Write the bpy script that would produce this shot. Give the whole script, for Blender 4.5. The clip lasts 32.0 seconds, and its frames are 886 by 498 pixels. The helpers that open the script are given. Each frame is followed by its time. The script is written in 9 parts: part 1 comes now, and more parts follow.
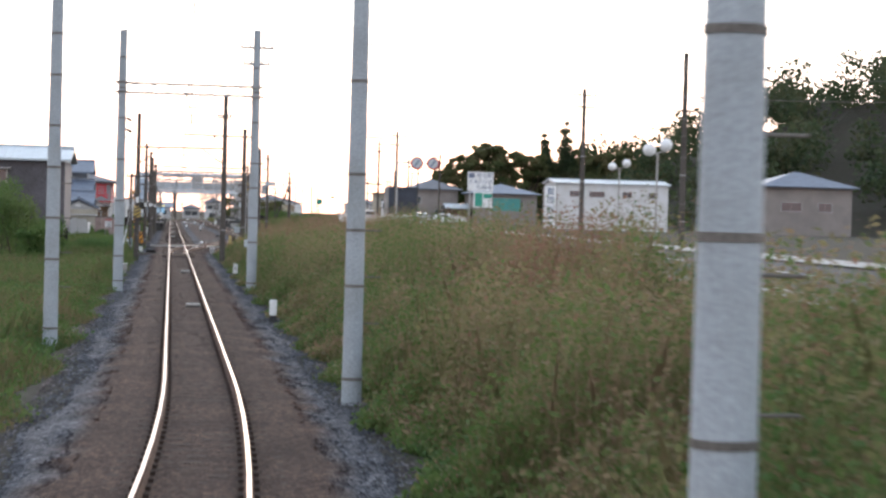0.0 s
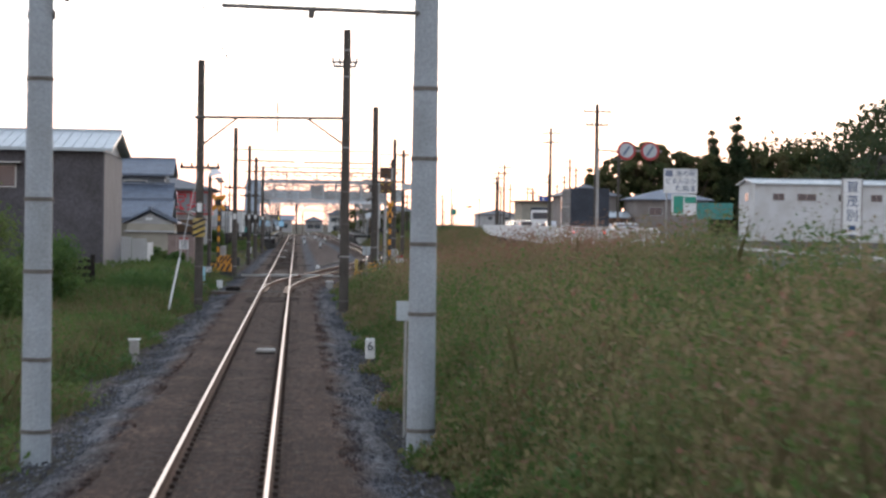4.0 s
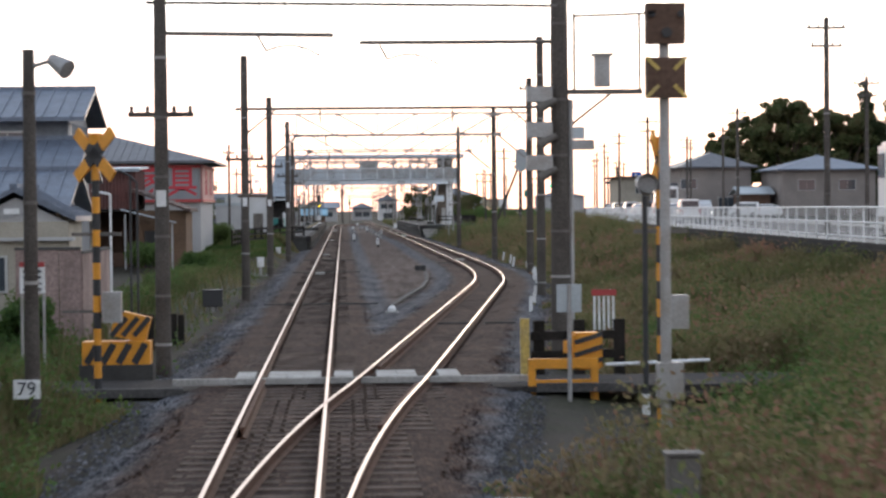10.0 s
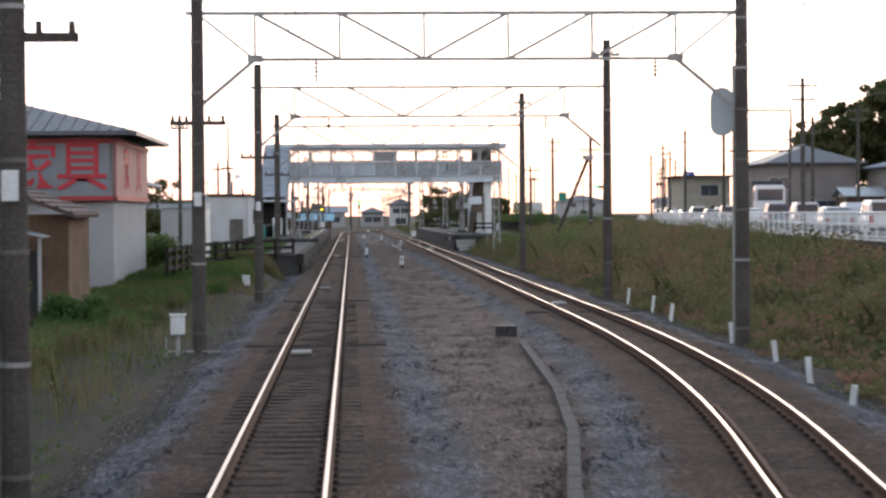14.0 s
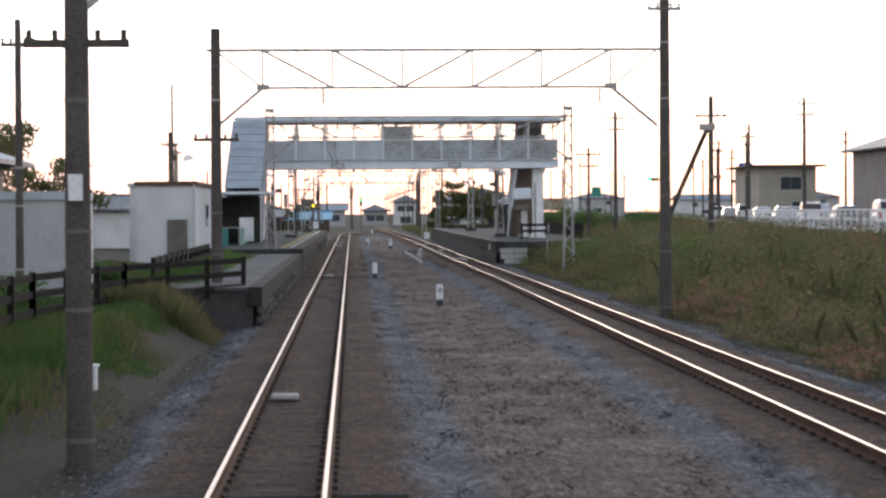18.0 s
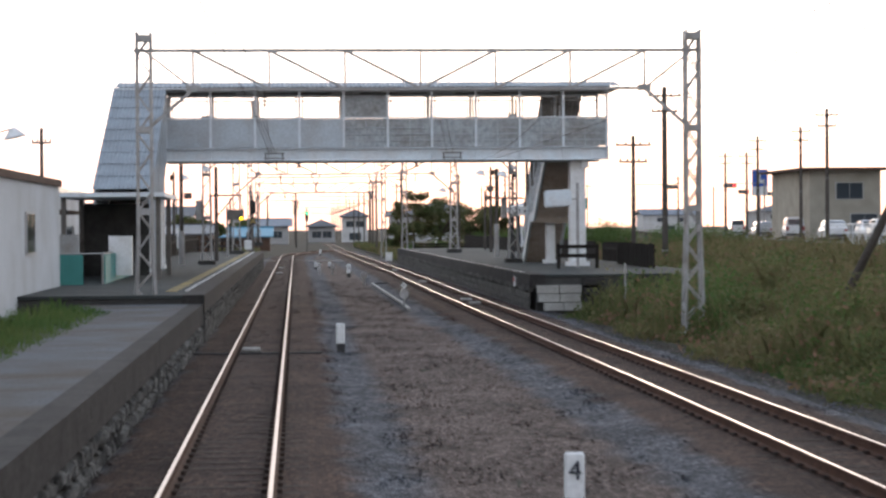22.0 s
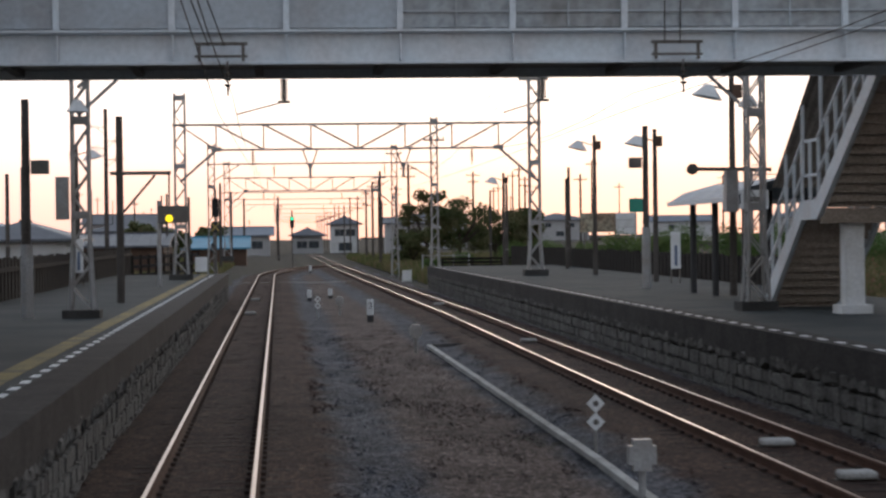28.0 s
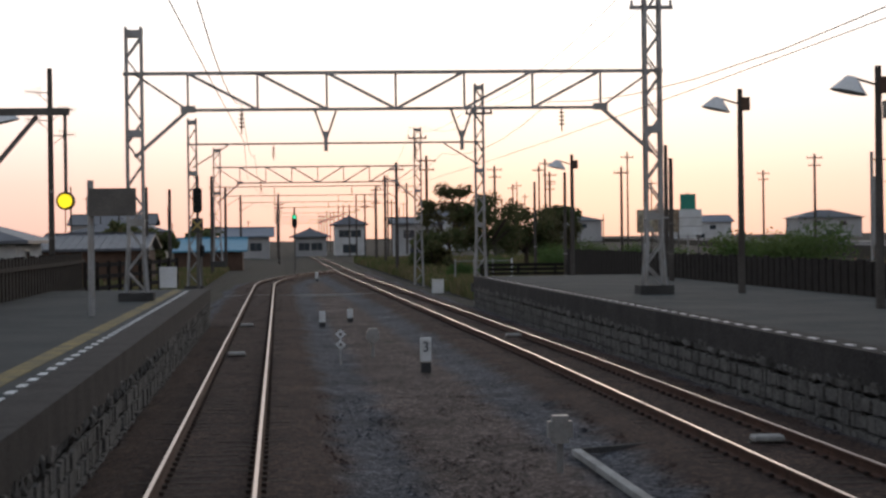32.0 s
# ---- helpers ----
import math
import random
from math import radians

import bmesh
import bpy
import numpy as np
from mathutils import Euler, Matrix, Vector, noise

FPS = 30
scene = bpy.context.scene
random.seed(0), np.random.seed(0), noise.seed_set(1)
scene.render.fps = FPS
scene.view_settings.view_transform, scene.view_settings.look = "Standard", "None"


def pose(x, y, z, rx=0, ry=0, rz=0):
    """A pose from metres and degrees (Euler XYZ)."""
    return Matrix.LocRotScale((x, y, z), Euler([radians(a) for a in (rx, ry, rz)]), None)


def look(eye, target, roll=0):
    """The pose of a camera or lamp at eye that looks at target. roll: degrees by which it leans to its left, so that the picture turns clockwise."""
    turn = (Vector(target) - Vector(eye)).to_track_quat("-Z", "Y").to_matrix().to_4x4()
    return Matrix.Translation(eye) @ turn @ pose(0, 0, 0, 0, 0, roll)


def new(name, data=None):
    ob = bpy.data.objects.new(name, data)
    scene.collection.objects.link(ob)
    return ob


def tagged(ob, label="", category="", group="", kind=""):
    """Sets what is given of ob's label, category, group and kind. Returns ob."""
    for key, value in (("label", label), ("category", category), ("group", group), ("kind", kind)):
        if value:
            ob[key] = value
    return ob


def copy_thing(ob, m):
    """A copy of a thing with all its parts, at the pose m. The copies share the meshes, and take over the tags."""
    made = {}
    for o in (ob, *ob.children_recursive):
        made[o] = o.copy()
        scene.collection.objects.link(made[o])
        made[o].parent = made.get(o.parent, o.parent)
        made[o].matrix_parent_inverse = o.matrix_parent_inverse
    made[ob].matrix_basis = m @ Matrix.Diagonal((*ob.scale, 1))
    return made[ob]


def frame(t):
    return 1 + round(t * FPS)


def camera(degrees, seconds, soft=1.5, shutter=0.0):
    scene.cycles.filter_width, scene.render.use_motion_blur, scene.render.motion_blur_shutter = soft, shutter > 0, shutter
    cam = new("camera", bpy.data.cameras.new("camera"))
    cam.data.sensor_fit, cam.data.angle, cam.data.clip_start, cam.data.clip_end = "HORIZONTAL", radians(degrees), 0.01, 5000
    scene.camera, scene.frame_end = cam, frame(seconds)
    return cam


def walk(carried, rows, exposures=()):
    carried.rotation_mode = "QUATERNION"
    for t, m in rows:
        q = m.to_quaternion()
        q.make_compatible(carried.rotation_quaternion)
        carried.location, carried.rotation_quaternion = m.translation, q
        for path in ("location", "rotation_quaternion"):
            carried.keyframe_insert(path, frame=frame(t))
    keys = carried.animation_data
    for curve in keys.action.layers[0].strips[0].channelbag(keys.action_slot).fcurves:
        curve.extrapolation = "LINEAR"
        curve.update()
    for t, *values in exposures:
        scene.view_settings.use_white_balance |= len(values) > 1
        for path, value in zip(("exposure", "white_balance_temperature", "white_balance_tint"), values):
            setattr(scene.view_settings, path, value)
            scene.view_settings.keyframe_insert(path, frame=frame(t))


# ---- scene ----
cam = camera(24.00, 32.0, soft=2.6, shutter=0.45)
# seconds, place, yaw, pitch, roll: a train cab running along +y, rail heads at z = 0
ROWS = [
    (0.0, -0.535, -55.008, 2.772, -7.443, -0.915, -1.554),
    (0.5, -0.187, -48.935, 2.775, -6.725, -0.924, -1.763),
    (1.0, 0.097, -42.912, 2.775, -5.935, -0.771, -1.696),
    (1.5, 0.340, -36.955, 2.773, -5.195, -0.765, -1.450),
    (2.0, 0.551, -30.910, 2.778, -4.441, -0.804, -1.381),
    (2.5, 0.646, -24.743, 2.775, -4.063, -0.923, -1.463),
    (4.5, 0.858, 1.615, 2.768, -3.655, -0.668, -0.361),
    (5.0, 0.860, 7.709, 2.768, -2.948, -0.786, 0.151),
    (5.5, 0.864, 13.790, 2.769, -2.781, -0.939, 0.316),
    (6.0, 0.869, 19.849, 2.770, -2.720, -0.993, 0.117),
    (6.5, 0.861, 25.903, 2.774, -2.478, -1.020, 0.025),
    (7.0, 0.855, 31.994, 2.776, -2.687, -1.048, 0.082),
    (7.5, 0.851, 38.155, 2.776, -2.788, -1.078, 0.072),
    (8.0, 0.847, 44.392, 2.777, -2.699, -1.095, -0.141),
    (8.5, 0.842, 50.692, 2.774, -2.993, -1.177, 0.309),
    (9.0, 0.838, 57.038, 2.775, -2.881, -1.154, 0.448),
    (9.5, 0.834, 63.420, 2.773, -2.801, -1.144, 0.545),
    (10.0, 0.832, 69.824, 2.771, -2.764, -1.121, 0.546),
    (10.5, 0.830, 76.237, 2.769, -2.701, -1.063, 0.159),
    (11.0, 0.832, 82.650, 2.767, -2.787, -1.017, 0.230),
    (11.5, 0.834, 89.058, 2.766, -2.761, -1.012, -0.097),
    (12.0, 0.832, 95.443, 2.766, -2.558, -1.049, -0.215),
    (12.5, 0.837, 101.796, 2.762, -2.628, -1.033, 0.349),
    (13.0, 0.840, 108.106, 2.758, -2.479, -1.004, 0.049),
    (13.5, 0.840, 114.362, 2.754, -2.426, -1.024, -0.323),
    (14.0, 0.839, 120.557, 2.750, -2.530, -0.982, 0.390),
    (14.5, 0.838, 126.694, 2.748, -2.534, -0.951, 0.317),
    (16.5, 0.840, 150.998, 2.738, -2.465, -1.055, -0.073),
    (17.0, 0.840, 157.016, 2.736, -2.455, -1.044, 0.593),
    (17.5, 0.844, 162.982, 2.735, -2.547, -1.021, 0.512),
    (18.0, 0.845, 168.900, 2.734, -2.512, -1.033, 0.375),
    (18.5, 0.845, 174.772, 2.732, -2.462, -1.040, 0.088),
    (19.0, 0.845, 180.601, 2.727, -3.152, -1.048, 0.329),
    (19.5, 0.845, 186.380, 2.721, -3.311, -1.022, 0.191),
    (20.0, 0.842, 192.099, 2.713, -3.408, -0.889, 0.012),
    (20.5, 0.840, 197.731, 2.706, -4.034, -0.771, 0.390),
    (21.0, 0.839, 203.259, 2.699, -3.915, -0.681, 0.487),
    (21.5, 0.839, 208.663, 2.690, -3.965, -0.651, 0.453),
    (22.0, 0.841, 213.944, 2.685, -4.046, -0.604, 0.430),
    (22.5, 0.833, 219.080, 2.693, -3.942, -0.551, 0.396),
    (23.0, 0.830, 224.047, 2.698, -3.860, -0.527, 0.366),
    (23.5, 0.832, 228.830, 2.700, -3.882, -0.456, 0.511),
    (24.0, 0.837, 233.440, 2.697, -4.188, -0.380, 0.596),
    (24.5, 0.849, 237.902, 2.691, -4.320, -0.289, 0.505),
    (26.5, 0.864, 255.041, 2.694, -4.492, -0.453, 0.836),
    (27.0, 0.864, 259.157, 2.693, -4.526, -0.368, 0.833),
    (27.5, 0.860, 263.134, 2.683, -4.534, -0.386, 0.692),
    (28.0, 0.859, 266.972, 2.671, -4.526, -0.369, 0.708),
    (28.5, 0.858, 270.669, 2.660, -4.409, -0.350, 0.756),
    (29.0, 0.858, 274.220, 2.661, -4.401, -0.349, 0.792),
    (29.5, 0.856, 277.654, 2.661, -4.442, -0.334, 0.803),
    (30.0, 0.850, 280.987, 2.665, -4.510, -0.310, 0.961),
    (30.5, 0.848, 284.232, 2.666, -4.532, -0.313, 0.819),
    (31.0, 0.845, 287.410, 2.667, -4.522, -0.307, 0.685),
    (31.5, 0.844, 290.542, 2.667, -4.512, -0.319, 0.714),
    (32.0, 0.846, 293.651, 2.664, -4.521, -0.331, 0.734),
]
EXPOSURES = [(0, 0.58), (1.0, 0.34), (2.0, 0.15), (22.0, 0.1), (24.5, 0.04), (26.5, -0.02), (27.2, -0.14), (28.0, -0.65), (29.0, -0.98), (30.0, -1.02), (32.0, -1.02)]
walk(cam, [(t, pose(x, y, z, 90 + pitch, roll, yaw)) for t, x, y, z, yaw, pitch, roll in ROWS], EXPOSURES)

# ---- world and light: after sunset, the bright sky ahead (+y) ----
world = bpy.data.worlds.new("world")
scene.world = world
world.use_nodes = True
wn, wl = world.node_tree.nodes, world.node_tree.links
sky = wn.new("ShaderNodeTexSky")
sky.sky_type = "NISHITA"
sky.sun_disc = False
sky.sun_elevation = radians(6.0)
sky.sun_rotation = radians(8.0)
sky.air_density, sky.dust_density, sky.ozone_density = 1.0, 1.5, 2.0
# thin high cloud veils the sky: pink at the horizon, pale above
co, sep, ramp = wn.new("ShaderNodeTexCoord"), wn.new("ShaderNodeSeparateXYZ"), wn.new("ShaderNodeValToRGB")
wl.new(co.outputs["Generated"], sep.inputs[0])
wl.new(sep.outputs["Z"], ramp.inputs["Fac"])
el = ramp.color_ramp.elements
el[0].position, el[0].color = 0.0, (0.66, 0.40, 0.36, 1)
el[1].position, el[1].color = 1.0, (0.36, 0.42, 0.52, 1)
for p, c in ((0.026, (0.74, 0.50, 0.455, 1)), (0.055, (0.88, 0.71, 0.665, 1)), (0.10, (0.99, 0.925, 0.91, 1)), (0.18, (0.97, 0.99, 1.04, 1)), (0.45, (0.58, 0.65, 0.78, 1))):
    e = el.new(p)
    e.color = c
# the glow is strongest where the sun went down, ahead
glowf, gm = wn.new("ShaderNodeMapRange"), wn.new("ShaderNodeMath")
wl.new(sep.outputs["Y"], glowf.inputs["Value"])
glowf.inputs["From Min"].default_value, glowf.inputs["From Max"].default_value = -0.6, 1.0
glowf.inputs["To Min"].default_value, glowf.inputs["To Max"].default_value = 1.4, 1.5
gm.operation = "MULTIPLY"
# a narrower bright patch straight ahead
core, cadd = wn.new("ShaderNodeMapRange"), wn.new("ShaderNodeMath")
core.interpolation_type = "SMOOTHSTEP"
wl.new(sep.outputs["Y"], core.inputs["Value"])
core.inputs["From Min"].default_value, core.inputs["From Max"].default_value = 0.75, 1.0
core.inputs["To Max"].default_value = 1.1
cadd.operation = "ADD"
wl.new(glowf.outputs["Result"], cadd.inputs[0]), wl.new(core.outputs["Result"], cadd.inputs[1])
gm.inputs[1].default_value = 2.6
wl.new(cadd.outputs[0], gm.inputs[0])
veil = wn.new("ShaderNodeMix")
veil.data_type, veil.blend_type = "RGBA", "MIX"
veil.inputs["Factor"].default_value = 0.965
boost = wn.new("ShaderNodeVectorMath")
boost.operation = "SCALE"
wl.new(gm.outputs[0], boost.inputs["Scale"])
wl.new(ramp.outputs["Color"], boost.inputs[0])
wl.new(sky.outputs["Color"], veil.inputs[6]), wl.new(boost.outputs[0], veil.inputs[7])
wl.new(veil.outputs[2], wn["Background"].inputs["Color"])
wn["Background"].inputs["Strength"].default_value = 0.42
sun = new("sun", bpy.data.lights.new("sun", "SUN"))
sun.data.energy, sun.data.angle, sun.data.color = 0.6, radians(14), (1.0, 0.8, 0.62)
sun.matrix_world = look((0, 0, 0), (-0.14, -1.0, -0.09))

# ---- materials ----
def mat(name, base, rough=0.8, metal=0.0, var=0.25, scale=4.0, bump=0.0, fine=40.0, tint=None, coat=0.0, rand=0.0):
    """Two scales of noise over a base colour, with optional relief and change from object to object."""
    m = bpy.data.materials.new(name)
    m.use_nodes = True
    n, l = m.node_tree.nodes, m.node_tree.links
    b = n["Principled BSDF"]
    b.inputs["Roughness"].default_value, b.inputs["Metallic"].default_value = rough, metal
    if rough >= 0.85:
        b.inputs["Specular IOR Level"].default_value = 0.15
    geo = n.new("ShaderNodeNewGeometry")
    big, small = n.new("ShaderNodeTexNoise"), n.new("ShaderNodeTexNoise")
    for t, s in ((big, scale), (small, fine)):
        l.new(geo.outputs["Position"], t.inputs["Vector"])
        t.inputs["Scale"].default_value, t.inputs["Detail"].default_value = s, 4.0
    tint = tint or [c * (1 - var) for c in base]
    r1, r2 = n.new("ShaderNodeMix"), n.new("ShaderNodeMix")
    for r in (r1, r2):
        r.data_type = "RGBA"
    ramp = n.new("ShaderNodeMapRange")
    ramp.inputs["From Min"].default_value, ramp.inputs["From Max"].default_value = 0.35, 0.68
    l.new(big.outputs["Fac"], ramp.inputs["Value"])
    l.new(ramp.outputs["Result"], r1.inputs["Factor"])
    r1.inputs[6].default_value, r1.inputs[7].default_value = (*base, 1), (*tint, 1)
    r2.blend_type = "MULTIPLY"
    r2.inputs["Factor"].default_value = 1.0
    l.new(r1.outputs[2], r2.inputs[6])
    g = n.new("ShaderNodeMapRange")
    g.inputs["From Min"].default_value, g.inputs["From Max"].default_value = 0.3, 0.7
    g.inputs["To Min"].default_value, g.inputs["To Max"].default_value = 1 - var, 1 + 0.6 * var
    l.new(small.outputs["Fac"], g.inputs["Value"])
    last = g.outputs["Result"]
    if rand:
        oi, mr, mu = n.new("ShaderNodeObjectInfo"), n.new("ShaderNodeMapRange"), n.new("ShaderNodeMath")
        mr.inputs["To Min"].default_value, mr.inputs["To Max"].default_value = 1 - rand, 1 + rand
        l.new(oi.outputs["Random"], mr.inputs["Value"])
        mu.operation = "MULTIPLY"
        l.new(last, mu.inputs[0]), l.new(mr.outputs["Result"], mu.inputs[1])
        last = mu.outputs[0]
    l.new(last, r2.inputs[7])
    l.new(r2.outputs[2], b.inputs["Base Color"])
    if bump:
        bp = n.new("ShaderNodeBump")
        bp.inputs["Strength"].default_value, bp.inputs["Distance"].default_value = bump, 0.02
        l.new(small.outputs["Fac"], bp.inputs["Height"])
        l.new(bp.outputs["Normal"], b.inputs["Normal"])
    b.inputs["Coat Weight"].default_value = coat
    return m

def stones_mat(name, a, b, c, size=17.0):
    """Crushed stone: every cell its own grey, darker towards its edge, with deep relief and broad stains."""
    m = bpy.data.materials.new(name)
    m.use_nodes = True
    n, l = m.node_tree.nodes, m.node_tree.links
    bs = n["Principled BSDF"]
    bs.inputs["Roughness"].default_value = 0.95
    bs.inputs["Specular IOR Level"].default_value = 0.15
    geo, vo, no, ra, bp = n.new("ShaderNodeNewGeometry"), n.new("ShaderNodeTexVoronoi"), n.new("ShaderNodeTexNoise"), n.new("ShaderNodeValToRGB"), n.new("ShaderNodeBump")
    vo.inputs["Scale"].default_value, no.inputs["Scale"].default_value = size, 0.55
    no.inputs["Detail"].default_value = 5.0
    l.new(geo.outputs["Position"], vo.inputs["Vector"]), l.new(geo.outputs["Position"], no.inputs["Vector"])
    sp, ma, mb = n.new("ShaderNodeSeparateColor"), n.new("ShaderNodeMath"), n.new("ShaderNodeMath")
    l.new(vo.outputs["Color"], sp.inputs[0])
    ma.operation = mb.operation = "MULTIPLY_ADD"
    ma.inputs[1].default_value, ma.inputs[2].default_value = 0.8, -0.28
    l.new(no.outputs["Fac"], ma.inputs[0])
    mb.inputs[1].default_value = 0.75
    l.new(sp.outputs[0], mb.inputs[0]), l.new(ma.outputs[0], mb.inputs[2])
    l.new(mb.outputs[0], ra.inputs["Fac"])
    e = ra.color_ramp.elements
    e[0].position, e[0].color, e[1].position, e[1].color = 0.05, (*a, 1), 0.95, (*c, 1)
    e.new(0.5).color = (*b, 1)
    # colour times 1.2 in each cell's middle, falling to 0.6 at its edge
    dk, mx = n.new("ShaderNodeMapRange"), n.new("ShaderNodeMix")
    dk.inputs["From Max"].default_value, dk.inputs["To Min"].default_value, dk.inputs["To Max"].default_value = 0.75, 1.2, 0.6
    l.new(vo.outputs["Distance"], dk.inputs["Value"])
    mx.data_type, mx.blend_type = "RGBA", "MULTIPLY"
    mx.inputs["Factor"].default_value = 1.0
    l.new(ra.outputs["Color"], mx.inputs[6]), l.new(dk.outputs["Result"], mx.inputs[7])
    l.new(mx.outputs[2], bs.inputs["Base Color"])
    bp.invert = True
    bp.inputs["Strength"].default_value, bp.inputs["Distance"].default_value = 0.8, 0.02
    l.new(vo.outputs["Distance"], bp.inputs["Height"]), l.new(bp.outputs["Normal"], bs.inputs["Normal"])
    return m

def glow(name, colour, strength):
    m = bpy.data.materials.new(name)
    m.use_nodes = True
    b = m.node_tree.nodes["Principled BSDF"]
    b.inputs["Base Color"].default_value = (*colour, 1)
    b.inputs["Emission Color"].default_value = (*colour, 1)
    b.inputs["Emission Strength"].default_value = strength
    return m

def glassy(name, tint, rough=0.05):
    m = bpy.data.materials.new(name)
    m.use_nodes = True
    b = m.node_tree.nodes["Principled BSDF"]
    b.inputs["Base Color"].default_value = (*tint, 1)
    b.inputs["Roughness"].default_value = rough
    b.inputs["Specular IOR Level"].default_value = 0.8
    return m

def bed_mat(name):
    """Crushed stone, stained rust-brown near the rails, blue-grey on the shoulders, brown-grey further off (u: distance from the track)."""
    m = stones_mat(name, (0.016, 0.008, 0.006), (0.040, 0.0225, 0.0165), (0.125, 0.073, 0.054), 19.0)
    n, l = m.node_tree.nodes, m.node_tree.links
    ra = next(k for k in n if k.type == "VALTORGB")
    mul = next(k for k in n if k.type == "MIX")
    uv, sp, no, ad, fine = n.new("ShaderNodeUVMap"), n.new("ShaderNodeSeparateXYZ"), n.new("ShaderNodeTexNoise"), n.new("ShaderNodeMath"), n.new("ShaderNodeMath")
    geo = next(k for k in n if k.type == "NEW_GEOMETRY")
    no.inputs["Scale"].default_value, no.inputs["Detail"].default_value = 0.9, 6.0
    l.new(geo.outputs["Position"], no.inputs["Vector"])
    l.new(uv.outputs[0], sp.inputs[0])
    fine.operation, ad.operation = "MULTIPLY_ADD", "ADD"
    fine.inputs[1].default_value, fine.inputs[2].default_value = 0.8, -0.4
    l.new(no.outputs["Fac"], fine.inputs[0])
    l.new(sp.outputs["X"], ad.inputs[0]), l.new(fine.outputs[0], ad.inputs[1])
    last = ra.outputs["Color"]
    for cols, lo, hi in ((((0.020, 0.021, 0.025), (0.056, 0.059, 0.069), (0.205, 0.21, 0.23)), 1.25, 1.75), (((0.026, 0.020, 0.0175), (0.080, 0.057, 0.048), (0.26, 0.20, 0.175)), 2.05, 2.6)):
        r, f, x = n.new("ShaderNodeValToRGB"), n.new("ShaderNodeMapRange"), n.new("ShaderNodeMix")
        e = r.color_ramp.elements
        e[0].position, e[0].color, e[1].position, e[1].color = 0.05, (*cols[0], 1), 0.95, (*cols[2], 1)
        e.new(0.5).color = (*cols[1], 1)
        l.new(ra.inputs["Fac"].links[0].from_socket, r.inputs["Fac"])
        f.interpolation_type = "SMOOTHSTEP"
        f.inputs["From Min"].default_value, f.inputs["From Max"].default_value = lo, hi
        l.new(ad.outputs[0], f.inputs["Value"])
        x.data_type = "RGBA"
        l.new(f.outputs["Result"], x.inputs["Factor"]), l.new(last, x.inputs[6]), l.new(r.outputs["Color"], x.inputs[7])
        last = x.outputs[2]
    l.new(last, mul.inputs[6])
    return m

M_bed = bed_mat("track_ballast")
M_soil = mat("soil", (0.042, 0.035, 0.029), 0.98, 0, 0.5, 0.7, 0.9, 9, tint=(0.032, 0.034, 0.02))
M_sleeper = mat("old_timber", (0.118, 0.086, 0.07), 0.9, 0, 0.4, 3, 0.5, 30, rand=0.25)
M_sleeper_c = mat("concrete_sleeper", (0.048, 0.035, 0.029), 0.94, 0, 0.4, 2, 0.4, 30, tint=(0.034, 0.023, 0.019), rand=0.25)
M_railside = mat("rusty_rail", (0.10, 0.05, 0.034), 0.85, 0.0, 0.35, 5, 0.3, 50)
M_railtop = mat("polished_rail_head", (0.46, 0.335, 0.26), 0.36, 1.0, 0.1, 2)
M_conc = mat("concrete", (0.42, 0.41, 0.39), 0.9, 0, 0.25, 1.2, 0.3, 25, tint=(0.30, 0.29, 0.27))
M_pole_c = mat("pale_concrete_pole", (0.32, 0.355, 0.385), 0.75, 0, 0.2, 1.5, 0.08, 30, tint=(0.26, 0.285, 0.30))
M_pole_d = mat("weathered_dark_pole", (0.072, 0.062, 0.055), 0.85, 0.0, 0.35, 1.2, 0.15, 26, tint=(0.10, 0.09, 0.08))
M_steel = mat("galvanised_steel", (0.36, 0.36, 0.36), 0.55, 0.35, 0.2, 2.5, 0.1, 30, tint=(0.28, 0.26, 0.24))
M_steel_d = mat("dull_dark_steel", (0.16, 0.145, 0.13), 0.7, 0.3, 0.3, 2, 0.1, 30)
M_black = mat("black_paint", (0.03, 0.03, 0.032), 0.6, 0, 0.3, 3)
M_white = mat("white_paint", (0.72, 0.73, 0.74), 0.6, 0, 0.12, 2, 0.05, 20, tint=(0.6, 0.6, 0.58))
M_girder = mat("pale_blue_grey_paint", (0.60, 0.665, 0.71), 0.55, 0, 0.12, 1.5, 0.05, 12, tint=(0.58, 0.60, 0.62))
M_panel = mat("grey_corrugated_panel", (0.41, 0.46, 0.50), 0.6, 0, 0.15, 1.0, 0.1, 10, tint=(0.34, 0.35, 0.36))
M_roofm = mat("weathered_metal_roof", (0.27, 0.31, 0.35), 0.6, 0.1, 0.2, 0.9, 0.1, 14, tint=(0.21, 0.235, 0.26))
M_asphalt = mat("platform_asphalt", (0.040, 0.046, 0.047), 0.92, 0, 0.4, 0.6, 0.4, 40, tint=(0.066, 0.07, 0.066))
M_stone = mat("platform_stone", (0.125, 0.12, 0.112), 0.9, 0, 0.45, 2.2, 0.6, 16, tint=(0.07, 0.066, 0.062), rand=0.4)
M_mortar = mat("dark_joint", (0.07, 0.068, 0.065), 0.95, 0, 0.3, 3)
M_yellow = mat("worn_yellow_paint", (0.55, 0.38, 0.08), 0.8, 0, 0.35, 2, 0.05, 25, tint=(0.38, 0.30, 0.14))
M_orange = mat("crossing_yellow", (0.72, 0.30, 0.02), 0.55, 0, 0.2, 3)
M_road = mat("road_asphalt", (0.07, 0.07, 0.075), 0.9, 0, 0.3, 0.4, 0.3, 30)
M_fencewood = mat("dark_old_sleeper_fence", (0.026, 0.022, 0.019), 0.9, 0, 0.4, 3, 0.3, 25)

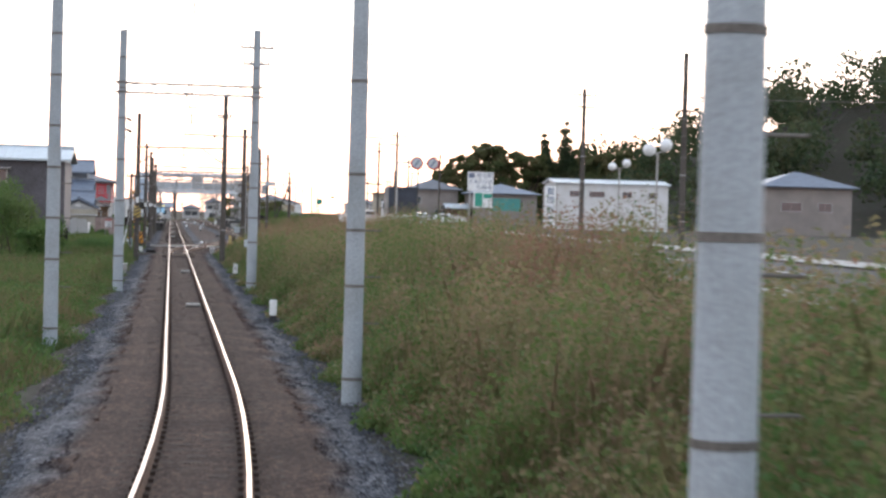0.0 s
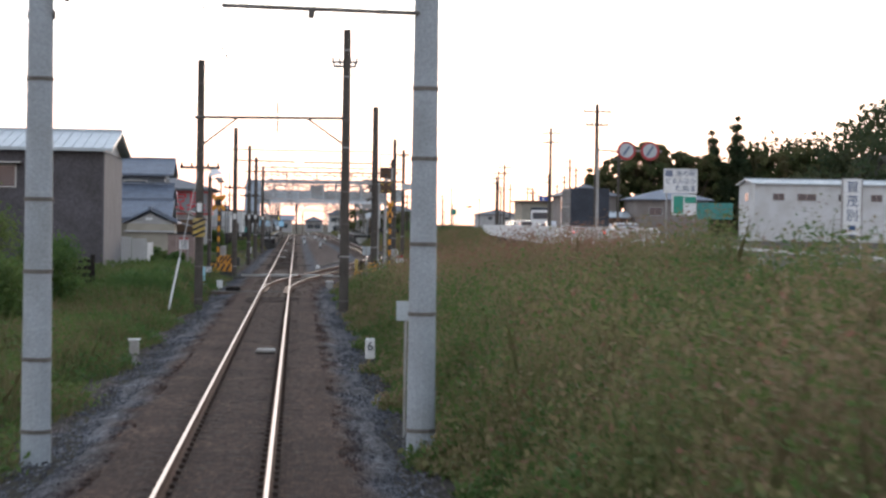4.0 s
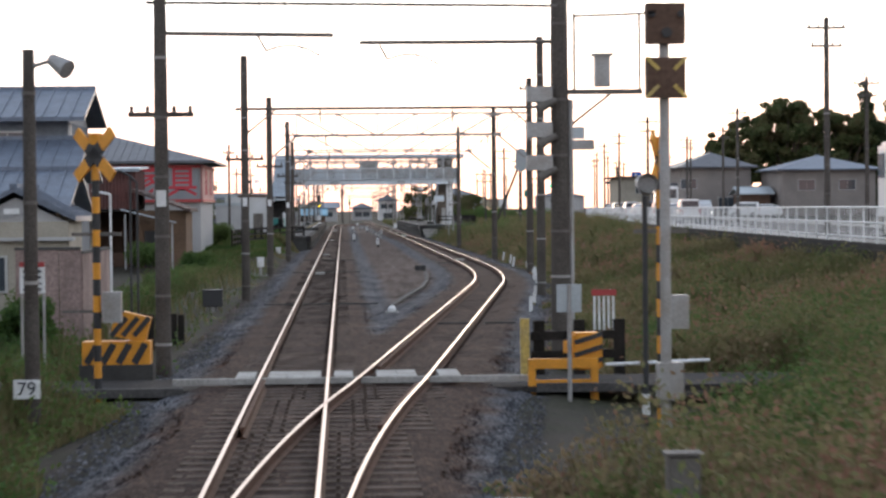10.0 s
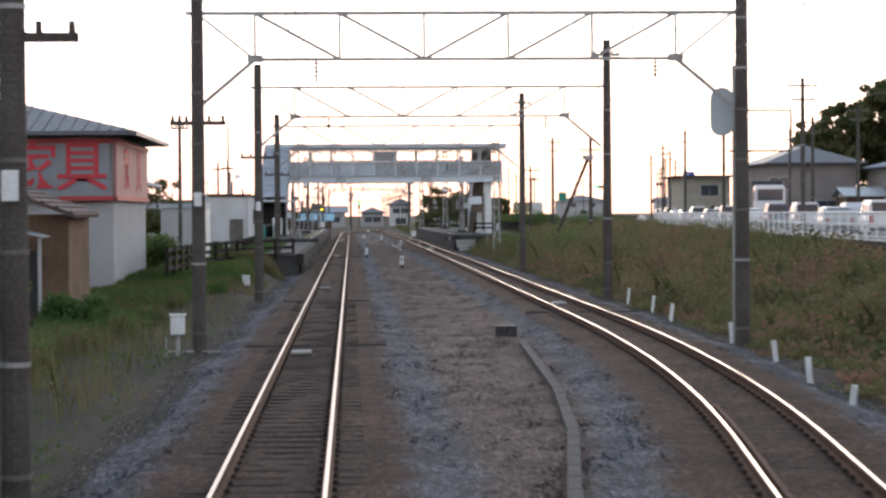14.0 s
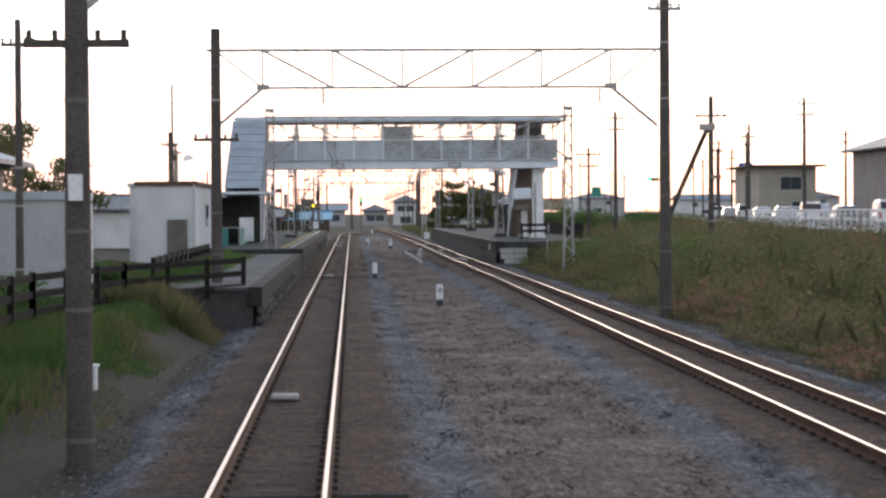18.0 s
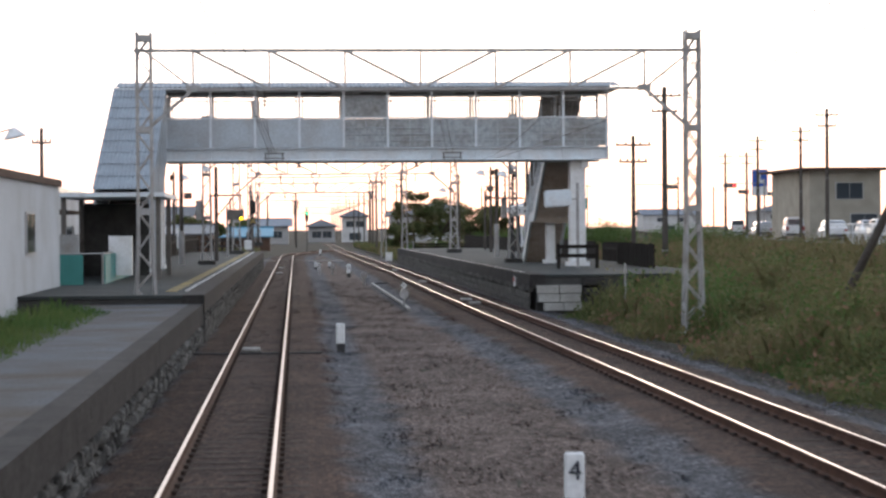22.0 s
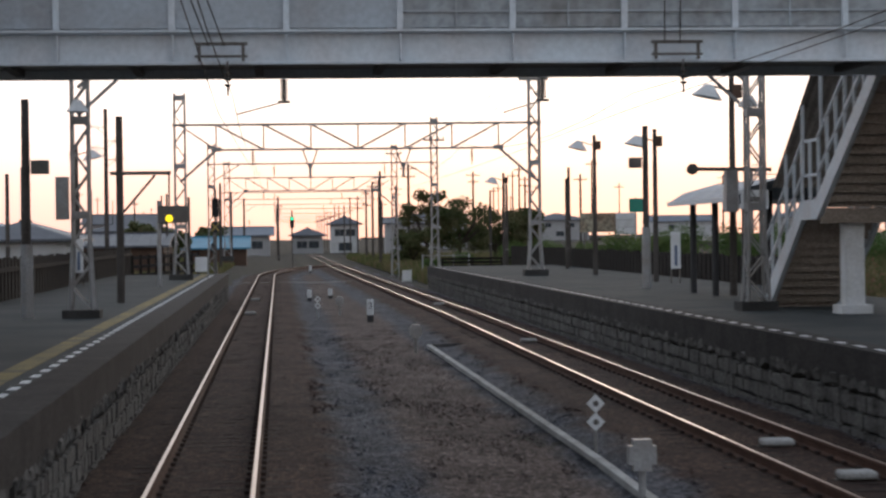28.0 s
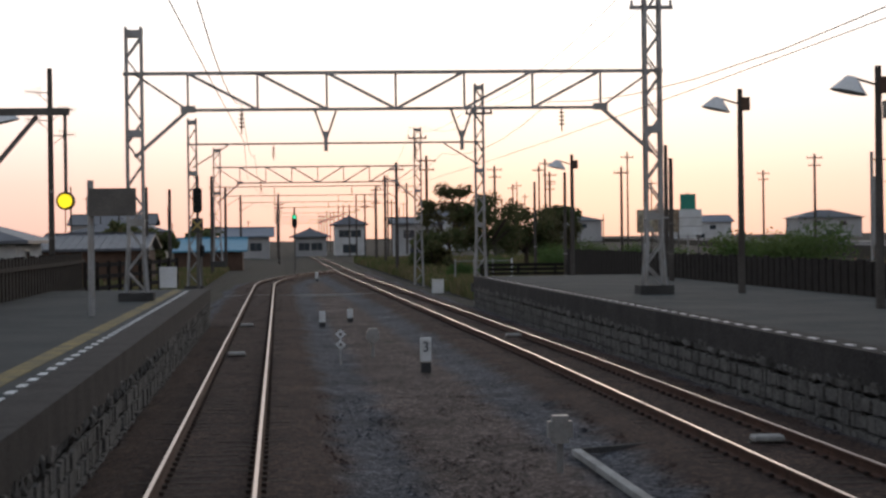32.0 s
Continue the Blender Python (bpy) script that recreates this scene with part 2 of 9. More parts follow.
# ---- mesh helpers ----
def box(bm, c, s, rz=0.0, rx=0.0, ry=0.0):
    m = Matrix.LocRotScale(Vector(c), Euler((radians(rx), radians(ry), radians(rz))), Vector(s))
    return bmesh.ops.create_cube(bm, size=1.0, matrix=m)["verts"]

def rod(bm, a, b, r, r2=None, n=8, caps=True):
    a, b = Vector(a), Vector(b)
    d = b - a
    q = d.to_track_quat("Z", "Y").to_matrix().to_4x4()
    m = Matrix.Translation((a + b) / 2) @ q
    bmesh.ops.create_cone(bm, cap_ends=caps, segments=n, radius1=r, radius2=r if r2 is None else r2, depth=d.length, matrix=m)

def bar(bm, a, b, w, h=None):
    """A square bar from a to b."""
    a, b = Vector(a), Vector(b)
    d = b - a
    q = d.to_track_quat("Z", "Y").to_matrix().to_4x4()
    m = Matrix.Translation((a + b) / 2) @ q @ Matrix.Diagonal((w, h or w, d.length, 1))
    bmesh.ops.create_cube(bm, size=1.0, matrix=m)

def prism(bm, profile, y0, y1, axis="y"):
    """A closed profile of (u, z) pushed from y0 to y1 along y (or x)."""
    f = (lambda u, v, w: (u, w, v)) if axis == "y" else (lambda u, v, w: (w, u, v))
    a = [bm.verts.new(f(u, v, y0)) for u, v in profile]
    b = [bm.verts.new(f(u, v, y1)) for u, v in profile]
    n = len(profile)
    bm.faces.new(a), bm.faces.new(b[::-1])
    for i in range(n):
        bm.faces.new((a[i], b[i], b[(i + 1) % n], a[(i + 1) % n]))
    bmesh.ops.recalc_face_normals(bm, faces=bm.faces[:])

def mesh_of(bm, material, smooth=False):
    me = bpy.data.meshes.new("mesh")
    bm.to_mesh(me)
    bm.free()
    for m in material if isinstance(material, (list, tuple)) else (material,):
        me.materials.append(m)
    if smooth:
        me.polygons.foreach_set("use_smooth", [True] * len(me.polygons))
    return me

def part(name, bm, material, parent=None, label="", smooth=False):
    ob = new(name, mesh_of(bm, material, smooth) if isinstance(bm, bmesh.types.BMesh) else bm)
    if parent:
        ob.parent = parent
    if label:
        ob["label"] = label
    return ob

def thing(name, at=(0, 0, 0), label="", category="", group="", kind="", rz=0):
    ob = new(name)
    ob.matrix_basis = pose(*at, 0, 0, rz)
    ob.empty_display_size = 0.2
    return tagged(ob, label, category, group, kind)

def BM():
    return bmesh.new()

def quick(name, parent, material, *boxes, label=""):
    bm = BM()
    for c, s, *r in boxes:
        box(bm, c, s, *r)
    return part(name, bm, material, parent, label)

def strip_mesh(rows, material):
    """A sheet from rows of points, row beside row."""
    v = [p for r in rows for p in r]
    n = len(rows[0])
    fcs = [(i * n + j, i * n + j + 1, (i + 1) * n + j + 1, (i + 1) * n + j) for i in range(len(rows) - 1) for j in range(n - 1)]
    me = bpy.data.meshes.new("mesh")
    me.from_pydata(v, [], fcs)
    for m in material if isinstance(material, (list, tuple)) else (material,):
        me.materials.append(m)
    return me

# ---- the line: centre of each track along y ----
def main_x(y):
    if y < -20:
        return -(y + 20) ** 2 / 800
    if y > 415:
        return min((y - 415) ** 2 / 494, 6.2 + 0.0 * y) if y < 480 else 6.2
    return 0.0

def loop_x(y):
    """The passing loop, from the switch at y = 81 to the far switch."""
    if y < 79:
        return main_x(y)
    if y < 103:
        return 0.00263 * (y - 79) ** 2
    if y < 145:
        return 1.515 + (y - 103) * 0.1065
    if y < 180:
        s = (y - 145) / 35
        return 5.988 * (2 * s ** 3 - 3 * s ** 2 + 1) + 3.73 * (s ** 3 - 2 * s ** 2 + s) + 7.38 * (3 * s ** 2 - 2 * s ** 3)
    if y < 250:
        return 7.38
    if y < 340:
        return 7.38 - 0.25 * min(1.0, (y - 250) / 50)
    return max(7.13 - (y - 340) * 0.0085, 6.2) if y < 480 else 6.2

def road_x(y):
    """The white fence along the near edge of the road."""
    a = max(0.0, min(y, 450.0) - 150)
    return 15 + 0.05 * (y - 99) + 0.00015 * a * a + (0.09 * (y - 450) if y > 450 else 0)

def ground_z(x, y):
    """Height of the earth beside the line."""
    c = max(main_x(y), min(loop_x(y), 7.6)) if 81 < y < 480 else main_x(y)
    lo = main_x(y)
    if lo - 2.6 <= x <= c + 2.9:
        return -0.32
    if x < lo:
        d = lo - 2.6 - x
        bank = 0.95 * max(0.0, min(1.0, (y - 182) / 25)) * max(0.0, min(1.0, (d + 0.1) / 1.3)) if y < 270 else 0.0
        return -0.32 - min(d, 2.0) * 0.12 + (0.0 if d < 4 else min((d - 4) * 0.04, 0.35)) + bank
    d = x - c - 2.9
    road = road_x(y)
    if x > road - 0.4:
        return 1.5
    return -0.32 - min(d, 1.5) * 0.2 + 1.2 * max(0, min(1, (d - 2) / max(3, road - c - 5.5)))


# ---- ground ----
def build_ground():
    xs = [-1500, -700, -300, -150, -80, -50, -34, -24, -18, -14, -11, -9, -7.5, -6, -5, -4.3, -3.6, -3.1, -2.7, -2.3, -1.5, 0, 1.5, 2.4, 2.9, 3.4, 4, 4.7, 5.5, 6.5, 7.6, 8.7, 9.6, 10.2, 10.8, 11.5, 12.3, 13.2, 14.2]
    ys = [-900, -400, -200, -120] + [-90 + 4 * i for i in range(145)] + [520, 560, 620, 700, 850, 1100, 1500, 2200, 3000]
    rows = []
    for y in ys:
        road = road_x(max(-300, min(y, 900))) - 0.45
        r = []
        for x in xs:
            u = x if x <= 10.2 else 10.2 + (x - 10.2) / 4.0 * (road - 10.2)
            r.append((u, y, ground_z(u, y) + (random.uniform(-0.05, 0.05) if abs(x) < 100 and not -2.7 < x < 3.4 else 0)))
        r += [(road + 0.02, y, 1.45), (road + 18, y, 1.45), (road + 40, y, 1.4), (road + 150, y, 1.0), (road + 2500, y, 1.0)]
        rows.append(r)
    ob = new("ground", strip_mesh(rows, M_soil))
    tagged(ob, "brown earth and dry grass beside the railway line", "ground", kind="structure")

build_ground()

def track_gap(x, y):
    """Distance to the nearest track's centre."""
    d = abs(x - main_x(y))
    return min(d, abs(x - loop_x(y))) if y > 79 else d

def bed_z(d):
    s = max(0.0, min(1.0, (d - 1.2) / 1.0))
    return -0.1635 - 0.1015 * s * s * (3 - 2 * s)

def stain(y):
    """Brown brake dust lies a little wider round the turnout."""
    s = max(0.0, min(1.0, (y - 108) / 16)) if y > 92 else max(0.0, min(1.0, (84 - y) / 14))
    return (0.86 + 0.14 * s) * (0.9 if y < 78 or y > 275 else 1.0)

def put_uv(me, u):
    """A UV layer whose u is given for each corner."""
    lay = me.uv_layers.new(name="gap")
    a = np.zeros((len(u), 2), dtype=np.float32)
    a[:, 0] = u
    lay.data.foreach_set("uv", a.ravel())

def build_bed():
    rows, gap = [], []
    N = 46
    for i in range(590):
        y = -118 + i
        wob = lambda k: 0.16 * math.sin(y * 0.33 + k) + 0.1 * math.sin(y * 0.83 + 2 * k)
        a, b = main_x(y) - 2.75 + wob(1), (loop_x(y) if y > 79 else main_x(y)) + 2.8 + wob(4)
        r = []
        for k in range(N + 1):
            x = a + (b - a) * k / N
            d = track_gap(x, y)
            z = bed_z(d) + (random.uniform(-0.012, 0.012) if d < 1.2 else random.uniform(-0.03, 0.03))
            edge = min(x - a, b - x)
            if edge < 0.7:
                z -= (0.7 - edge) * 0.5
            r.append((x, y, z))
            gap.append(d * stain(y))
        rows.append(r)
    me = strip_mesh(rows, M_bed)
    vi = np.zeros(len(me.loops), dtype=np.int32)
    me.loops.foreach_get("vertex_index", vi)
    put_uv(me, np.array(gap)[vi])
    me.polygons.foreach_set("use_smooth", [True] * len(me.polygons))
    tagged(new("ballast_bed", me), "crushed stone ballast, rust-brown under the tracks and blue-grey beside them", "ballast", kind="stuff")

build_bed()

def loose_stones():
    """Single stones standing out of the ballast, four-sided and uneven."""
    rg = np.random.default_rng(3)
    n = 230000
    y = -48 + rg.random(n) * 380
    lo = np.array([main_x(v) for v in y])
    hi = np.array([loop_x(v) if v > 79 else main_x(v) for v in y])
    x = lo - 2.6 + rg.random(n) * (hi - lo + 5.2)
    d = np.minimum(np.abs(x - lo), np.abs(x - hi))
    keep = (d > 1.4) & ~((y > 103.2) & (y < 107.2))
    x, y, d = x[keep], y[keep], d[keep]
    z = np.array([bed_z(v) for v in d]) - 0.012
    n = len(x)
    r = rg.uniform(0.016, 0.042, n)
    a = rg.uniform(0, 6.28, n)
    P = np.empty((n, 5, 3))
    for k in range(4):
        q = r * rg.uniform(0.7, 1.3, n)
        P[:, k] = np.stack([x + np.cos(a + k * 1.57) * q, y + np.sin(a + k * 1.57) * q, z], 1)
    P[:, 4] = np.stack([x + rg.normal(size=n) * r * 0.4, y + rg.normal(size=n) * r * 0.4, z + 0.012 + r * rg.uniform(0.2, 0.55, n)], 1)
    base = np.arange(n)[:, None, None] * 5
    tri = (base + np.array([[0, 1, 4], [1, 2, 4], [2, 3, 4], [3, 0, 4]])[None]).reshape(-1)
    me = bpy.data.meshes.new("mesh")
    me.vertices.add(n * 5), me.loops.add(len(tri)), me.polygons.add(len(tri) // 3)
    me.vertices.foreach_set("co", P.astype(np.float32).ravel())
    me.loops.foreach_set("vertex_index", tri.astype(np.int32))
    me.polygons.foreach_set("loop_start", np.arange(0, len(tri), 3, dtype=np.int32))
    me.update(calc_edges=True)
    put_uv(me, np.repeat(d * np.array([stain(v) for v in y]), 12))
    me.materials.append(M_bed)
    tagged(new("loose_stones", me), "single crushed stones lying on the ballast", "stones", kind="stuff")

loose_stones()

# ---- rails and sleepers ----
RAIL = [(-0.024, 0), (0.024, 0), (0.0325, -0.008), (0.0325, -0.04), (0.009, -0.055), (0.009, -0.125), (0.06, -0.145), (0.06, -0.155), (-0.06, -0.155), (-0.06, -0.145), (-0.009, -0.125), (-0.009, -0.055), (-0.0325, -0.04), (-0.0325, -0.008)]

def rail(cx, off, y0, y1, parent, step=3.0, worn=True):
    v, fc, mi = [], [], []
    n = max(2, int((y1 - y0) / step) + 1)
    for i in range(n):
        y = y0 + (y1 - y0) * i / (n - 1)
        for u, z in RAIL:
            v.append((cx(y) + off + u, y, z))
    k = len(RAIL)
    for i in range(n - 1):
        for j in range(k):
            fc.append((i * k + j, i * k + (j + 1) % k, (i + 1) * k + (j + 1) % k, (i + 1) * k + j))
            mi.append(1 if j == 0 and worn else 0)
    fc.append(tuple(range(k)))
    mi.append(0)
    me = bpy.data.meshes.new("mesh")
    me.from_pydata(v, [], fc)
    me.materials.append(M_railside), me.materials.append(M_railtop)
    me.polygons.foreach_set("material_index", mi)
    return part("rail", me, None, parent)

track = thing("railway_track", label="narrow-gauge main track with polished rails on brown sleepers", category="track", kind="structure")
rail(main_x, -0.565, -120, 620, track), rail(main_x, 0.565, -120, 620, track)
loop = thing("railway_track", label="passing loop track with polished rails leaving the main line", category="track", kind="structure")
rail(loop_x, -0.565, 86.0, 478, loop, 1.5), rail(loop_x, 0.565, 79.5, 478, loop, 1.5)
rail(lambda y: loop_x(y) + 0.012 * max(0, 86 - y), -0.565, 80.6, 86.0, loop, 1.0)
rail(main_x, -0.48, 96.5, 104, track, 2.0, False), rail(lambda y: loop_x(y), 0.48, 96.5, 103, track, 1.0, False)
rail(lambda y: loop_x(y), -0.45, 106.5, 150, loop, 2.0, False)

def sleeper_mesh(w, timber):
    bm = BM()
    if timber:
        box(bm, (0, 0, -0.225), (w, 0.21, 0.14))
    else:
        for sx in (-1, 1):
            prism_at = [(-0.12, -0.30), (0.12, -0.30), (0.09, -0.155), (-0.09, -0.155)]
            prism(bm, prism_at, 0, 0.62 * sx + 0.36 * sx, "x")
    for x in (-0.565, 0.565):
        for s in (-1, 1):
            box(bm, (x + s * 0.085, 0, -0.142), (0.05, 0.11, 0.035))
    return mesh_of(bm, M_sleeper if timber else M_sleeper_c)

S_conc, S_wood = sleeper_mesh(1.96, False), sleeper_mesh(2.1, True)
S_long = {w: sleeper_mesh(w, True) for w in (2.3, 2.7, 3.1, 3.5)}

def lay_sleepers():
    rest = {True: [], False: []}
    for tr, cx, y0, y1 in ((track, main_x, -60, 440), (loop, loop_x, 106, 440)):
        y = y0
        while y < y1:
            near = (y < 70 and y > -46) or 104 < y < 150 and tr is track
            timber = 76 < y < 112
            if tr is track and 80 < y < 106:
                w = 2.3 if y < 90 else 2.7 if y < 97 else 3.1 if y < 102 else 3.5
                ob = part("sleeper", S_long[w], None, tr)
                ob.location = ((w - 2.1) / 2 - 0.02, y, 0)
            elif tr is track and 70 < y < 112 or tr is track and 122 < y < 190:
                ob = part("sleeper", S_wood if timber else S_conc, None, tr)
                ob.location = (cx(y), y, 0)
            else:
                rest[tr is track].append((cx(y), y))
            y += 0.58 if timber else 0.61
    for k, tr in ((True, track), (False, loop)):
        pr = [(-0.98, -0.30), (0.98, -0.30), (0.98, -0.155), (-0.98, -0.155)]
        v, fc = [], []
        for x, y in rest[k]:
            b = len(v)
            for dy in (-0.10, 0.10):
                v += [(x + u, y + dy * (1.2 if z < -0.2 else 0.9), z - 0.01 * (u * u)) for u, z in pr]
            fc += [(b, b + 1, b + 2, b + 3), (b + 4, b + 7, b + 6, b + 5), (b + 3, b + 2, b + 6, b + 7), (b, b + 3, b + 7, b + 4), (b + 1, b + 5, b + 6, b + 2)]
            for rx in (-0.565, 0.565):
                for s in (-1, 1):
                    c = len(v)
                    X, w = x + rx + s * 0.085, 0.028
                    v += [(X - w, y - 0.055, -0.16), (X + w, y - 0.055, -0.16), (X + w, y + 0.055, -0.16), (X - w, y + 0.055, -0.16), (X - w, y - 0.055, -0.118), (X + w, y - 0.055, -0.118), (X + w, y + 0.055, -0.118), (X - w, y + 0.055, -0.118)]
                    fc += [(c, c + 1, c + 5, c + 4), (c + 1, c + 2, c + 6, c + 5), (c + 3, c, c + 4, c + 7), (c + 4, c + 5, c + 6, c + 7)]
        me = bpy.data.meshes.new("mesh")
        me.from_pydata(v, [], fc)
        me.materials.append(M_sleeper_c)
        tagged(part("sleepers", me, None, tr), kind="stuff")

# ---- overhead line supports ----
def lattice_mast(parent, x, y, z0, z1, w=0.34):
    h = w / 2
    m = parent
    for i, (sx, sy) in enumerate(((-1, -1), (1, -1), (1, 1), (-1, 1))):
        t = BM()
        zt = 2.6
        bar(t, (x + sx * h * 1.45, y + sy * h * 1.45, z0), (x + sx * h, y + sy * h, zt), 0.06)
        bar(t, (x + sx * h, y + sy * h, zt), (x + sx * h, y + sy * h, z1), 0.06)
        part("corner_post", t, M_steel, m)
    z, k, st = z0 + 0.2, 0, 0.48
    while z < z1 - st:
        q = h * (1.45 - 0.45 * min(1, (z - z0) / (2.6 - z0)))
        q2 = h * (1.45 - 0.45 * min(1, (z + st - z0) / (2.6 - z0)))
        s = 1 if k % 2 else -1
        for sy in (-1, 1):
            t = BM()
            bar(t, (x - s * q, y + sy * q, z), (x + s * q2, y + sy * q2, z + st), 0.035)
            part("lacing_bar", t, M_steel, m)
            t = BM()
            bar(t, (x + sy * q, y - s * q, z), (x + sy * q2, y + s * q2, z + st), 0.035)
            part("lacing_bar", t, M_steel, m)
        z, k = z + st, k + 1
    for zz in (z0 + 0.1, 3.2, 5.2, z1 - 0.15):
        t = BM()
        box(t, (x, y, zz), (w * 1.1, w * 1.1, 0.16))
        part("tie_plate", t, M_steel, m)
    part("footing", (lambda b: (box(b, (x, y, z0 + 0.05), (w * 2.3, w * 2.3, 0.3)), b)[1])(BM()), M_mortar, m, "dark concrete footing")

def pole(parent, x, y, z0, z1, r0, r1, material, bands=True, name="pole", n=14):
    t = BM()
    rod(t, (x, y, z0), (x, y, z1), r0, r1, n)
    part(name, t, material, parent, smooth=False)
    if bands:
        z = z0 + 0.9
        while z < z1 - 0.3:
            r = r0 + (r1 - r0) * (z - z0) / (z1 - z0)
            t = BM()
            rod(t, (x, y, z - 0.025), (x, y, z + 0.025), r + 0.01, None, n)
            part("band", t, M_steel if material is M_pole_d and random.random() < 0.35 else M_steel_d, parent)
            z += random.choice((0.9, 1.1, 1.5))

def truss_beam(parent, xl, xr, y, zt, zb, inset=1.0, n=8, r=0.035, v=False):
    """A roof-shaped truss: full top chord, shorter bottom chord, knees down to the masts."""
    a, b = xl + inset, xr - inset
    t = BM()
    bar(t, (xl - 0.25, y, zt), (xr + 0.25, y, zt), 0.09, 0.08)
    part("top_chord", t, M_steel, parent)
    t = BM()
    bar(t, (a, y, zb), (b, y, zb), 0.07, 0.07)
    part("bottom_chord", t, M_steel, parent)
    for s, x0, x1 in ((-1, xl, a), (1, xr, b)):
        t = BM()
        bar(t, (x0, y, zb - 1.05), (x1, y, zb), 0.08)
        bar(t, (x0, y, zt), (x1, y, zb), 0.05)
        box(t, (x1, y, zb + 0.02), (0.34, 0.03, 0.16))
        part("knee", t, M_steel, parent)
    for i in range(n + 1):
        x = a + (b - a) * i / n
        t = BM()
        bar(t, (x, y, zb), (x, y, zt), 0.052)
        part("upright", t, M_steel, parent)
        if i < n:
            x2 = a + (b - a) * (i + 1) / n
            t = BM()
            bar(t, *(((x, y, zt), (x2, y, zb)) if i < n // 2 else ((x, y, zb), (x2, y, zt))), 0.066)
            part("diagonal", t, M_steel, parent)
    if v:
        for x in v:
            t = BM()
            bar(t, (x - 0.25, y, zb), (x, y, zb - 0.72), 0.05), bar(t, (x + 0.25, y, zb), (x, y, zb - 0.72), 0.05)
            rod(t, (x, y, zb - 0.5), (x, y, zb - 0.95), 0.045)
            part("hanger", t, M_steel, parent)

def crossarm(parent, x, y, z, half, pins=True, material=None):
    t = BM()
    bar(t, (x - half, y, z), (x + half, y, z), 0.09, 0.09)
    for s in (-1, -0.45, 0.45, 1) if pins else ():
        rod(t, (x + s * half * 0.9, y, z), (x + s * half * 0.9, y, z + 0.16), 0.035)
    part("crossarm", t, material or M_pole_d, parent)

def insulator(parent, x, y, z, up=False):
    t = BM()
    rod(t, (x, y, z), (x, y, z - 0.55), 0.018, None, 6)
    for k in range(4):
        rod(t, (x, y, z - 0.10 - k * 0.09), (x, y, z - 0.14 - k * 0.09), 0.075, 0.03, 8)
    part("insulator", t, M_steel_d, parent)

def steady_arm(parent, x, y, z, d):
    t = BM()
    rod(t, (x, y, z), (x + d * 0.15, y, z - 0.28), 0.02, None, 6)
    for i in range(4):
        a, b = i / 4, (i + 1) / 4
        rod(t, (x + d * (0.15 + a), y, z - 0.28 + 0.16 * math.sin(a * 3.0) - 0.12 * a), (x + d * (0.15 + b), y, z - 0.28 + 0.16 * math.sin(b * 3.0) - 0.12 * b), 0.016, None, 6)
    part("registration_arm", t, M_steel_d, parent)

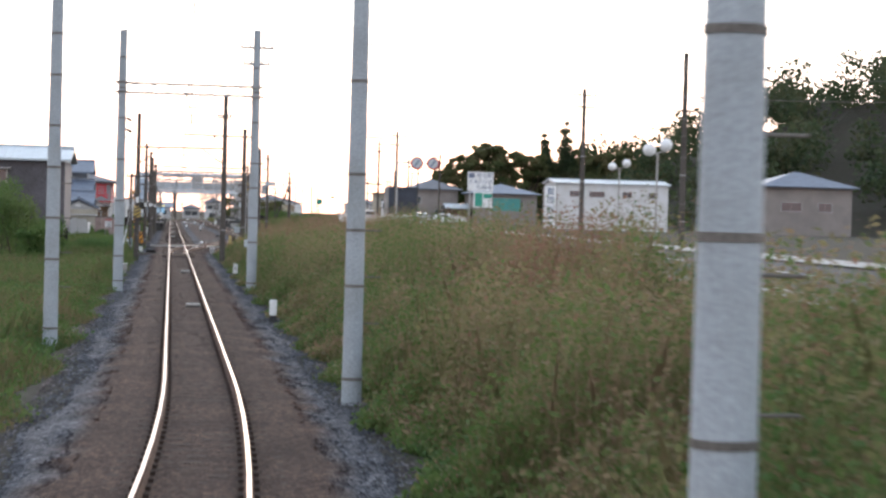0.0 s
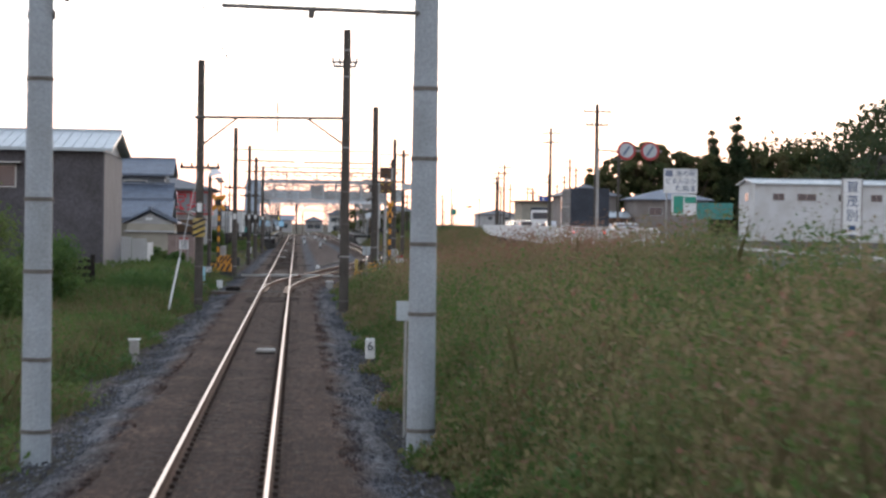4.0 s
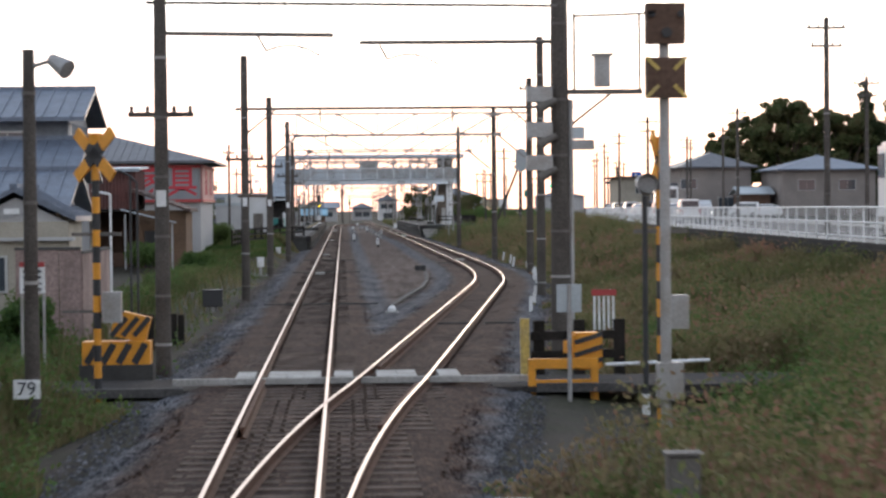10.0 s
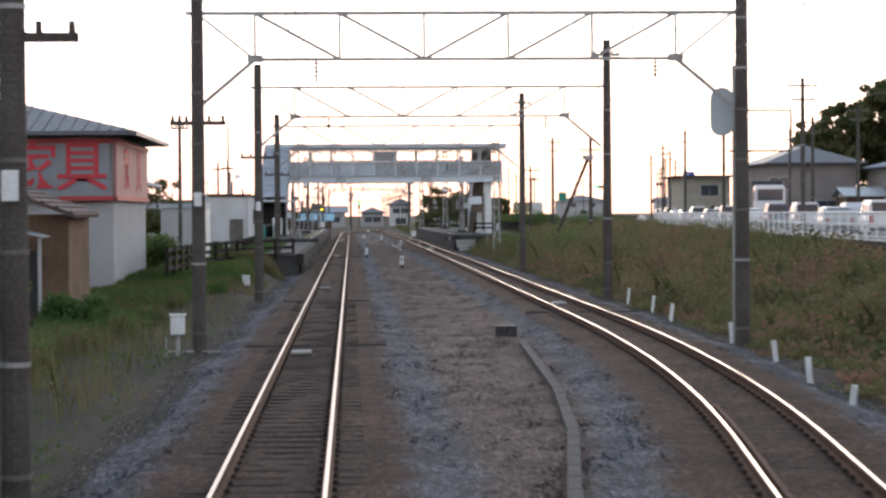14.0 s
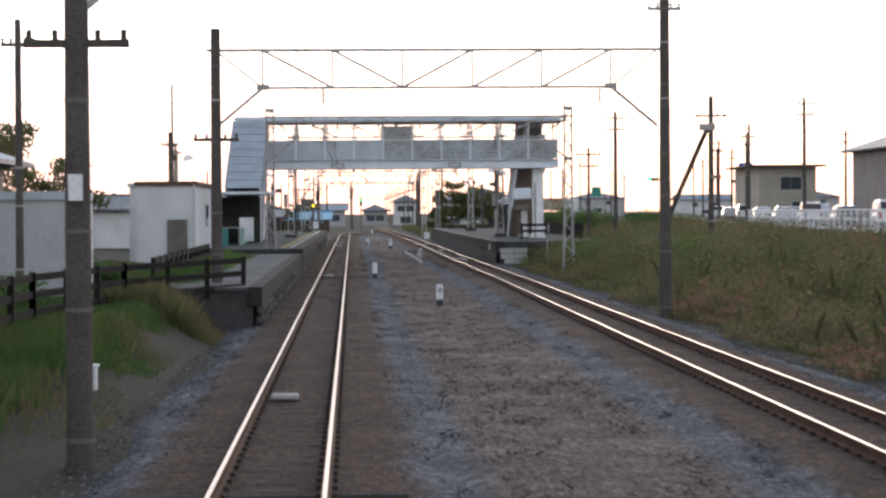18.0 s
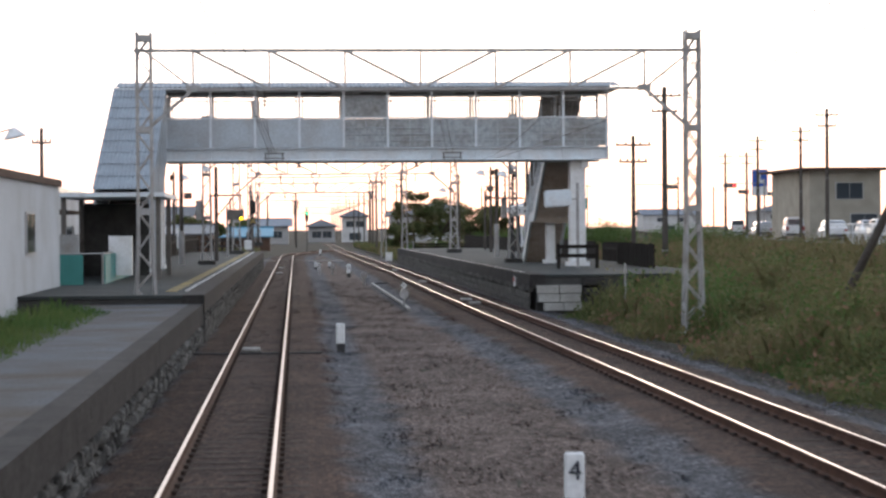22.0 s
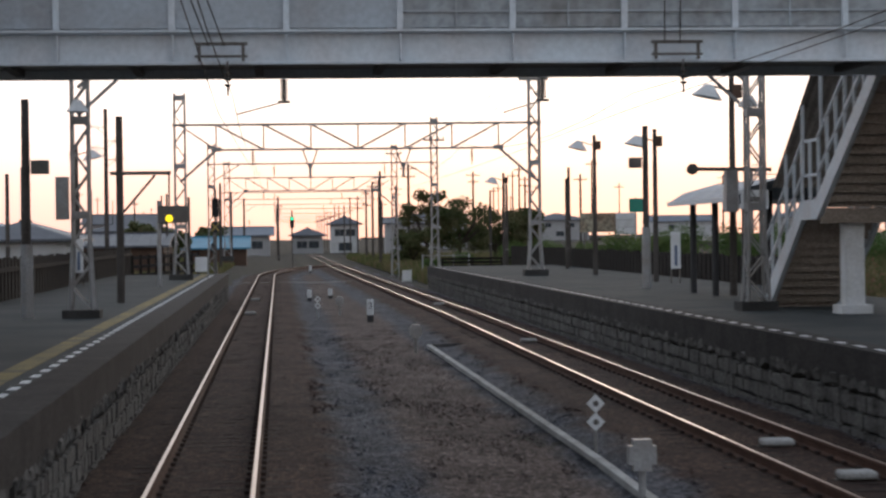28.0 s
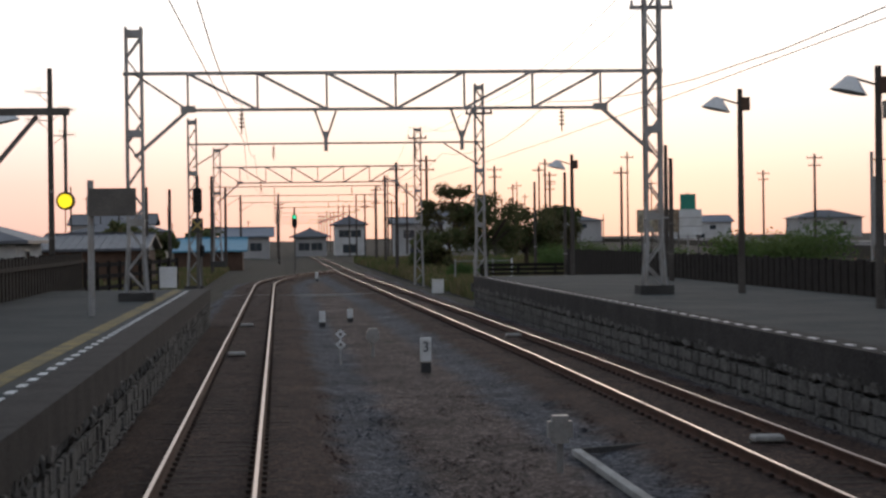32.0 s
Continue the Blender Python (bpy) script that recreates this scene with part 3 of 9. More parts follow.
def catenary():
    # y = 22: pale concrete poles with a flat truss
    g = thing("catenary_gantry", label="two pale concrete poles carrying a steel truss over the track", category="gantry", group="catenary supports")
    pole(g, -2.38, 21.5, -0.8, 9.2, 0.19, 0.14, M_pole_c), pole(g, 2.47, 22.0, -0.8, 9.4, 0.19, 0.14, M_pole_c)
    for z in (6.95, 7.3):
        t = BM()
        bar(t, (-2.6, 21.8, z), (2.65, 21.8, z), 0.1, 0.08)
        part("chord", t, M_steel, g)
        for x, y in ((-2.38, 21.5), (2.47, 22.0)):
            t = BM()
            rod(t, (x, y, z - 0.04), (x, y, z + 0.04), 0.2, None, 14), bar(t, (x - 0.3, y, z), (x + 0.3, y, z), 0.06)
            part("clamp", t, M_steel_d, g)
    for i in range(7):
        x = -2.0 + i * 0.67
        t = BM()
        bar(t, (x, 21.8, 6.95), (x, 21.8, 7.3), 0.04)
        if i < 6:
            bar(t, (x, 21.8, 7.3 if i < 3 else 6.95), (x + 0.67, 21.8, 6.95 if i < 3 else 7.3), 0.045)
        part("web_bar", t, M_steel, g)
    t = BM()
    bar(t, (-0.1, 21.8, 6.95), (0.05, 21.8, 6.48), 0.045), bar(t, (0.45, 21.8, 6.95), (0.3, 21.8, 6.48), 0.045), bar(t, (0.0, 21.8, 6.48), (0.35, 21.8, 6.48), 0.05)
    part("hanger", t, M_steel_d, g)
    t = BM()
    rod(t, (-0.15, 21.8, 5.5), (2.4, 21.9, 5.46), 0.03), rod(t, (1.0, 21.8, 5.48), (0.98, 21.8, 5.36), 0.04)
    part("bracket_arm", t, M_steel_d, g)
    insulator(g, 0.15, 21.8, 6.3), crossarm(g, 2.47, 22, 8.75, 0.62, True, M_steel), crossarm(g, 2.47, 22, 8.15, 0.5, True, M_steel)
    for p, q in (((-2.2, 21.4, 6.0), (-2.02, 21.3, 5.9)), ((-2.2, 21.4, 5.6), (-2.02, 21.3, 5.5)), ((-2.55, 21.5, 5.3), (-2.2, 21.5, 5.3))):
        t = BM()
        rod(t, p, q, 0.05, 0.06, 10)
        part("feeder_insulator", t, M_steel_d, g)
    # y = -20 and before: single concrete poles
    for x, y in ((2.43, -21.5), (2.42, -44.2), (-3.07, -9.0)):
        p = thing("concrete_pole", label="pale grey round concrete pole with steel bands beside the track", category="pole", group="concrete poles")
        pole(p, x, y, -0.8, 9.5, 0.19 if y < -40 else 0.165, 0.14 if y < -40 else 0.12, M_pole_c)
        for k in range(7):
            t = BM()
            rod(t, (x + 0.15, y, 1.0 + k * 0.75), (x + 0.42, y, 1.0 + k * 0.75), 0.012, None, 6)
            part("step_bolt", t, M_steel_d, p)
    # y = 66: dark poles, one tube with braces
    g = thing("catenary_gantry", label="two dark weathered poles with a thin braced tube across the track", category="gantry", group="catenary supports")
    pole(g, -2.45, 66.3, -0.8, 8.2, 0.15, 0.12, M_pole_d), pole(g, 2.47, 66.0, -0.8, 9.3, 0.17, 0.13, M_pole_d)
    t = BM()
    rod(t, (-2.65, 66.1, 6.25), (2.6, 66.1, 6.3), 0.05)
    part("cross_tube", t, M_steel_d, g)
    for q in (((-2.4, 66.1, 5.3), (-1.2, 66.1, 6.25)), ((2.4, 66.1, 5.4), (1.15, 66.1, 6.28))):
        t = BM()
        rod(t, *q, 0.035)
        part("brace", t, M_steel_d, g)
    crossarm(g, -2.45, 66.2, 4.55, 0.68), crossarm(g, 2.40, 66.0, 8.2, 0.45, True, M_steel), crossarm(g, 2.40, 66.0, 8.05, 0.4, True, M_steel)
    insulator(g, 0.15, 66.1, 6.25), insulator(g, 0.15, 66.1, 6.85)
    # further gantries
    for y, xl, xr, zt in ((141, -2.47, 7.6, 6.2),):
        g = thing("catenary_gantry", label="dark poles with a thin steel tube spanning both tracks", category="gantry", group="catenary supports")
        pole(g, xl, y, -0.7, 8.0, 0.15, 0.12, M_pole_d), pole(g, xr, y, -0.7, 8.6, 0.16, 0.12, M_pole_d)
        t = BM()
        rod(t, (xl - 0.3, y, zt), (xr + 0.3, y, zt), 0.05)
        part("cross_tube", t, M_steel_d, g)
        for q in (((xl, y, zt - 0.9), (xl + 1.1, y, zt)), ((xr, y, zt - 0.9), (xr - 1.1, y, zt))):
            t = BM()
            rod(t, *q, 0.03)
            part("brace", t, M_steel_d, g)
        crossarm(g, xl, y, 4.5, 0.65)
        for x in (0.1, 4.6):
            insulator(g, x, y, zt)
    for y, xl, xr in ((166, -2.47, 9.4), (190.8, -2.3, 9.6), (222.4, -2.75, 9.25)):
        g = thing("catenary_gantry", label="dark round poles carrying a wide steel truss over two tracks", category="gantry", group="catenary supports")
        pole(g, xl, y, -0.7, 7.9 if y < 200 else 7.7, 0.16, 0.13, M_pole_d), pole(g, xr, y, -0.7, 8.7, 0.17, 0.13, M_pole_d)
        truss_beam(g, xl, xr - 0.2, y, 7.12, 6.12, 1.25, 5)
        crossarm(g, xl, y, 4.75, 0.6), crossarm(g, xr, y, 8.2, 0.45, True, M_steel)
        for x in (0.1, 7.5):
            insulator(g, x, y, 6.15)
    for y, xl, xr, v in ((262, -2.85, 10.75, False), (327, -2.3, 9.5, (2.0, 5.1)), (390, -2.2, 8.4, False)):
        g = thing("catenary_gantry", label="grey lattice steel masts carrying a wide steel truss over two tracks", category="gantry", group="catenary supports")
        lattice_mast(g, xl, y, 1.42 if y > 270 else 0.6, 7.6), lattice_mast(g, xr, y, 1.42 if 270 < y < 350 else -0.3, 8.6 if y > 270 else 7.65)
        truss_beam(g, xl, xr, y, 7.15 if y < 300 else 6.55, 6.2 if y < 300 else 5.72, 1.2, 6, v=v)
        if y > 270:
            crossarm(g, xr, y, 8.0, 0.5, True, M_steel)
        for x in (0.1, 7.4):
            insulator(g, x, y, 6.2 if y < 300 else 5.72)

catenary()

M_coping = mat("dark_stained_concrete", (0.048, 0.044, 0.042), 0.94, 0, 0.45, 1.4, 0.5, 18, tint=(0.03, 0.028, 0.027), rand=0.06)

# ---- footbridge ----
M_tread = mat("stained_stair_concrete", (0.40, 0.345, 0.30), 0.9, 0, 0.3, 1.5, 0.3, 20, tint=(0.30, 0.255, 0.215))
M_soffit = mat("faded_brown_soffit", (0.30, 0.275, 0.25), 0.85, 0, 0.25, 1.2, 0.2, 14, tint=(0.23, 0.21, 0.19))
M_panel_w = mat("weathered_parapet_sheet", (0.36, 0.395, 0.415), 0.7, 0, 0.3, 0.8, 0.15, 7, tint=(0.24, 0.235, 0.225))

def footbridge():
    g = thing("footbridge", label="pale grey roofed steel footbridge with windows crossing both tracks", category="footbridge")
    x0, x1, ya, yb = -4.55, 13.98, 300.8, 303.6
    ym = (ya + yb) / 2
    for y, s in ((ya, -1), (yb, 1)):
        t = BM()
        f = y + s * 0.2
        w = y - s * 0.03
        q = y + s * 0.02
        prism(t, [(f, 5.46), (w, 5.46), (w, 6.02), (f, 6.02), (f, 5.98), (q, 5.96), (q, 5.52), (f, 5.50)], x0, x1, "x")
        gi = part("girder", t, M_girder, g)
        for i in range(11):
            x = x0 + 0.1 + (x1 - x0 - 0.2) * i / 10
            quick("stiffener", gi, M_girder, ((x, y + s * 0.1, 5.74), (0.03, 0.15, 0.43)))
    quick("deck", g, M_conc, (((x0 + x1) / 2, ym, 5.72), (x1 - x0, yb - ya - 0.1, 0.2)))
    for i in range(9):
        quick("floor_beam", g, M_steel_d, ((x0 + 1.0 + i * 2.06, ym, 5.56), (0.14, yb - ya - 0.08, 0.12)))
    n = 10
    xs = [x0 + 0.07 + (x1 - x0 - 0.14) * i / n for i in range(n + 1)]
    for x in xs:
        for y in (ya - 0.03, yb + 0.03):
            quick("post", g, M_girder, ((x, y, 7.22), (0.1, 0.1, 2.4)))
    for i, (xa, xb) in enumerate(zip(xs, xs[1:])):
        for y, s in ((ya, -1), (yb, 1)):
            worn = i >= 4
            panel = part("parapet_panel", (lambda b: (box(b, ((xa + xb) / 2, y - s * 0.02, 6.64), (xb - xa - 0.1, 0.04, 1.16)), b)[1])(BM()), M_panel_w if worn else M_panel, g, "stained grey parapet sheet" if worn else "")
            if worn:
                for k in range(3):
                    quick("rail", panel, M_panel, (((xa + xb) / 2, y + s * 0.03, 6.32 + k * 0.26), (xb - xa - 0.13, 0.025, 0.03)))
                quick("strut", panel, M_panel, (((xa + xb) / 2, y + s * 0.035, 6.62), (0.03, 0.03, 1.1)))
            quick("window_sill", g, M_girder, (((xa + xb) / 2, y, 7.26), (xb - xa - 0.1, 0.1, 0.06)))
            for dx in (-1, 1) if i not in (4, 9) else ():
                quick("window_frame", g, M_steel, (((xa + xb) / 2 + dx * ((xb - xa) / 2 - 0.13), y, 7.72), (0.05, 0.05, 0.86)))
            quick("window_frame", g, M_steel, (((xa + xb) / 2, y, 8.13), (xb - xa - 0.12, 0.05, 0.05)))
            if i == 4 and s < 0:
                quick("window_board", g, M_panel_w, (((xa + xb) / 2, y + 0.03, 7.7), (xb - xa - 0.1, 0.03, 0.84)), label="grey boarded window bay")
    for y in (ya, yb):
        t = BM()
        bar(t, (x0, y, 8.38), (x1, y, 8.38), 0.09)
        part("eaves_beam", t, M_girder, g)
    a, b = -6.55, 14.42
    rows = []
    k = int((b - a) / 0.1)
    for i in range(k + 1):
        x = a + (b - a) * i / k
        w = 0.05 * (i % 2)
        rows.append([(x, ya - 0.5, 8.5 + w), (x, ym, 8.82 + w), (x, yb + 0.5, 8.5 + w)])
    part("roof", strip_mesh(rows, M_roofm), None, g, "corrugated metal roof")
    for y in (ya - 0.5, yb + 0.5):
        t = BM()
        bar(t, (a, y, 8.45), (b, y, 8.45), 0.12, 0.07)
        part("fascia", t, M_girder, g)
    quick("soffit", g, M_soffit, (((a + b) / 2, ym, 8.42), (b - a - 0.1, yb - ya + 0.8, 0.05)))
    for i in range(4):
        t = BM()
        rod(t, (-1.6 + i * 4.0, ym - 0.6, 8.33), (-0.4 + i * 4.0, ym - 0.6, 8.33), 0.03, None, 8)
        part("ceiling_lamp", t, M_white, g)
    # roofed stair down towards the near side, on the left platform
    yn, zn, xl, xr = 291.0, 4.15, -6.5, -4.5
    rows = []
    for i in range(29):
        x = xl - 0.08 + (xr - xl + 0.16) * i / 28
        w = 0.045 * (i % 2)
        rows.append([(x, ya - 0.3, 8.5 + w), (x, yn, zn + w)])
    part("stair_roof", strip_mesh(rows, M_roofm), None, g, "sloping corrugated roof over the stair")
    for i in range(1, 9):
        f = i / 9
        quick("roof_seam", g, M_roofm, (((xl + xr) / 2, ya - 0.3 + (yn - ya + 0.3) * f, 8.5 + (zn - 8.5) * f + 0.055), (xr - xl + 0.16, 0.05, 0.02), 0, 24))
    for x in (xl, xr):
        t = BM()
        prism(t, [(ya, 8.4), (yn, 4.08), (yn - 0.6, 0.95), (yn + 1.6, 0.95), (ya, 5.46)], x - 0.04, x + 0.04, "x")
        side = part("stair_side", t, M_panel, g)
        for i in range(14):
            y = yn + 0.5 + i * 0.68
            zt = 4.08 + (y - yn) / (ya - yn) * 4.32
            zb = max(1.0, 0.95 + (y - yn - 1.6) / (ya - yn - 1.6) * 4.5)
            quick("rib", side, M_panel, ((x + (0.05 if x == xr else -0.05), y, (zt + zb) / 2), (0.03, 0.06, zt - zb - 0.1)))
    quick("landing_wall", g, M_panel, (((xl + xr) / 2, yb, 6.9), (2.0, 0.06, 2.8)), ((xl, ym, 6.9), (0.06, yb - ya, 2.8)))
    quick("landing", g, M_conc, (((xl + xr) / 2, ym, 5.66), (2.0, yb - ya, 0.2)))
    t = BM()
    box(t, (0, 0, 0), (1.85, 0.36, 0.18))
    step = mesh_of(t, M_conc)
    for i in range(27):
        part("step", step, None, g).location = ((xl + xr) / 2, yn - 0.1 + i * 0.365, 1.0 + i * 0.178)
    # stair on the other platform, leading away in two flights with a landing
    t = BM()
    box(t, (0, 0, 0), (1.46, 0.29, 0.08)), box(t, (0, 0.125, -0.09), (1.46, 0.04, 0.12))
    step = mesh_of(t, M_tread)
    cx = 12.42
    for i in range(14):
        part("step", step, None, g).location = (cx, yb + 0.4 + i * 0.28, 5.6 - i * 0.178)
    ye = yb + 0.4 + 14 * 0.28
    quick("half_landing", g, M_tread, ((cx, ye + 0.5, 3.05), (1.56, 1.3, 0.16)))
    quick("landing_beam", g, M_tread, ((cx, ye - 0.15, 2.95), (1.56, 0.12, 0.26)))
    for i in range(11):
        part("step", step, None, g).location = (cx, ye + 1.35 + i * 0.28, 2.88 - i * 0.172)
    yf = ye + 1.35 + 11 * 0.28
    for x in (cx - 0.8, cx + 0.8):
        t = BM()
        prism(t, [(yb, 5.4), (yb, 5.8), (ye, 3.3), (ye + 1.2, 3.3), (yf, 1.3), (yf, 0.95), (yf - 0.3, 0.95), (ye + 1.1, 2.9), (ye - 0.1, 2.9)], x - 0.05, x + 0.05, "x")
        part("stringer", t, M_girder, g)
        for i in range(13):
            y = yb + 0.25 + i * 0.66
            zb = 5.65 - min(y - yb, ye - yb) * (2.4 / (ye - yb)) - max(0, y - ye - 1.2) * 0.6
            quick("baluster_post", g, M_girder, ((x, y, zb + 0.6), (0.06, 0.06, 1.3)))
        for dz in (0.55, 1.25):
            t = BM()
            bar(t, (x, yb, 5.65 + dz), (x, ye, 3.25 + dz), 0.06), bar(t, (x, ye, 3.25 + dz), (x, ye + 1.2, 3.25 + dz), 0.06), bar(t, (x, ye + 1.2, 3.25 + dz), (x, yf, 1.25 + dz), 0.06)
            part("handrail", t, M_girder, g)
    rows = [[(cx - 0.9 + 1.8 * i / 20, yb + 0.5, 8.4 + 0.03 * (i % 2)), (cx - 0.9 + 1.8 * i / 20, yf - 1.0, 3.6 + 0.03 * (i % 2))] for i in range(21)]
    part("stair_roof", strip_mesh(rows, M_soffit), None, g, "faded brown sloping roof over the stair")
    for x in (cx - 0.85, cx + 0.85):
        for i in range(5):
            y = yb + 0.9 + i * 1.45
            zt = 8.4 - (y - yb - 0.5) / (yf - 1.5 - yb) * 4.8
            quick("roof_post", g, M_girder, ((x, y, zt - 0.75), (0.06, 0.06, 1.5)))
    for x, y, w in ((12.71, 301.4, 0.66), (12.4, ye + 0.3, 0.4), (-4.9, 301.4, 0.4), (-4.9, 303.2, 0.4), (-6.2, 303.2, 0.4)):
        top = 5.46 if y < 305 else 2.96
        t = BM()
        box(t, (x, y, (top + 0.8) / 2), (w, w, top - 0.8))
        bmesh.ops.bevel(t, geom=t.edges[:], offset=0.02, segments=1, affect="EDGES")
        col = part("column", t, M_white, g)
        quick("column_base", col, M_white, ((x, y, 1.08), (w + 0.25, w + 0.25, 0.2)))
    quick("corbel", g, M_white, ((13.0, 301.0, 5.3), (0.3, 0.3, 0.34)))
    return g

bridge = footbridge()


# ---- platforms ----
M_line = mat("dirty_yellow_line", (0.27, 0.205, 0.075), 0.85, 0, 0.5, 1.6, 0.05, 25, tint=(0.12, 0.105, 0.07))

def platform(name, x_edge, x_back, y0, y1, top, sgn, label, line=True, paving=None):
    g = thing(name, label=label, category="platform", kind="structure")
    w = abs(x_back - x_edge)
    quick("surface", g, paving or M_asphalt, ((x_edge + sgn * (w / 2 + 0.15), (y0 + y1) / 2, top - 0.036), (w - 0.3, y1 - y0, 0.08)))
    quick("core", g, M_mortar, ((x_edge + sgn * (w / 2 + 0.12), (y0 + y1) / 2, (top - 0.08 - 0.6) / 2), (w - 0.2, y1 - y0 - 0.1, top - 0.1 + 0.6)))
    y = y0
    cw = 0.56 if paving is None else 0.36
    while y < y1 - 0.1:
        n = min(2.9, y1 - y)
        ob = quick("coping_block", g, M_coping, ((x_edge + sgn * (cw / 2 - 0.02), y + n / 2, top - 0.23), (cw, n + 0.094, 0.48)))
        y += 3.0
    if line:
        y = y0 + 3
        while y < y1 - 3:
            quick("edge_line", g, M_line, ((x_edge + sgn * 1.0, y + 1.5, top + 0.006), (0.3, 2.985, 0.012)), label="faded yellow warning line")
            y += 3
    y = y0 + 4
    while y < y1 - 3 and y0 > 262:
        quick("edge_mark", g, M_white, ((x_edge + sgn * (0.22 if sgn > 0 else 0.62), y, top + 0.006), (0.1, 0.42, 0.012)), label="small white edge mark")
        y += 1.05
    return g

plat_l = platform("platform_1", -1.47, -8.6, 266.5, 364, 1.02, -1, "worn asphalt side platform with a stone edge and yellow line")
plat_n = platform("platform_3", -1.5, -4.6, 222.8, 266.5, 0.80, -1, "disused low end of the platform with gravel top and stone wall", False, mat("dull_gravel", (0.115, 0.12, 0.13), 0.95, 0, 0.45, 0.7, 0.7, 26, tint=(0.085, 0.072, 0.06)))
plat_r = platform("platform_2", 8.95, 15.8, 286, 380, 1.0, 1, "worn asphalt side platform with a stone edge wall", False)

for r, (xa, xb, zc) in enumerate(((9.15, 10.72, 0.5), (9.2, 10.7, 0.2), (9.4, 10.75, -0.1))):
    for k in range(2):
        w = (xb - xa) / 2
        quick("end_block", plat_r, M_conc, ((xa + w * (k + 0.5), 285.85 - 0.05 * r, zc), (w - 0.03, 0.45, 0.27)), label="pale broken concrete block")
for k in range(3):
    quick("end_step", plat_r, M_coping, ((11.15, 285.8 - 0.25 * k, 0.75 - 0.32 * k), (0.7, 0.4, 0.22)))


# ---- materials of houses and plants ----
M_tile = mat("blue_grey_roof_tile", (0.13, 0.16, 0.21), 0.5, 0, 0.25, 1.5, 0.3, 6, tint=(0.10, 0.12, 0.16))
M_tile_d = mat("dark_roof_tile", (0.10, 0.105, 0.12), 0.55, 0, 0.25, 1.5, 0.3, 6)
M_metalroof = mat("pale_metal_roof", (0.42, 0.47, 0.50), 0.45, 0.2, 0.15, 0.8)
M_wallgrey = mat("dark_grey_boarding", (0.105, 0.10, 0.11), 0.85, 0, 0.25, 0.8, 0.2, 9, tint=(0.08, 0.075, 0.08))
M_wallgrey2 = mat("grey_sheet_wall", (0.135, 0.132, 0.145), 0.8, 0, 0.2, 0.8, 0.1, 9)
M_walldull = mat("dull_warm_render", (0.25, 0.225, 0.21), 0.9, 0, 0.2, 0.6, 0.05, 20, tint=(0.20, 0.18, 0.17))
# the pale house wall, with its bluish shade put into the colour
M_wallshade = mat("shaded_pale_wall", (0.19, 0.215, 0.245), 0.85, 0, 0.2, 0.8, 0.1, 16, tint=(0.15, 0.165, 0.185))
M_wallcream = mat("cream_render", (0.38, 0.35, 0.29), 0.9, 0, 0.2, 0.8, 0.1, 20)
M_wallwhite = mat("white_render", (0.58, 0.59, 0.60), 0.85, 0, 0.15, 0.6, 0.05, 20, tint=(0.48, 0.48, 0.47))
M_wallpale = mat("pale_grey_render", (0.42, 0.42, 0.42), 0.88, 0, 0.15, 0.6, 0.05, 20)
M_wallbrown = mat("brown_boarding", (0.12, 0.076, 0.056), 0.85, 0, 0.25, 1, 0.1, 15)
M_red = mat("red_painted_sheet", (0.42, 0.05, 0.05), 0.6, 0, 0.2, 1)
M_signgrey = mat("faded_grey_sign", (0.25, 0.27, 0.29), 0.7, 0, 0.15, 0.8)
M_pinkside = mat("faded_red_sign", (0.45, 0.20, 0.20), 0.7, 0, 0.2, 1)
M_glass = glassy("window_glass", (0.05, 0.06, 0.07))
M_frame = mat("aluminium_frame", (0.45, 0.45, 0.44), 0.5, 0.4, 0.1, 4)
M_bluepl = mat("light_blue_plate", (0.35, 0.62, 0.72), 0.6, 0, 0.1, 3)
M_letters_red = mat("red_letters", (0.55, 0.04, 0.06), 0.6, 0, 0.15, 3)
M_letters = mat("dark_letters", (0.03, 0.035, 0.05), 0.6, 0, 0.1, 3)
M_green = mat("green_paint", (0.03, 0.28, 0.20), 0.6, 0, 0.15, 2)
M_teal = mat("teal_sheet_fence", (0.05, 0.25, 0.23), 0.6, 0, 0.2, 1.5)
L_yellow = glow("yellow_lamp", (1.0, 0.75, 0.02), 2.5)
L_green = glow("green_lamp", (0.05, 1.0, 0.45), 2.5)
L_red = glow("red_lamp", (1.0, 0.03, 0.03), 2.0)
L_head = glow("headlight", (1.0, 0.95, 0.85), 3.0)

def words(body, size, material, parent, m, name="lettering", bold=0.0):
    cu = bpy.data.curves.new("text", "FONT")
    cu.body, cu.size, cu.extrude, cu.offset = body, size, 0.008, bold
    cu.align_x, cu.align_y = "CENTER", "CENTER"
    tmp = new("tmp", cu)
    me = bpy.data.meshes.new_from_object(tmp.evaluated_get(bpy.context.evaluated_depsgraph_get()))
    bpy.data.objects.remove(tmp)
    me.materials.clear()
    me.materials.append(material)
    ob = part(name, me, None, parent)
    ob.matrix_basis = m
    return ob

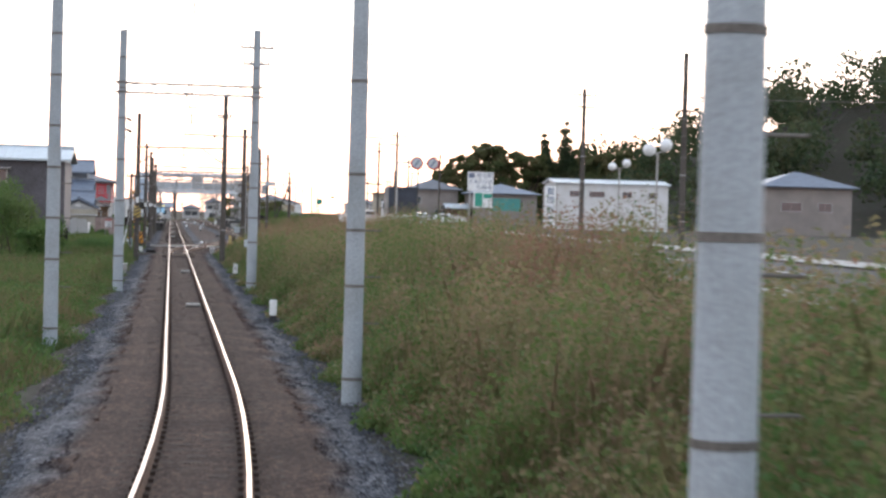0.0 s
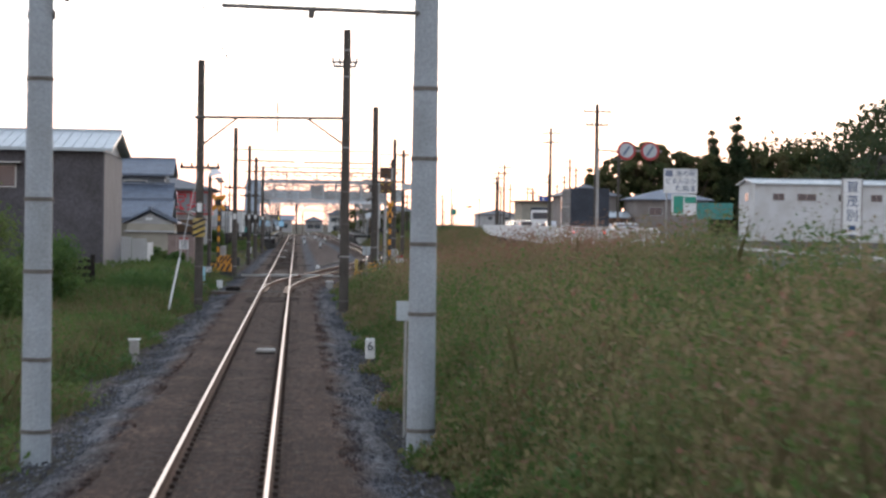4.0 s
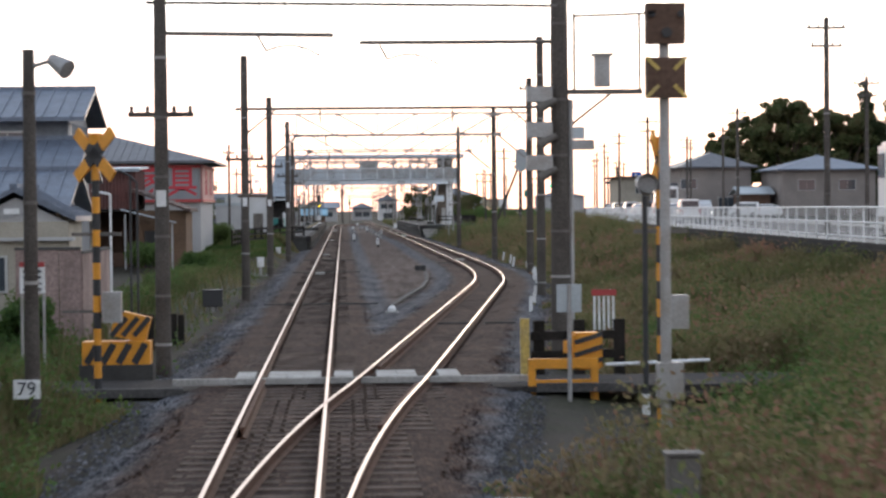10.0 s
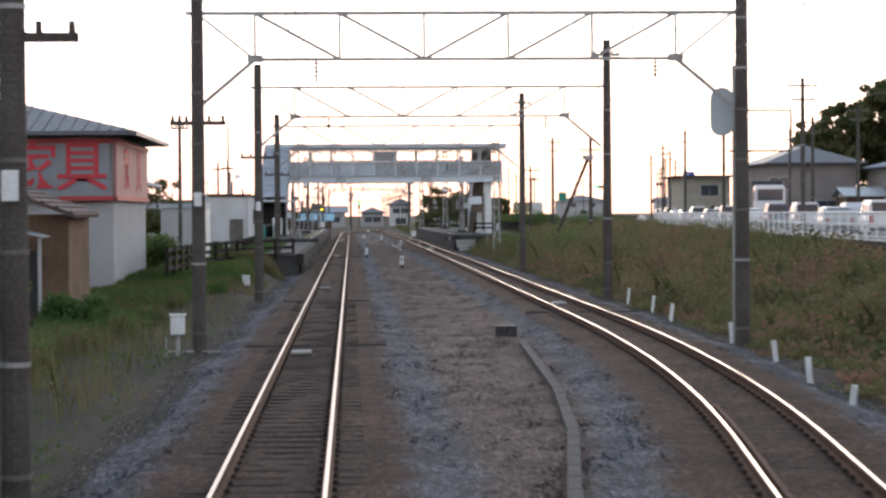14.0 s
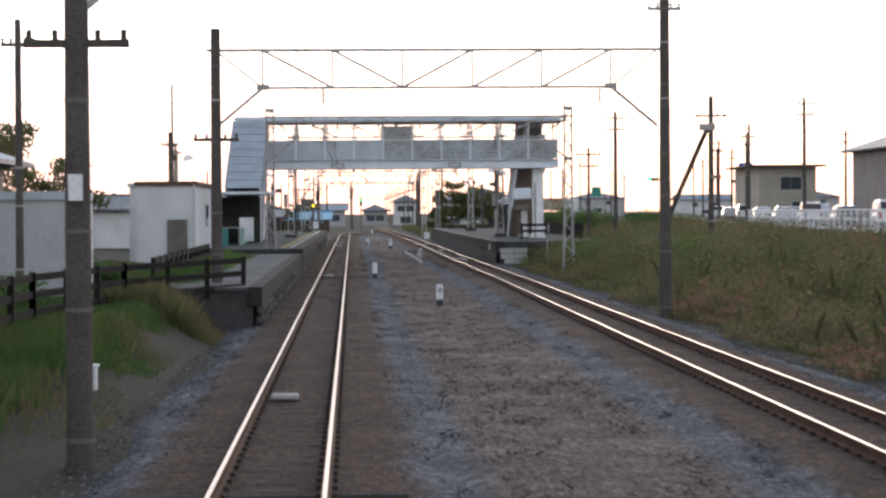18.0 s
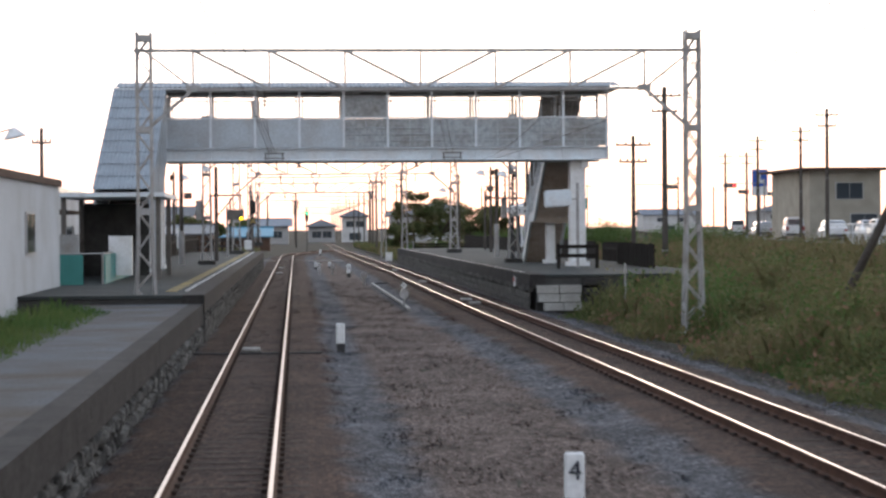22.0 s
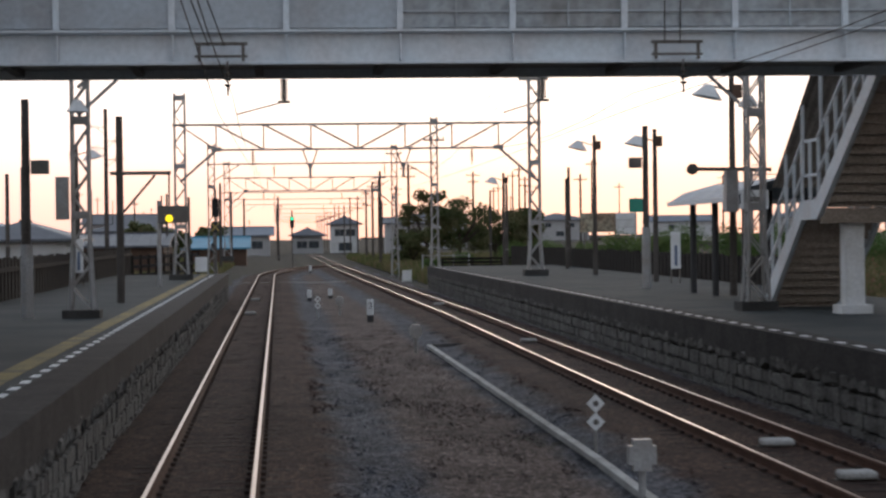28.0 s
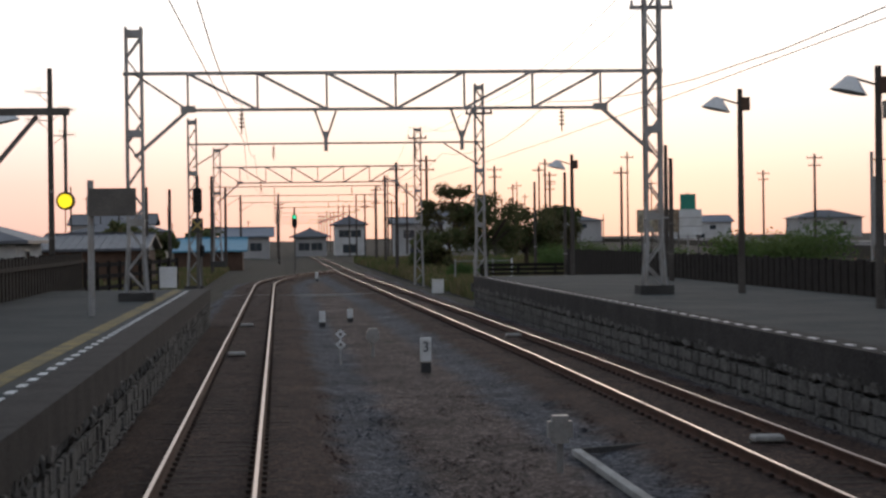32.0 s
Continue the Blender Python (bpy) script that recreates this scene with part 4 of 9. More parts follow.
def window(g, face, u, z, w, h, x0, x1, y0, y1):
    """A framed window set on a wall: face s looks to -y, e to +x, w to -x."""
    bm, gl = BM(), BM()
    if face == "s":
        c, sz, gz = (u, y0 - 0.02, z), (w + 0.12, 0.07, h + 0.12), (w / 2 - 0.03, 0.06, h)
        panes = [(u - w / 4, y0 - 0.035, z), (u + w / 4, y0 - 0.035, z)]
    else:
        X, s = (x1, 1) if face == "e" else (x0, -1)
        c, sz, gz = (X + s * 0.02, u, z), (0.07, w + 0.12, h + 0.12), (0.06, w / 2 - 0.03, h)
        panes = [(X + s * 0.035, u - w / 4, z), (X + s * 0.035, u + w / 4, z)]
    box(bm, c, sz)
    win = part("window", bm, M_frame, g)
    for p in panes:
        gl = BM()
        box(gl, p, gz)
        part("pane", gl, M_glass, win)

def roof_of(g, x0, x1, y0, y1, z, rise, kind, material, over=0.5, name="roof"):
    """kind x or y: a gable with the ridge along that axis; hip: four slopes. Made 0.12 m thick with ribs."""
    a, b, c, d = x0 - over, x1 + over, y0 - over, y1 + over
    mx, my = (x0 + x1) / 2, (y0 + y1) / 2
    ins = min(b - a, d - c) / 2
    if kind == "x":
        p, q = (a, my), (b, my)
    elif kind == "y":
        p, q = (mx, c), (mx, d)
    elif b - a >= d - c:
        p, q = (a + ins, my), (b - ins, my)
    else:
        p, q = (mx, c + ins), (mx, d - ins)
    bm = BM()
    lo = [bm.verts.new((X, Y, z)) for X, Y in ((a, c), (b, c), (b, d), (a, d))]
    hi = [bm.verts.new((X, Y, z + rise)) for X, Y in (p, q)]
    if kind == "y" or (kind == "hip" and b - a < d - c):
        fs = [(lo[0], lo[1], hi[0]), (lo[1], lo[2], hi[1], hi[0]), (lo[2], lo[3], hi[1]), (lo[3], lo[0], hi[0], hi[1])]
    else:
        fs = [(lo[0], lo[1], hi[1], hi[0]), (lo[1], lo[2], hi[1]), (lo[2], lo[3], hi[0], hi[1]), (lo[3], lo[0], hi[0])]
    gable = {"x": (1, 3), "y": (0, 2)}.get(kind, ())
    for i, f in enumerate(fs):
        if i not in gable:
            bm.faces.new(f)
    ret = bmesh.ops.extrude_face_region(bm, geom=bm.faces[:])
    bmesh.ops.translate(bm, verts=[v for v in ret["geom"] if isinstance(v, bmesh.types.BMVert)], vec=(0, 0, 0.14))
    bmesh.ops.recalc_face_normals(bm, faces=bm.faces[:])
    r = part(name, bm, material, g)
    t = BM()
    bar(t, (*p, z + rise + 0.16), (*q, z + rise + 0.16), 0.22, 0.16)
    part("ridge", t, material, r)
    # ribs or tile courses down the slopes
    t = BM()
    if kind == "x" or (kind == "hip" and b - a >= d - c):
        n = max(4, min(60, int((b - a) / 0.45)))
        for i in range(n + 1):
            X = a + (b - a) * i / n
            k = 1.0
            if kind == "hip":
                k = max(0.0, min(1.0, (X - a) / ins, (b - X) / ins))
            if k > 0.05:
                bar(t, (X, c, z + 0.16), (X, c + (my - c) * k, z + 0.16 + rise * k), 0.05)
        part("ribs", t, material, r)
    elif kind == "y":
        n = max(4, min(60, int((d - c) / 0.45)))
        for i in range(n + 1):
            Y = c + (d - c) * i / n
            bar(t, (b, Y, z + 0.16), (mx, Y, z + 0.16 + rise), 0.05)
        part("ribs", t, material, r)
    else:
        t.free()
    if gable:
        if kind == "x":
            for X in (x0 + 0.02, x1 - 0.02):
                t = BM()
                prism(t, [(y0, z - 0.02), (y1, z - 0.02), (my, z + rise * (y1 - y0) / (d - c))], X - 0.02, X + 0.02, "x")
                part("gable", t, M_wallpale, g)
        else:
            for Y in (y0 + 0.02, y1 - 0.02):
                t = BM()
                prism(t, [(x0, z - 0.02), (x1, z - 0.02), (mx, z + rise * (x1 - x0) / (b - a))], Y - 0.02, Y + 0.02, "y")
                part("gable", t, M_wallpale, g)
    return r

def house(label, x0, x1, y0, y1, z0, z1, rise, kind, wall, roof, windows=(), over=0.5, group="", name="house"):
    g = thing(name, label=label, category="house" if name == "house" else "building", group=group)
    quick("wall", g, wall, (((x0 + x1) / 2, (y0 + y1) / 2, (z0 + z1) / 2), (x1 - x0, y1 - y0, z1 - z0)))
    if kind == "flat":
        t = BM()
        box(t, ((x0 + x1) / 2, (y0 + y1) / 2, z1 + 0.1), (x1 - x0 + 2 * over, y1 - y0 + 2 * over, 0.2))
        part("roof", t, roof, g)
    else:
        roof_of(g, x0, x1, y0, y1, z1, rise, kind, roof, over)
    for face, u, z, w, h in windows:
        window(g, face, u, z, w, h, x0, x1, y0, y1)
    return g

# ---- left side: houses ----
h = house("tall dark grey shed with a pale metal gable roof", -24, -7.75, 88.5, 98, -0.6, 5.75, 0.95, "x", M_wallgrey, M_metalroof, (("s", -12.4, 4.6, 1.6, 0.9),), 0.45)
quick("end_wall", h, M_wallgrey2, ((-7.72, 93.2, 2.55), (0.05, 9.4, 6.2)), label="lighter grey sheet-metal end wall")
quick("window_hood", h, M_frame, ((-12.4, 88.1, 5.2), (2.2, 0.7, 0.06)))
house("dark single-storey annex with a low roof", -24, -14.5, 80, 86, -0.6, 2.2, 0.8, "x", M_wallgrey, M_tile_d)
h = house("two-storey house with blue-grey tile roofs and cream walls", -20, -8.2, 139.5, 145, -0.6, 5.75, 1.1, "x", M_wallshade, M_tile, (("s", -10.2, 5.15, 1.5, 0.5), ("s", -14.5, 5.1, 1.6, 0.7)), 0.6)
quick("lower_wall", h, M_wallshade, ((-13.6, 138.0, 1.6), (11.0, 4.0, 4.4)))
roof_of(h, -19.4, -8.0, 136.2, 142.6, 3.75, 1.3, "x", M_tile, 0.5, "middle_roof")
quick("front_wall", h, M_wallcream, ((-13.2, 134.6, 1.1), (10.9, 3.6, 3.4)))
roof_of(h, -19, -7.75, 132.9, 138.0, 2.75, 1.2, "x", M_tile, 0.45, "lower_roof")
quick("porch_wall", h, M_wallcream, ((-8.5, 131.4, 0.95), (3.0, 3.0, 3.1)))
roof_of(h, -10.0, -7.1, 130.2, 134.0, 2.5, 0.85, "y", M_tile, 0.32, "porch_roof")
quick("porch_eave", h, M_wallpale, ((-8.5, 129.95, 2.0), (3.3, 0.5, 0.1)))
window(h, "s", -9.2, 1.0, 0.8, 0.95, -10.0, -7.0, 129.9, 132.9)
quick("vent_lamp", h, M_white, ((-8.6, 129.83, 2.8), (0.42, 0.1, 0.16)))
quick("downpipe", h, M_frame, ((-8.15, 139.4, 4.6), (0.1, 0.1, 2.2)))
h = house("furniture shop with dark tiled hip roof and red sign band", -19, -7.45, 193, 204.5, -0.6, 5.6, 1.7, "hip", M_wallpale, M_tile_d, (("s", -13.5, 1.3, 2.2, 1.2),), 0.9, name="shop")
sign = quick("sign_board", h, M_signgrey, ((-10.6, 192.85, 4.42), (6.1, 0.12, 1.86)), ((-16, 192.9, 4.42), (4.6, 0.1, 1.86)), label="grey sign board with red characters and red edges")
quick("side_sign", h, M_pinkside, ((-7.38, 198.6, 4.42), (0.1, 11.3, 1.86)))
t = BM()
for z in (3.42, 5.42):
    box(t, (-12.9, 192.76, z), (11.0, 0.08, 0.16)), box(t, (-7.31, 198.6, z), (0.06, 11.6, 0.16))
part("red_edge", t, M_red, h)
for c, x in (("家", -10.2), ("具", -8.5)):
    words(c, 1.85, M_letters_red, sign, pose(x, 192.76, 4.42, 90, 0, 0), bold=0.015)
for c, y in (("家", 196.2), ("具", 200.6)):
    words(c, 1.7, M_letters_red, sign, pose(-7.31, y, 4.42, 90, 0, 90), bold=0.015)
def carport():
    """Maroon tin loft on white posts, open below, with a sagging lean-to."""
    g = thing("carport_shed", label="old maroon corrugated shed raised on white posts over an open carport", category="shed")
    ya, yb, xa, xb = 184.0, 189.0, -17.0, -10.4
    for y in (ya, yb):
        rows = [[(xa + (xb - xa) * i / 70, y + 0.04 * (i % 2), 2.9), (xa + (xb - xa) * i / 70, y + 0.04 * (i % 2), 5.05)] for i in range(71)]
        part("sheet_wall", strip_mesh(rows, M_maroon), None, g)
    rows = [[(xb + 0.04 * (i % 2), ya + (yb - ya) * i / 50, 2.9), (xb + 0.04 * (i % 2), ya + (yb - ya) * i / 50, 5.05)] for i in range(51)]
    part("sheet_wall", strip_mesh(rows, M_maroon), None, g)
    quick("roof", g, M_metalroof, (((xa + xb) / 2, (ya + yb) / 2, 5.14), (xb - xa + 0.5, yb - ya + 0.6, 0.1), 0, 2), label="pale tin roof")
    quick("roof_edge", g, M_roofm, (((xa + xb) / 2, ya - 0.3, 5.0), (xb - xa + 0.5, 0.05, 0.16)))
    quick("loft_floor", g, M_fencewood, (((xa + xb) / 2, (ya + yb) / 2, 2.82), (xb - xa, yb - ya, 0.14)))
    quick("back_wall", g, M_wallbrown, (((xa + xb) / 2, yb - 0.2, 1.1), (xb - xa, 0.1, 3.4)))
    for x in (-16.6, -13.4, -10.2):
        for y in (ya + 0.15, yb - 0.4):
            quick("post", g, M_wallwhite, ((x, y, 1.1), (0.2, 0.2, 3.4)))

def low_outbuilding():
    g = thing("brown_outbuilding", label="low tan outbuilding with sagging brown tiles and tin lean-to", category="shed")
    quick("wall", g, M_tan, ((-9.0, 186.5, 1.1), (2.6, 5.0, 3.4)))
    quick("roof", g, M_browntile, ((-9.0, 185.9, 3.35), (3.5, 6.2, 0.12), 0, 0, 20), label="brown tiled roof")
    # added bars that stand for raised rows of tiles down the slope
    for k in range(8):
        quick("batten", g, M_browntile, ((-10.4 + k * 0.42, 185.9, 3.93 - k * 0.153), (0.1, 6.2, 0.1), 0, 0, 20))
    quick("lean_to_roof", g, M_metalroof, ((-9.6, 182.6, 2.5), (3.0, 1.4, 0.05), 0, 0, 14), label="pale tin lean-to roof")
    for x in (-10.8, -8.3):
        quick("post", g, M_wallpale, ((x, 182.2, 1.0 if x < -9 else 0.75), (0.09, 0.09, 3.2 if x < -9 else 2.7)))
    # black panel on the solid wall, painted for the shade inside an opening
    quick("dark_opening", g, M_black, ((-9.3, 183.98, 0.7), (1.3, 0.05, 2.0)))

M_tan = mat("tan_mud_wall", (0.19, 0.125, 0.085), 0.92, 0, 0.35, 1.0, 0.3, 14, tint=(0.13, 0.09, 0.065))
M_browntile = mat("brown_roof_tile", (0.105, 0.062, 0.052), 0.7, 0, 0.35, 1.6, 0.4, 8, tint=(0.075, 0.05, 0.045))
low_outbuilding()
M_maroon = mat("maroon_corrugated_sheet", (0.115, 0.04, 0.034), 0.75, 0, 0.3, 0.9, 0.1, 14, tint=(0.075, 0.034, 0.03))
carport()
for k, (x, z, w, m) in enumerate(((-12.6, -0.1, 0.9, M_steel_d), (-11.4, 0.0, 1.1, M_wallbrown), (-9.3, -0.2, 0.7, M_wallpale), (-14.6, 0.1, 1.3, M_fencewood))):
    tagged(quick("storage_crate", None, m, ((x, 185.2 + 0.3 * k, -0.6 + w / 2), (w, 0.8, w), 9 * k)), "stacked crate among clutter under the carport", "crate", "carport clutter")
house("old house with dark tiles and pale upper wall", -16.8, -10.6, 226, 236, -0.6, 4.35, 1.4, "hip", M_wallcream, M_tile, (("e", 230, 3.3, 1.2, 0.8), ("s", -12.2, 3.2, 0.5, 0.3)), 0.9)
h = house("small flat-roofed grey container shed with a white end", -8.0, -6.1, 217.5, 222.5, 0.2, 3.15, 0, "flat", M_wallpale, M_metalroof, (), 0.06, name="storage_shed")
quick("end_panel", h, M_white, ((-6.06, 220, 1.7), (0.04, 4.9, 2.8)))
h = house("white flat-roofed station building", -10.2, -7.75, 273, 300, -0.4, 4.15, 0, "flat", M_wallwhite, M_metalroof, (("e", 286, 2.4, 2.0, 1.0), ("e", 294, 2.4, 2.0, 1.0)), 0.1, name="station_building")
quick("door", h, M_frame, ((-7.72, 279, 2.2), (0.08, 1.6, 2.1)))
quick("awning", h, M_wallbrown, ((-7.2, 281, 3.4), (1.0, 9, 0.12)))
h = house("low storage house with hipped tile roof past the station", -21, -14.5, 232, 244, -0.4, 3.0, 1.2, "hip", M_wallbrown, M_tile_d, (), 0.6)
for x0, x1, y0, y1, z1, r, k, w, rf in ((-30, -19, 108, 120, 4.9, 1.4, "x", M_wallpale, M_tile), (-34, -22, 150, 162, 5.2, 1.5, "hip", M_wallcream, M_tile_d), (-26, -18, 170, 180, 5.0, 1.6, "x", M_wallbrown, M_tile), (-40, -28, 200, 214, 5.5, 1.5, "hip", M_wallwhite, M_tile_d), (-34, -25, 262, 276, 5.4, 1.5, "x", M_wallpale, M_tile)):
    house("two-storey house behind the trackside houses", x0, x1, y0, y1, -0.5, z1, r, k, w, rf, (("e", (y0 + y1) / 2, z1 - 1.2, 1.8, 1.0), ("s", (x0 + x1) / 2, z1 - 1.2, 1.8, 1.0)))

M_pinkwall = mat("pinkish_block_wall", (0.30, 0.225, 0.205), 0.9, 0, 0.3, 1.4, 0.3, 14, tint=(0.22, 0.165, 0.15), rand=0.12)
M_trough = mat("dirty_trough_concrete", (0.092, 0.089, 0.087), 0.92, 0, 0.35, 1.5, 0.3, 20, tint=(0.075, 0.072, 0.07))

g = thing("boundary_wall", label="stained white panel wall between shed and crossing path", category="wall")
for k in range(2):
    quick("panel", g, M_wallwhite, ((-7.62 + k * 0.68, 99, 0.65 - 0.08 * k), (0.66, 0.1, 2.5)))
for k in range(3):
    quick("panel", g, M_wallgrey2, ((-8.9 - k * 1.1, 99.05, 0.45), (1.08, 0.1, 2.2)), label="dull grey panel")
for k in range(4):
    quick("panel", g, M_wallwhite, ((-6.55, 99.6 + k * 1.0, 0.5), (0.1, 0.98, 2.2)))

# ---- level crossing ----
def crossing():
    g = thing("level_crossing", label="narrow level crossing with pale boards between the rails", category="crossing", kind="structure")
    y0, y1 = 104.6, 105.9
    for a, b in ((-0.98, -0.66), (-0.44, -0.13), (-0.12, 0.16), (0.17, 0.44), (0.66, 0.98), (1.38, 1.72), (1.73, 2.05), (2.42, 2.78)):
        quick("board", g, M_conc, (((a + b) / 2, (y0 + y1) / 2, -0.075), (b - a, y1 - y0, 0.11)))
    quick("path", g, M_coping, ((-5.6, 105.3, -0.24), (8.0, 2.4, 0.1)), ((6.6, 105.3, -0.24), (6.6, 2.4, 0.1)), label="dark asphalt path")
    quick("edge_board", g, M_conc, ((0.95, 104.45, -0.07), (5.9, 0.14, 0.1)), label="pale concrete edge beam")
    quick("kerb", g, M_trough, ((-2.9, 104.0, -0.2), (2.2, 0.14, 0.14)), ((4.8, 104.0, -0.2), (1.6, 0.14, 0.14)))

crossing()

def banded_pole(g, x, y, z0, z1, r, step=0.36):
    z, k = z0, 0
    while z < z1:
        t = BM()
        rod(t, (x, y, z), (x, y, min(z1, z + step)), r, None, 12)
        part("black_band" if k % 2 else "yellow_band", t, M_black if k % 2 else M_orange, g)
        z, k = z + step, k + 1

def crossing_signal(x, y, flip, turn=0, top=3.7):
    g = thing("crossing_signal", label="yellow and black banded crossing post with crossed boards and lamps", category="crossing signal", group="crossing signals")
    banded_pole(g, x, y, -0.5, top, 0.065, 0.27)
    zc = top - 0.15
    for a in (40, -40):
        t = BM()
        box(t, (x, y - flip * 0.1, zc), (1.15, 0.04, 0.2), turn, 0, a)
        part("crossed_board", t, M_orange, g)
        t = BM()
        box(t, (x, y - flip * 0.1, zc), (0.42, 0.05, 0.205), turn, 0, a)
        part("black_stripe", t, M_black, g)
    t = BM()
    bar(t, (x - 0.4, y, 2.4), (x + 0.4, y, 2.4), 0.06)
    part("lamp_bar", t, M_steel_d, g)
    for s in (-1, 1) if not turn else ():
        t = BM()
        rod(t, (x + s * 0.36, y - 0.12, 2.4), (x + s * 0.36, y + 0.14, 2.4), 0.17, None, 16)
        rod(t, (x + s * 0.36, y - 0.3, 2.46), (x + s * 0.36, y - 0.12, 2.4), 0.16, 0.17, 16, False)
        part("lamp", t, M_steel, g)
    t = BM()
    rod(t, (x, y, top), (x, y, top + 0.2), 0.1, 0.12, 12)
    part("bell", t, M_orange, g)
    quick("relay_box", g, M_steel, ((x + 0.25, y, 1.2), (0.3, 0.25, 0.5)))

crossing_signal(-3.2, 104.2, 1, -42, 3.85)
crossing_signal(5.55, 100.6, -1, 68, 3.6)

def barrier(x, y, s):
    g = thing("crossing_barrier", label="yellow and black striped barrier machine on a steel stand", category="barrier", group="crossing barriers")
    quick("stand", g, M_mortar, ((x, y, -0.2), (1.3, 0.6, 0.5)))
    t = BM()
    box(t, (x, y, 0.25), (1.2, 0.5, 0.42))
    part("frame", t, M_orange, g)
    for k in range(4):
        t = BM()
        box(t, (x - 0.42 + k * 0.28, y - 0.262, 0.25), (0.12, 0.02, 0.40), 0, 0, 30)
        part("stripe", t, M_black, g)
    t = BM()
    box(t, (x + s * 0.25, y, 0.72), (0.62, 0.36, 0.46), 0, 0, 14 * s)
    part("machine", t, M_orange, g)
    for k in range(3):
        t = BM()
        box(t, (x + s * 0.25 - 0.2 + k * 0.2, y - 0.192, 0.72), (0.09, 0.02, 0.42), 0, 0, 40)
        part("stripe", t, M_black, g)
    t = BM()
    for dx in (0, 0.12):
        rod(t, (x + 0.25 + dx, y + 0.1, 0.6), (x + 0.25 + dx, y + 0.1, 3.4 - dx), 0.022, None, 8)
    rod(t, (x + 0.25, y + 0.1, 3.4), (x + 0.05, y, 3.5), 0.022, None, 8), rod(t, (x + 0.37, y + 0.1, 3.28), (x + 0.25, y + 0.1, 3.4), 0.022, None, 8)
    part("raised_arm", t, M_black, g)
    quick("side_bracket", g, M_steel_d, ((x - 0.4, y - 0.2, 1.0), (1.1, 0.05, 0.05)))

barrier(-3.2, 107.2, 1)
def guard_frame(x, y):
    g = thing("crossing_guard", label="yellow and black tubular guard frame beside the crossing", category="guard", group="crossing guards")
    for dx in (-0.52, 0.52):
        quick("leg", g, M_orange, ((x + dx, y, -0.15), (0.12, 0.12, 0.8)))
    quick("rail", g, M_orange, ((x, y, 0.18), (1.16, 0.13, 0.16)))
    quick("rail", g, M_orange, ((x, y, -0.14), (1.0, 0.1, 0.1)))
    t = BM()
    box(t, (x + 0.42, y + 0.4, 0.36), (0.5, 0.4, 0.62), 8)
    bmesh.ops.bevel(t, geom=t.edges[:], offset=0.04, segments=2, affect="EDGES")
    part("machine", t, M_orange, g)
    for k in range(3):
        t = BM()
        box(t, (x + 0.45, y + 0.185, 0.16 + k * 0.21), (0.5, 0.02, 0.08), 8, 0, -16)
        part("stripe", t, M_black, g)
    t = BM()
    rod(t, (x + 0.75, y + 0.4, 0.12), (x + 2.6, y + 0.9, 0.14), 0.03)
    part("arm", t, M_white, g)
    quick("bracket", g, M_orange, ((x + 0.22, y + 0.45, 0.42), (0.22, 0.3, 0.2), 20))

guard_frame(4.46, 104.2)

# ---- poles and equipment beside the line ----
def wood_pole(x, y, z1, label, r=0.13, z0=-0.6, material=None, arms=(), group="wooden poles"):
    g = thing("utility_pole", label=label, category="pole", group=group)
    pole(g, x, y, z0, z1, r, r * 0.75, material or M_pole_d, True)
    for z, hw in arms:
        crossarm(g, x, y, z, hw, True, M_steel_d)
    return g

def shade_lamp(g, x, y, z, d):
    """A conical white lamp shade on an arm of length d along x."""
    t = BM()
    bar(t, (x, y, z), (x + d, y, z + 0.12), 0.04)
    part("arm", t, M_steel_d, g)
    t = BM()
    rod(t, (x + d * 1.35, y, z - 0.12), (x + d * 1.2, y, z + 0.16), 0.34, 0.09, 16)
    part("shade", t, M_white, g, "white conical lamp shade")

g = wood_pole(-3.1, 81.6, 5.0, "dark pole with a white conical lamp shade", 0.1)
shade_lamp(g, -3.1, 81.6, 4.75, 0.42)
g = wood_pole(-3.45, 98.7, 5.0, "dark pole with a small tilted floodlight and a number plate", 0.11)
t = BM()
rod(t, (-3.45, 98.7, 4.75), (-3.1, 98.6, 4.85), 0.03), rod(t, (-3.12, 98.55, 4.86), (-2.88, 98.4, 4.7), 0.08, 0.14, 12)
part("floodlight", t, M_steel, g)
pl = quick("number_plate", g, M_white, ((-3.5, 98.5, 0.35), (0.36, 0.03, 0.26)))
words("79", 0.26, M_letters, pl, pose(-3.5, 98.478, 0.35, 90, 0, 0))
g = wood_pole(-2.5, 108.6, 7.8, "dark catenary pole with a cross arm beside the level crossing", 0.15, -0.6, None, (), "catenary supports")
crossarm(g, -2.5, 108.6, 4.55, 0.6)
t = BM()
rod(t, (-2.4, 108.6, 6.05), (0.7, 108.6, 6.0), 0.04), rod(t, (-2.75, 108.6, 6.62), (5.0, 110, 6.66), 0.03)
part("bracket", t, M_steel_d, g)
steady_arm(g, -0.7, 108.6, 6.0, 1.0)
quick("number_plate", g, M_white, ((-2.5, 108.42, 3.0), (0.18, 0.03, 0.3)))
for x, y, z in ((-2.45, 66.12, 3.2), (-2.47, 165.8, 3.1), (-2.3, 190.6, 3.1), (-2.47, 140.8, 3.05)):
    q = tagged(quick("pole_plate", None, M_white, ((x, y, z), (0.16, 0.03, 0.3))), "small white number plate on a catenary pole", "plate", "pole plates")
g = thing("striped_board", label="yellow board with black diagonal stripes strapped to a pole", category="sign")
quick("board", g, M_yellow, ((-2.45, 66.08, 2.52), (0.42, 0.05, 0.62)))
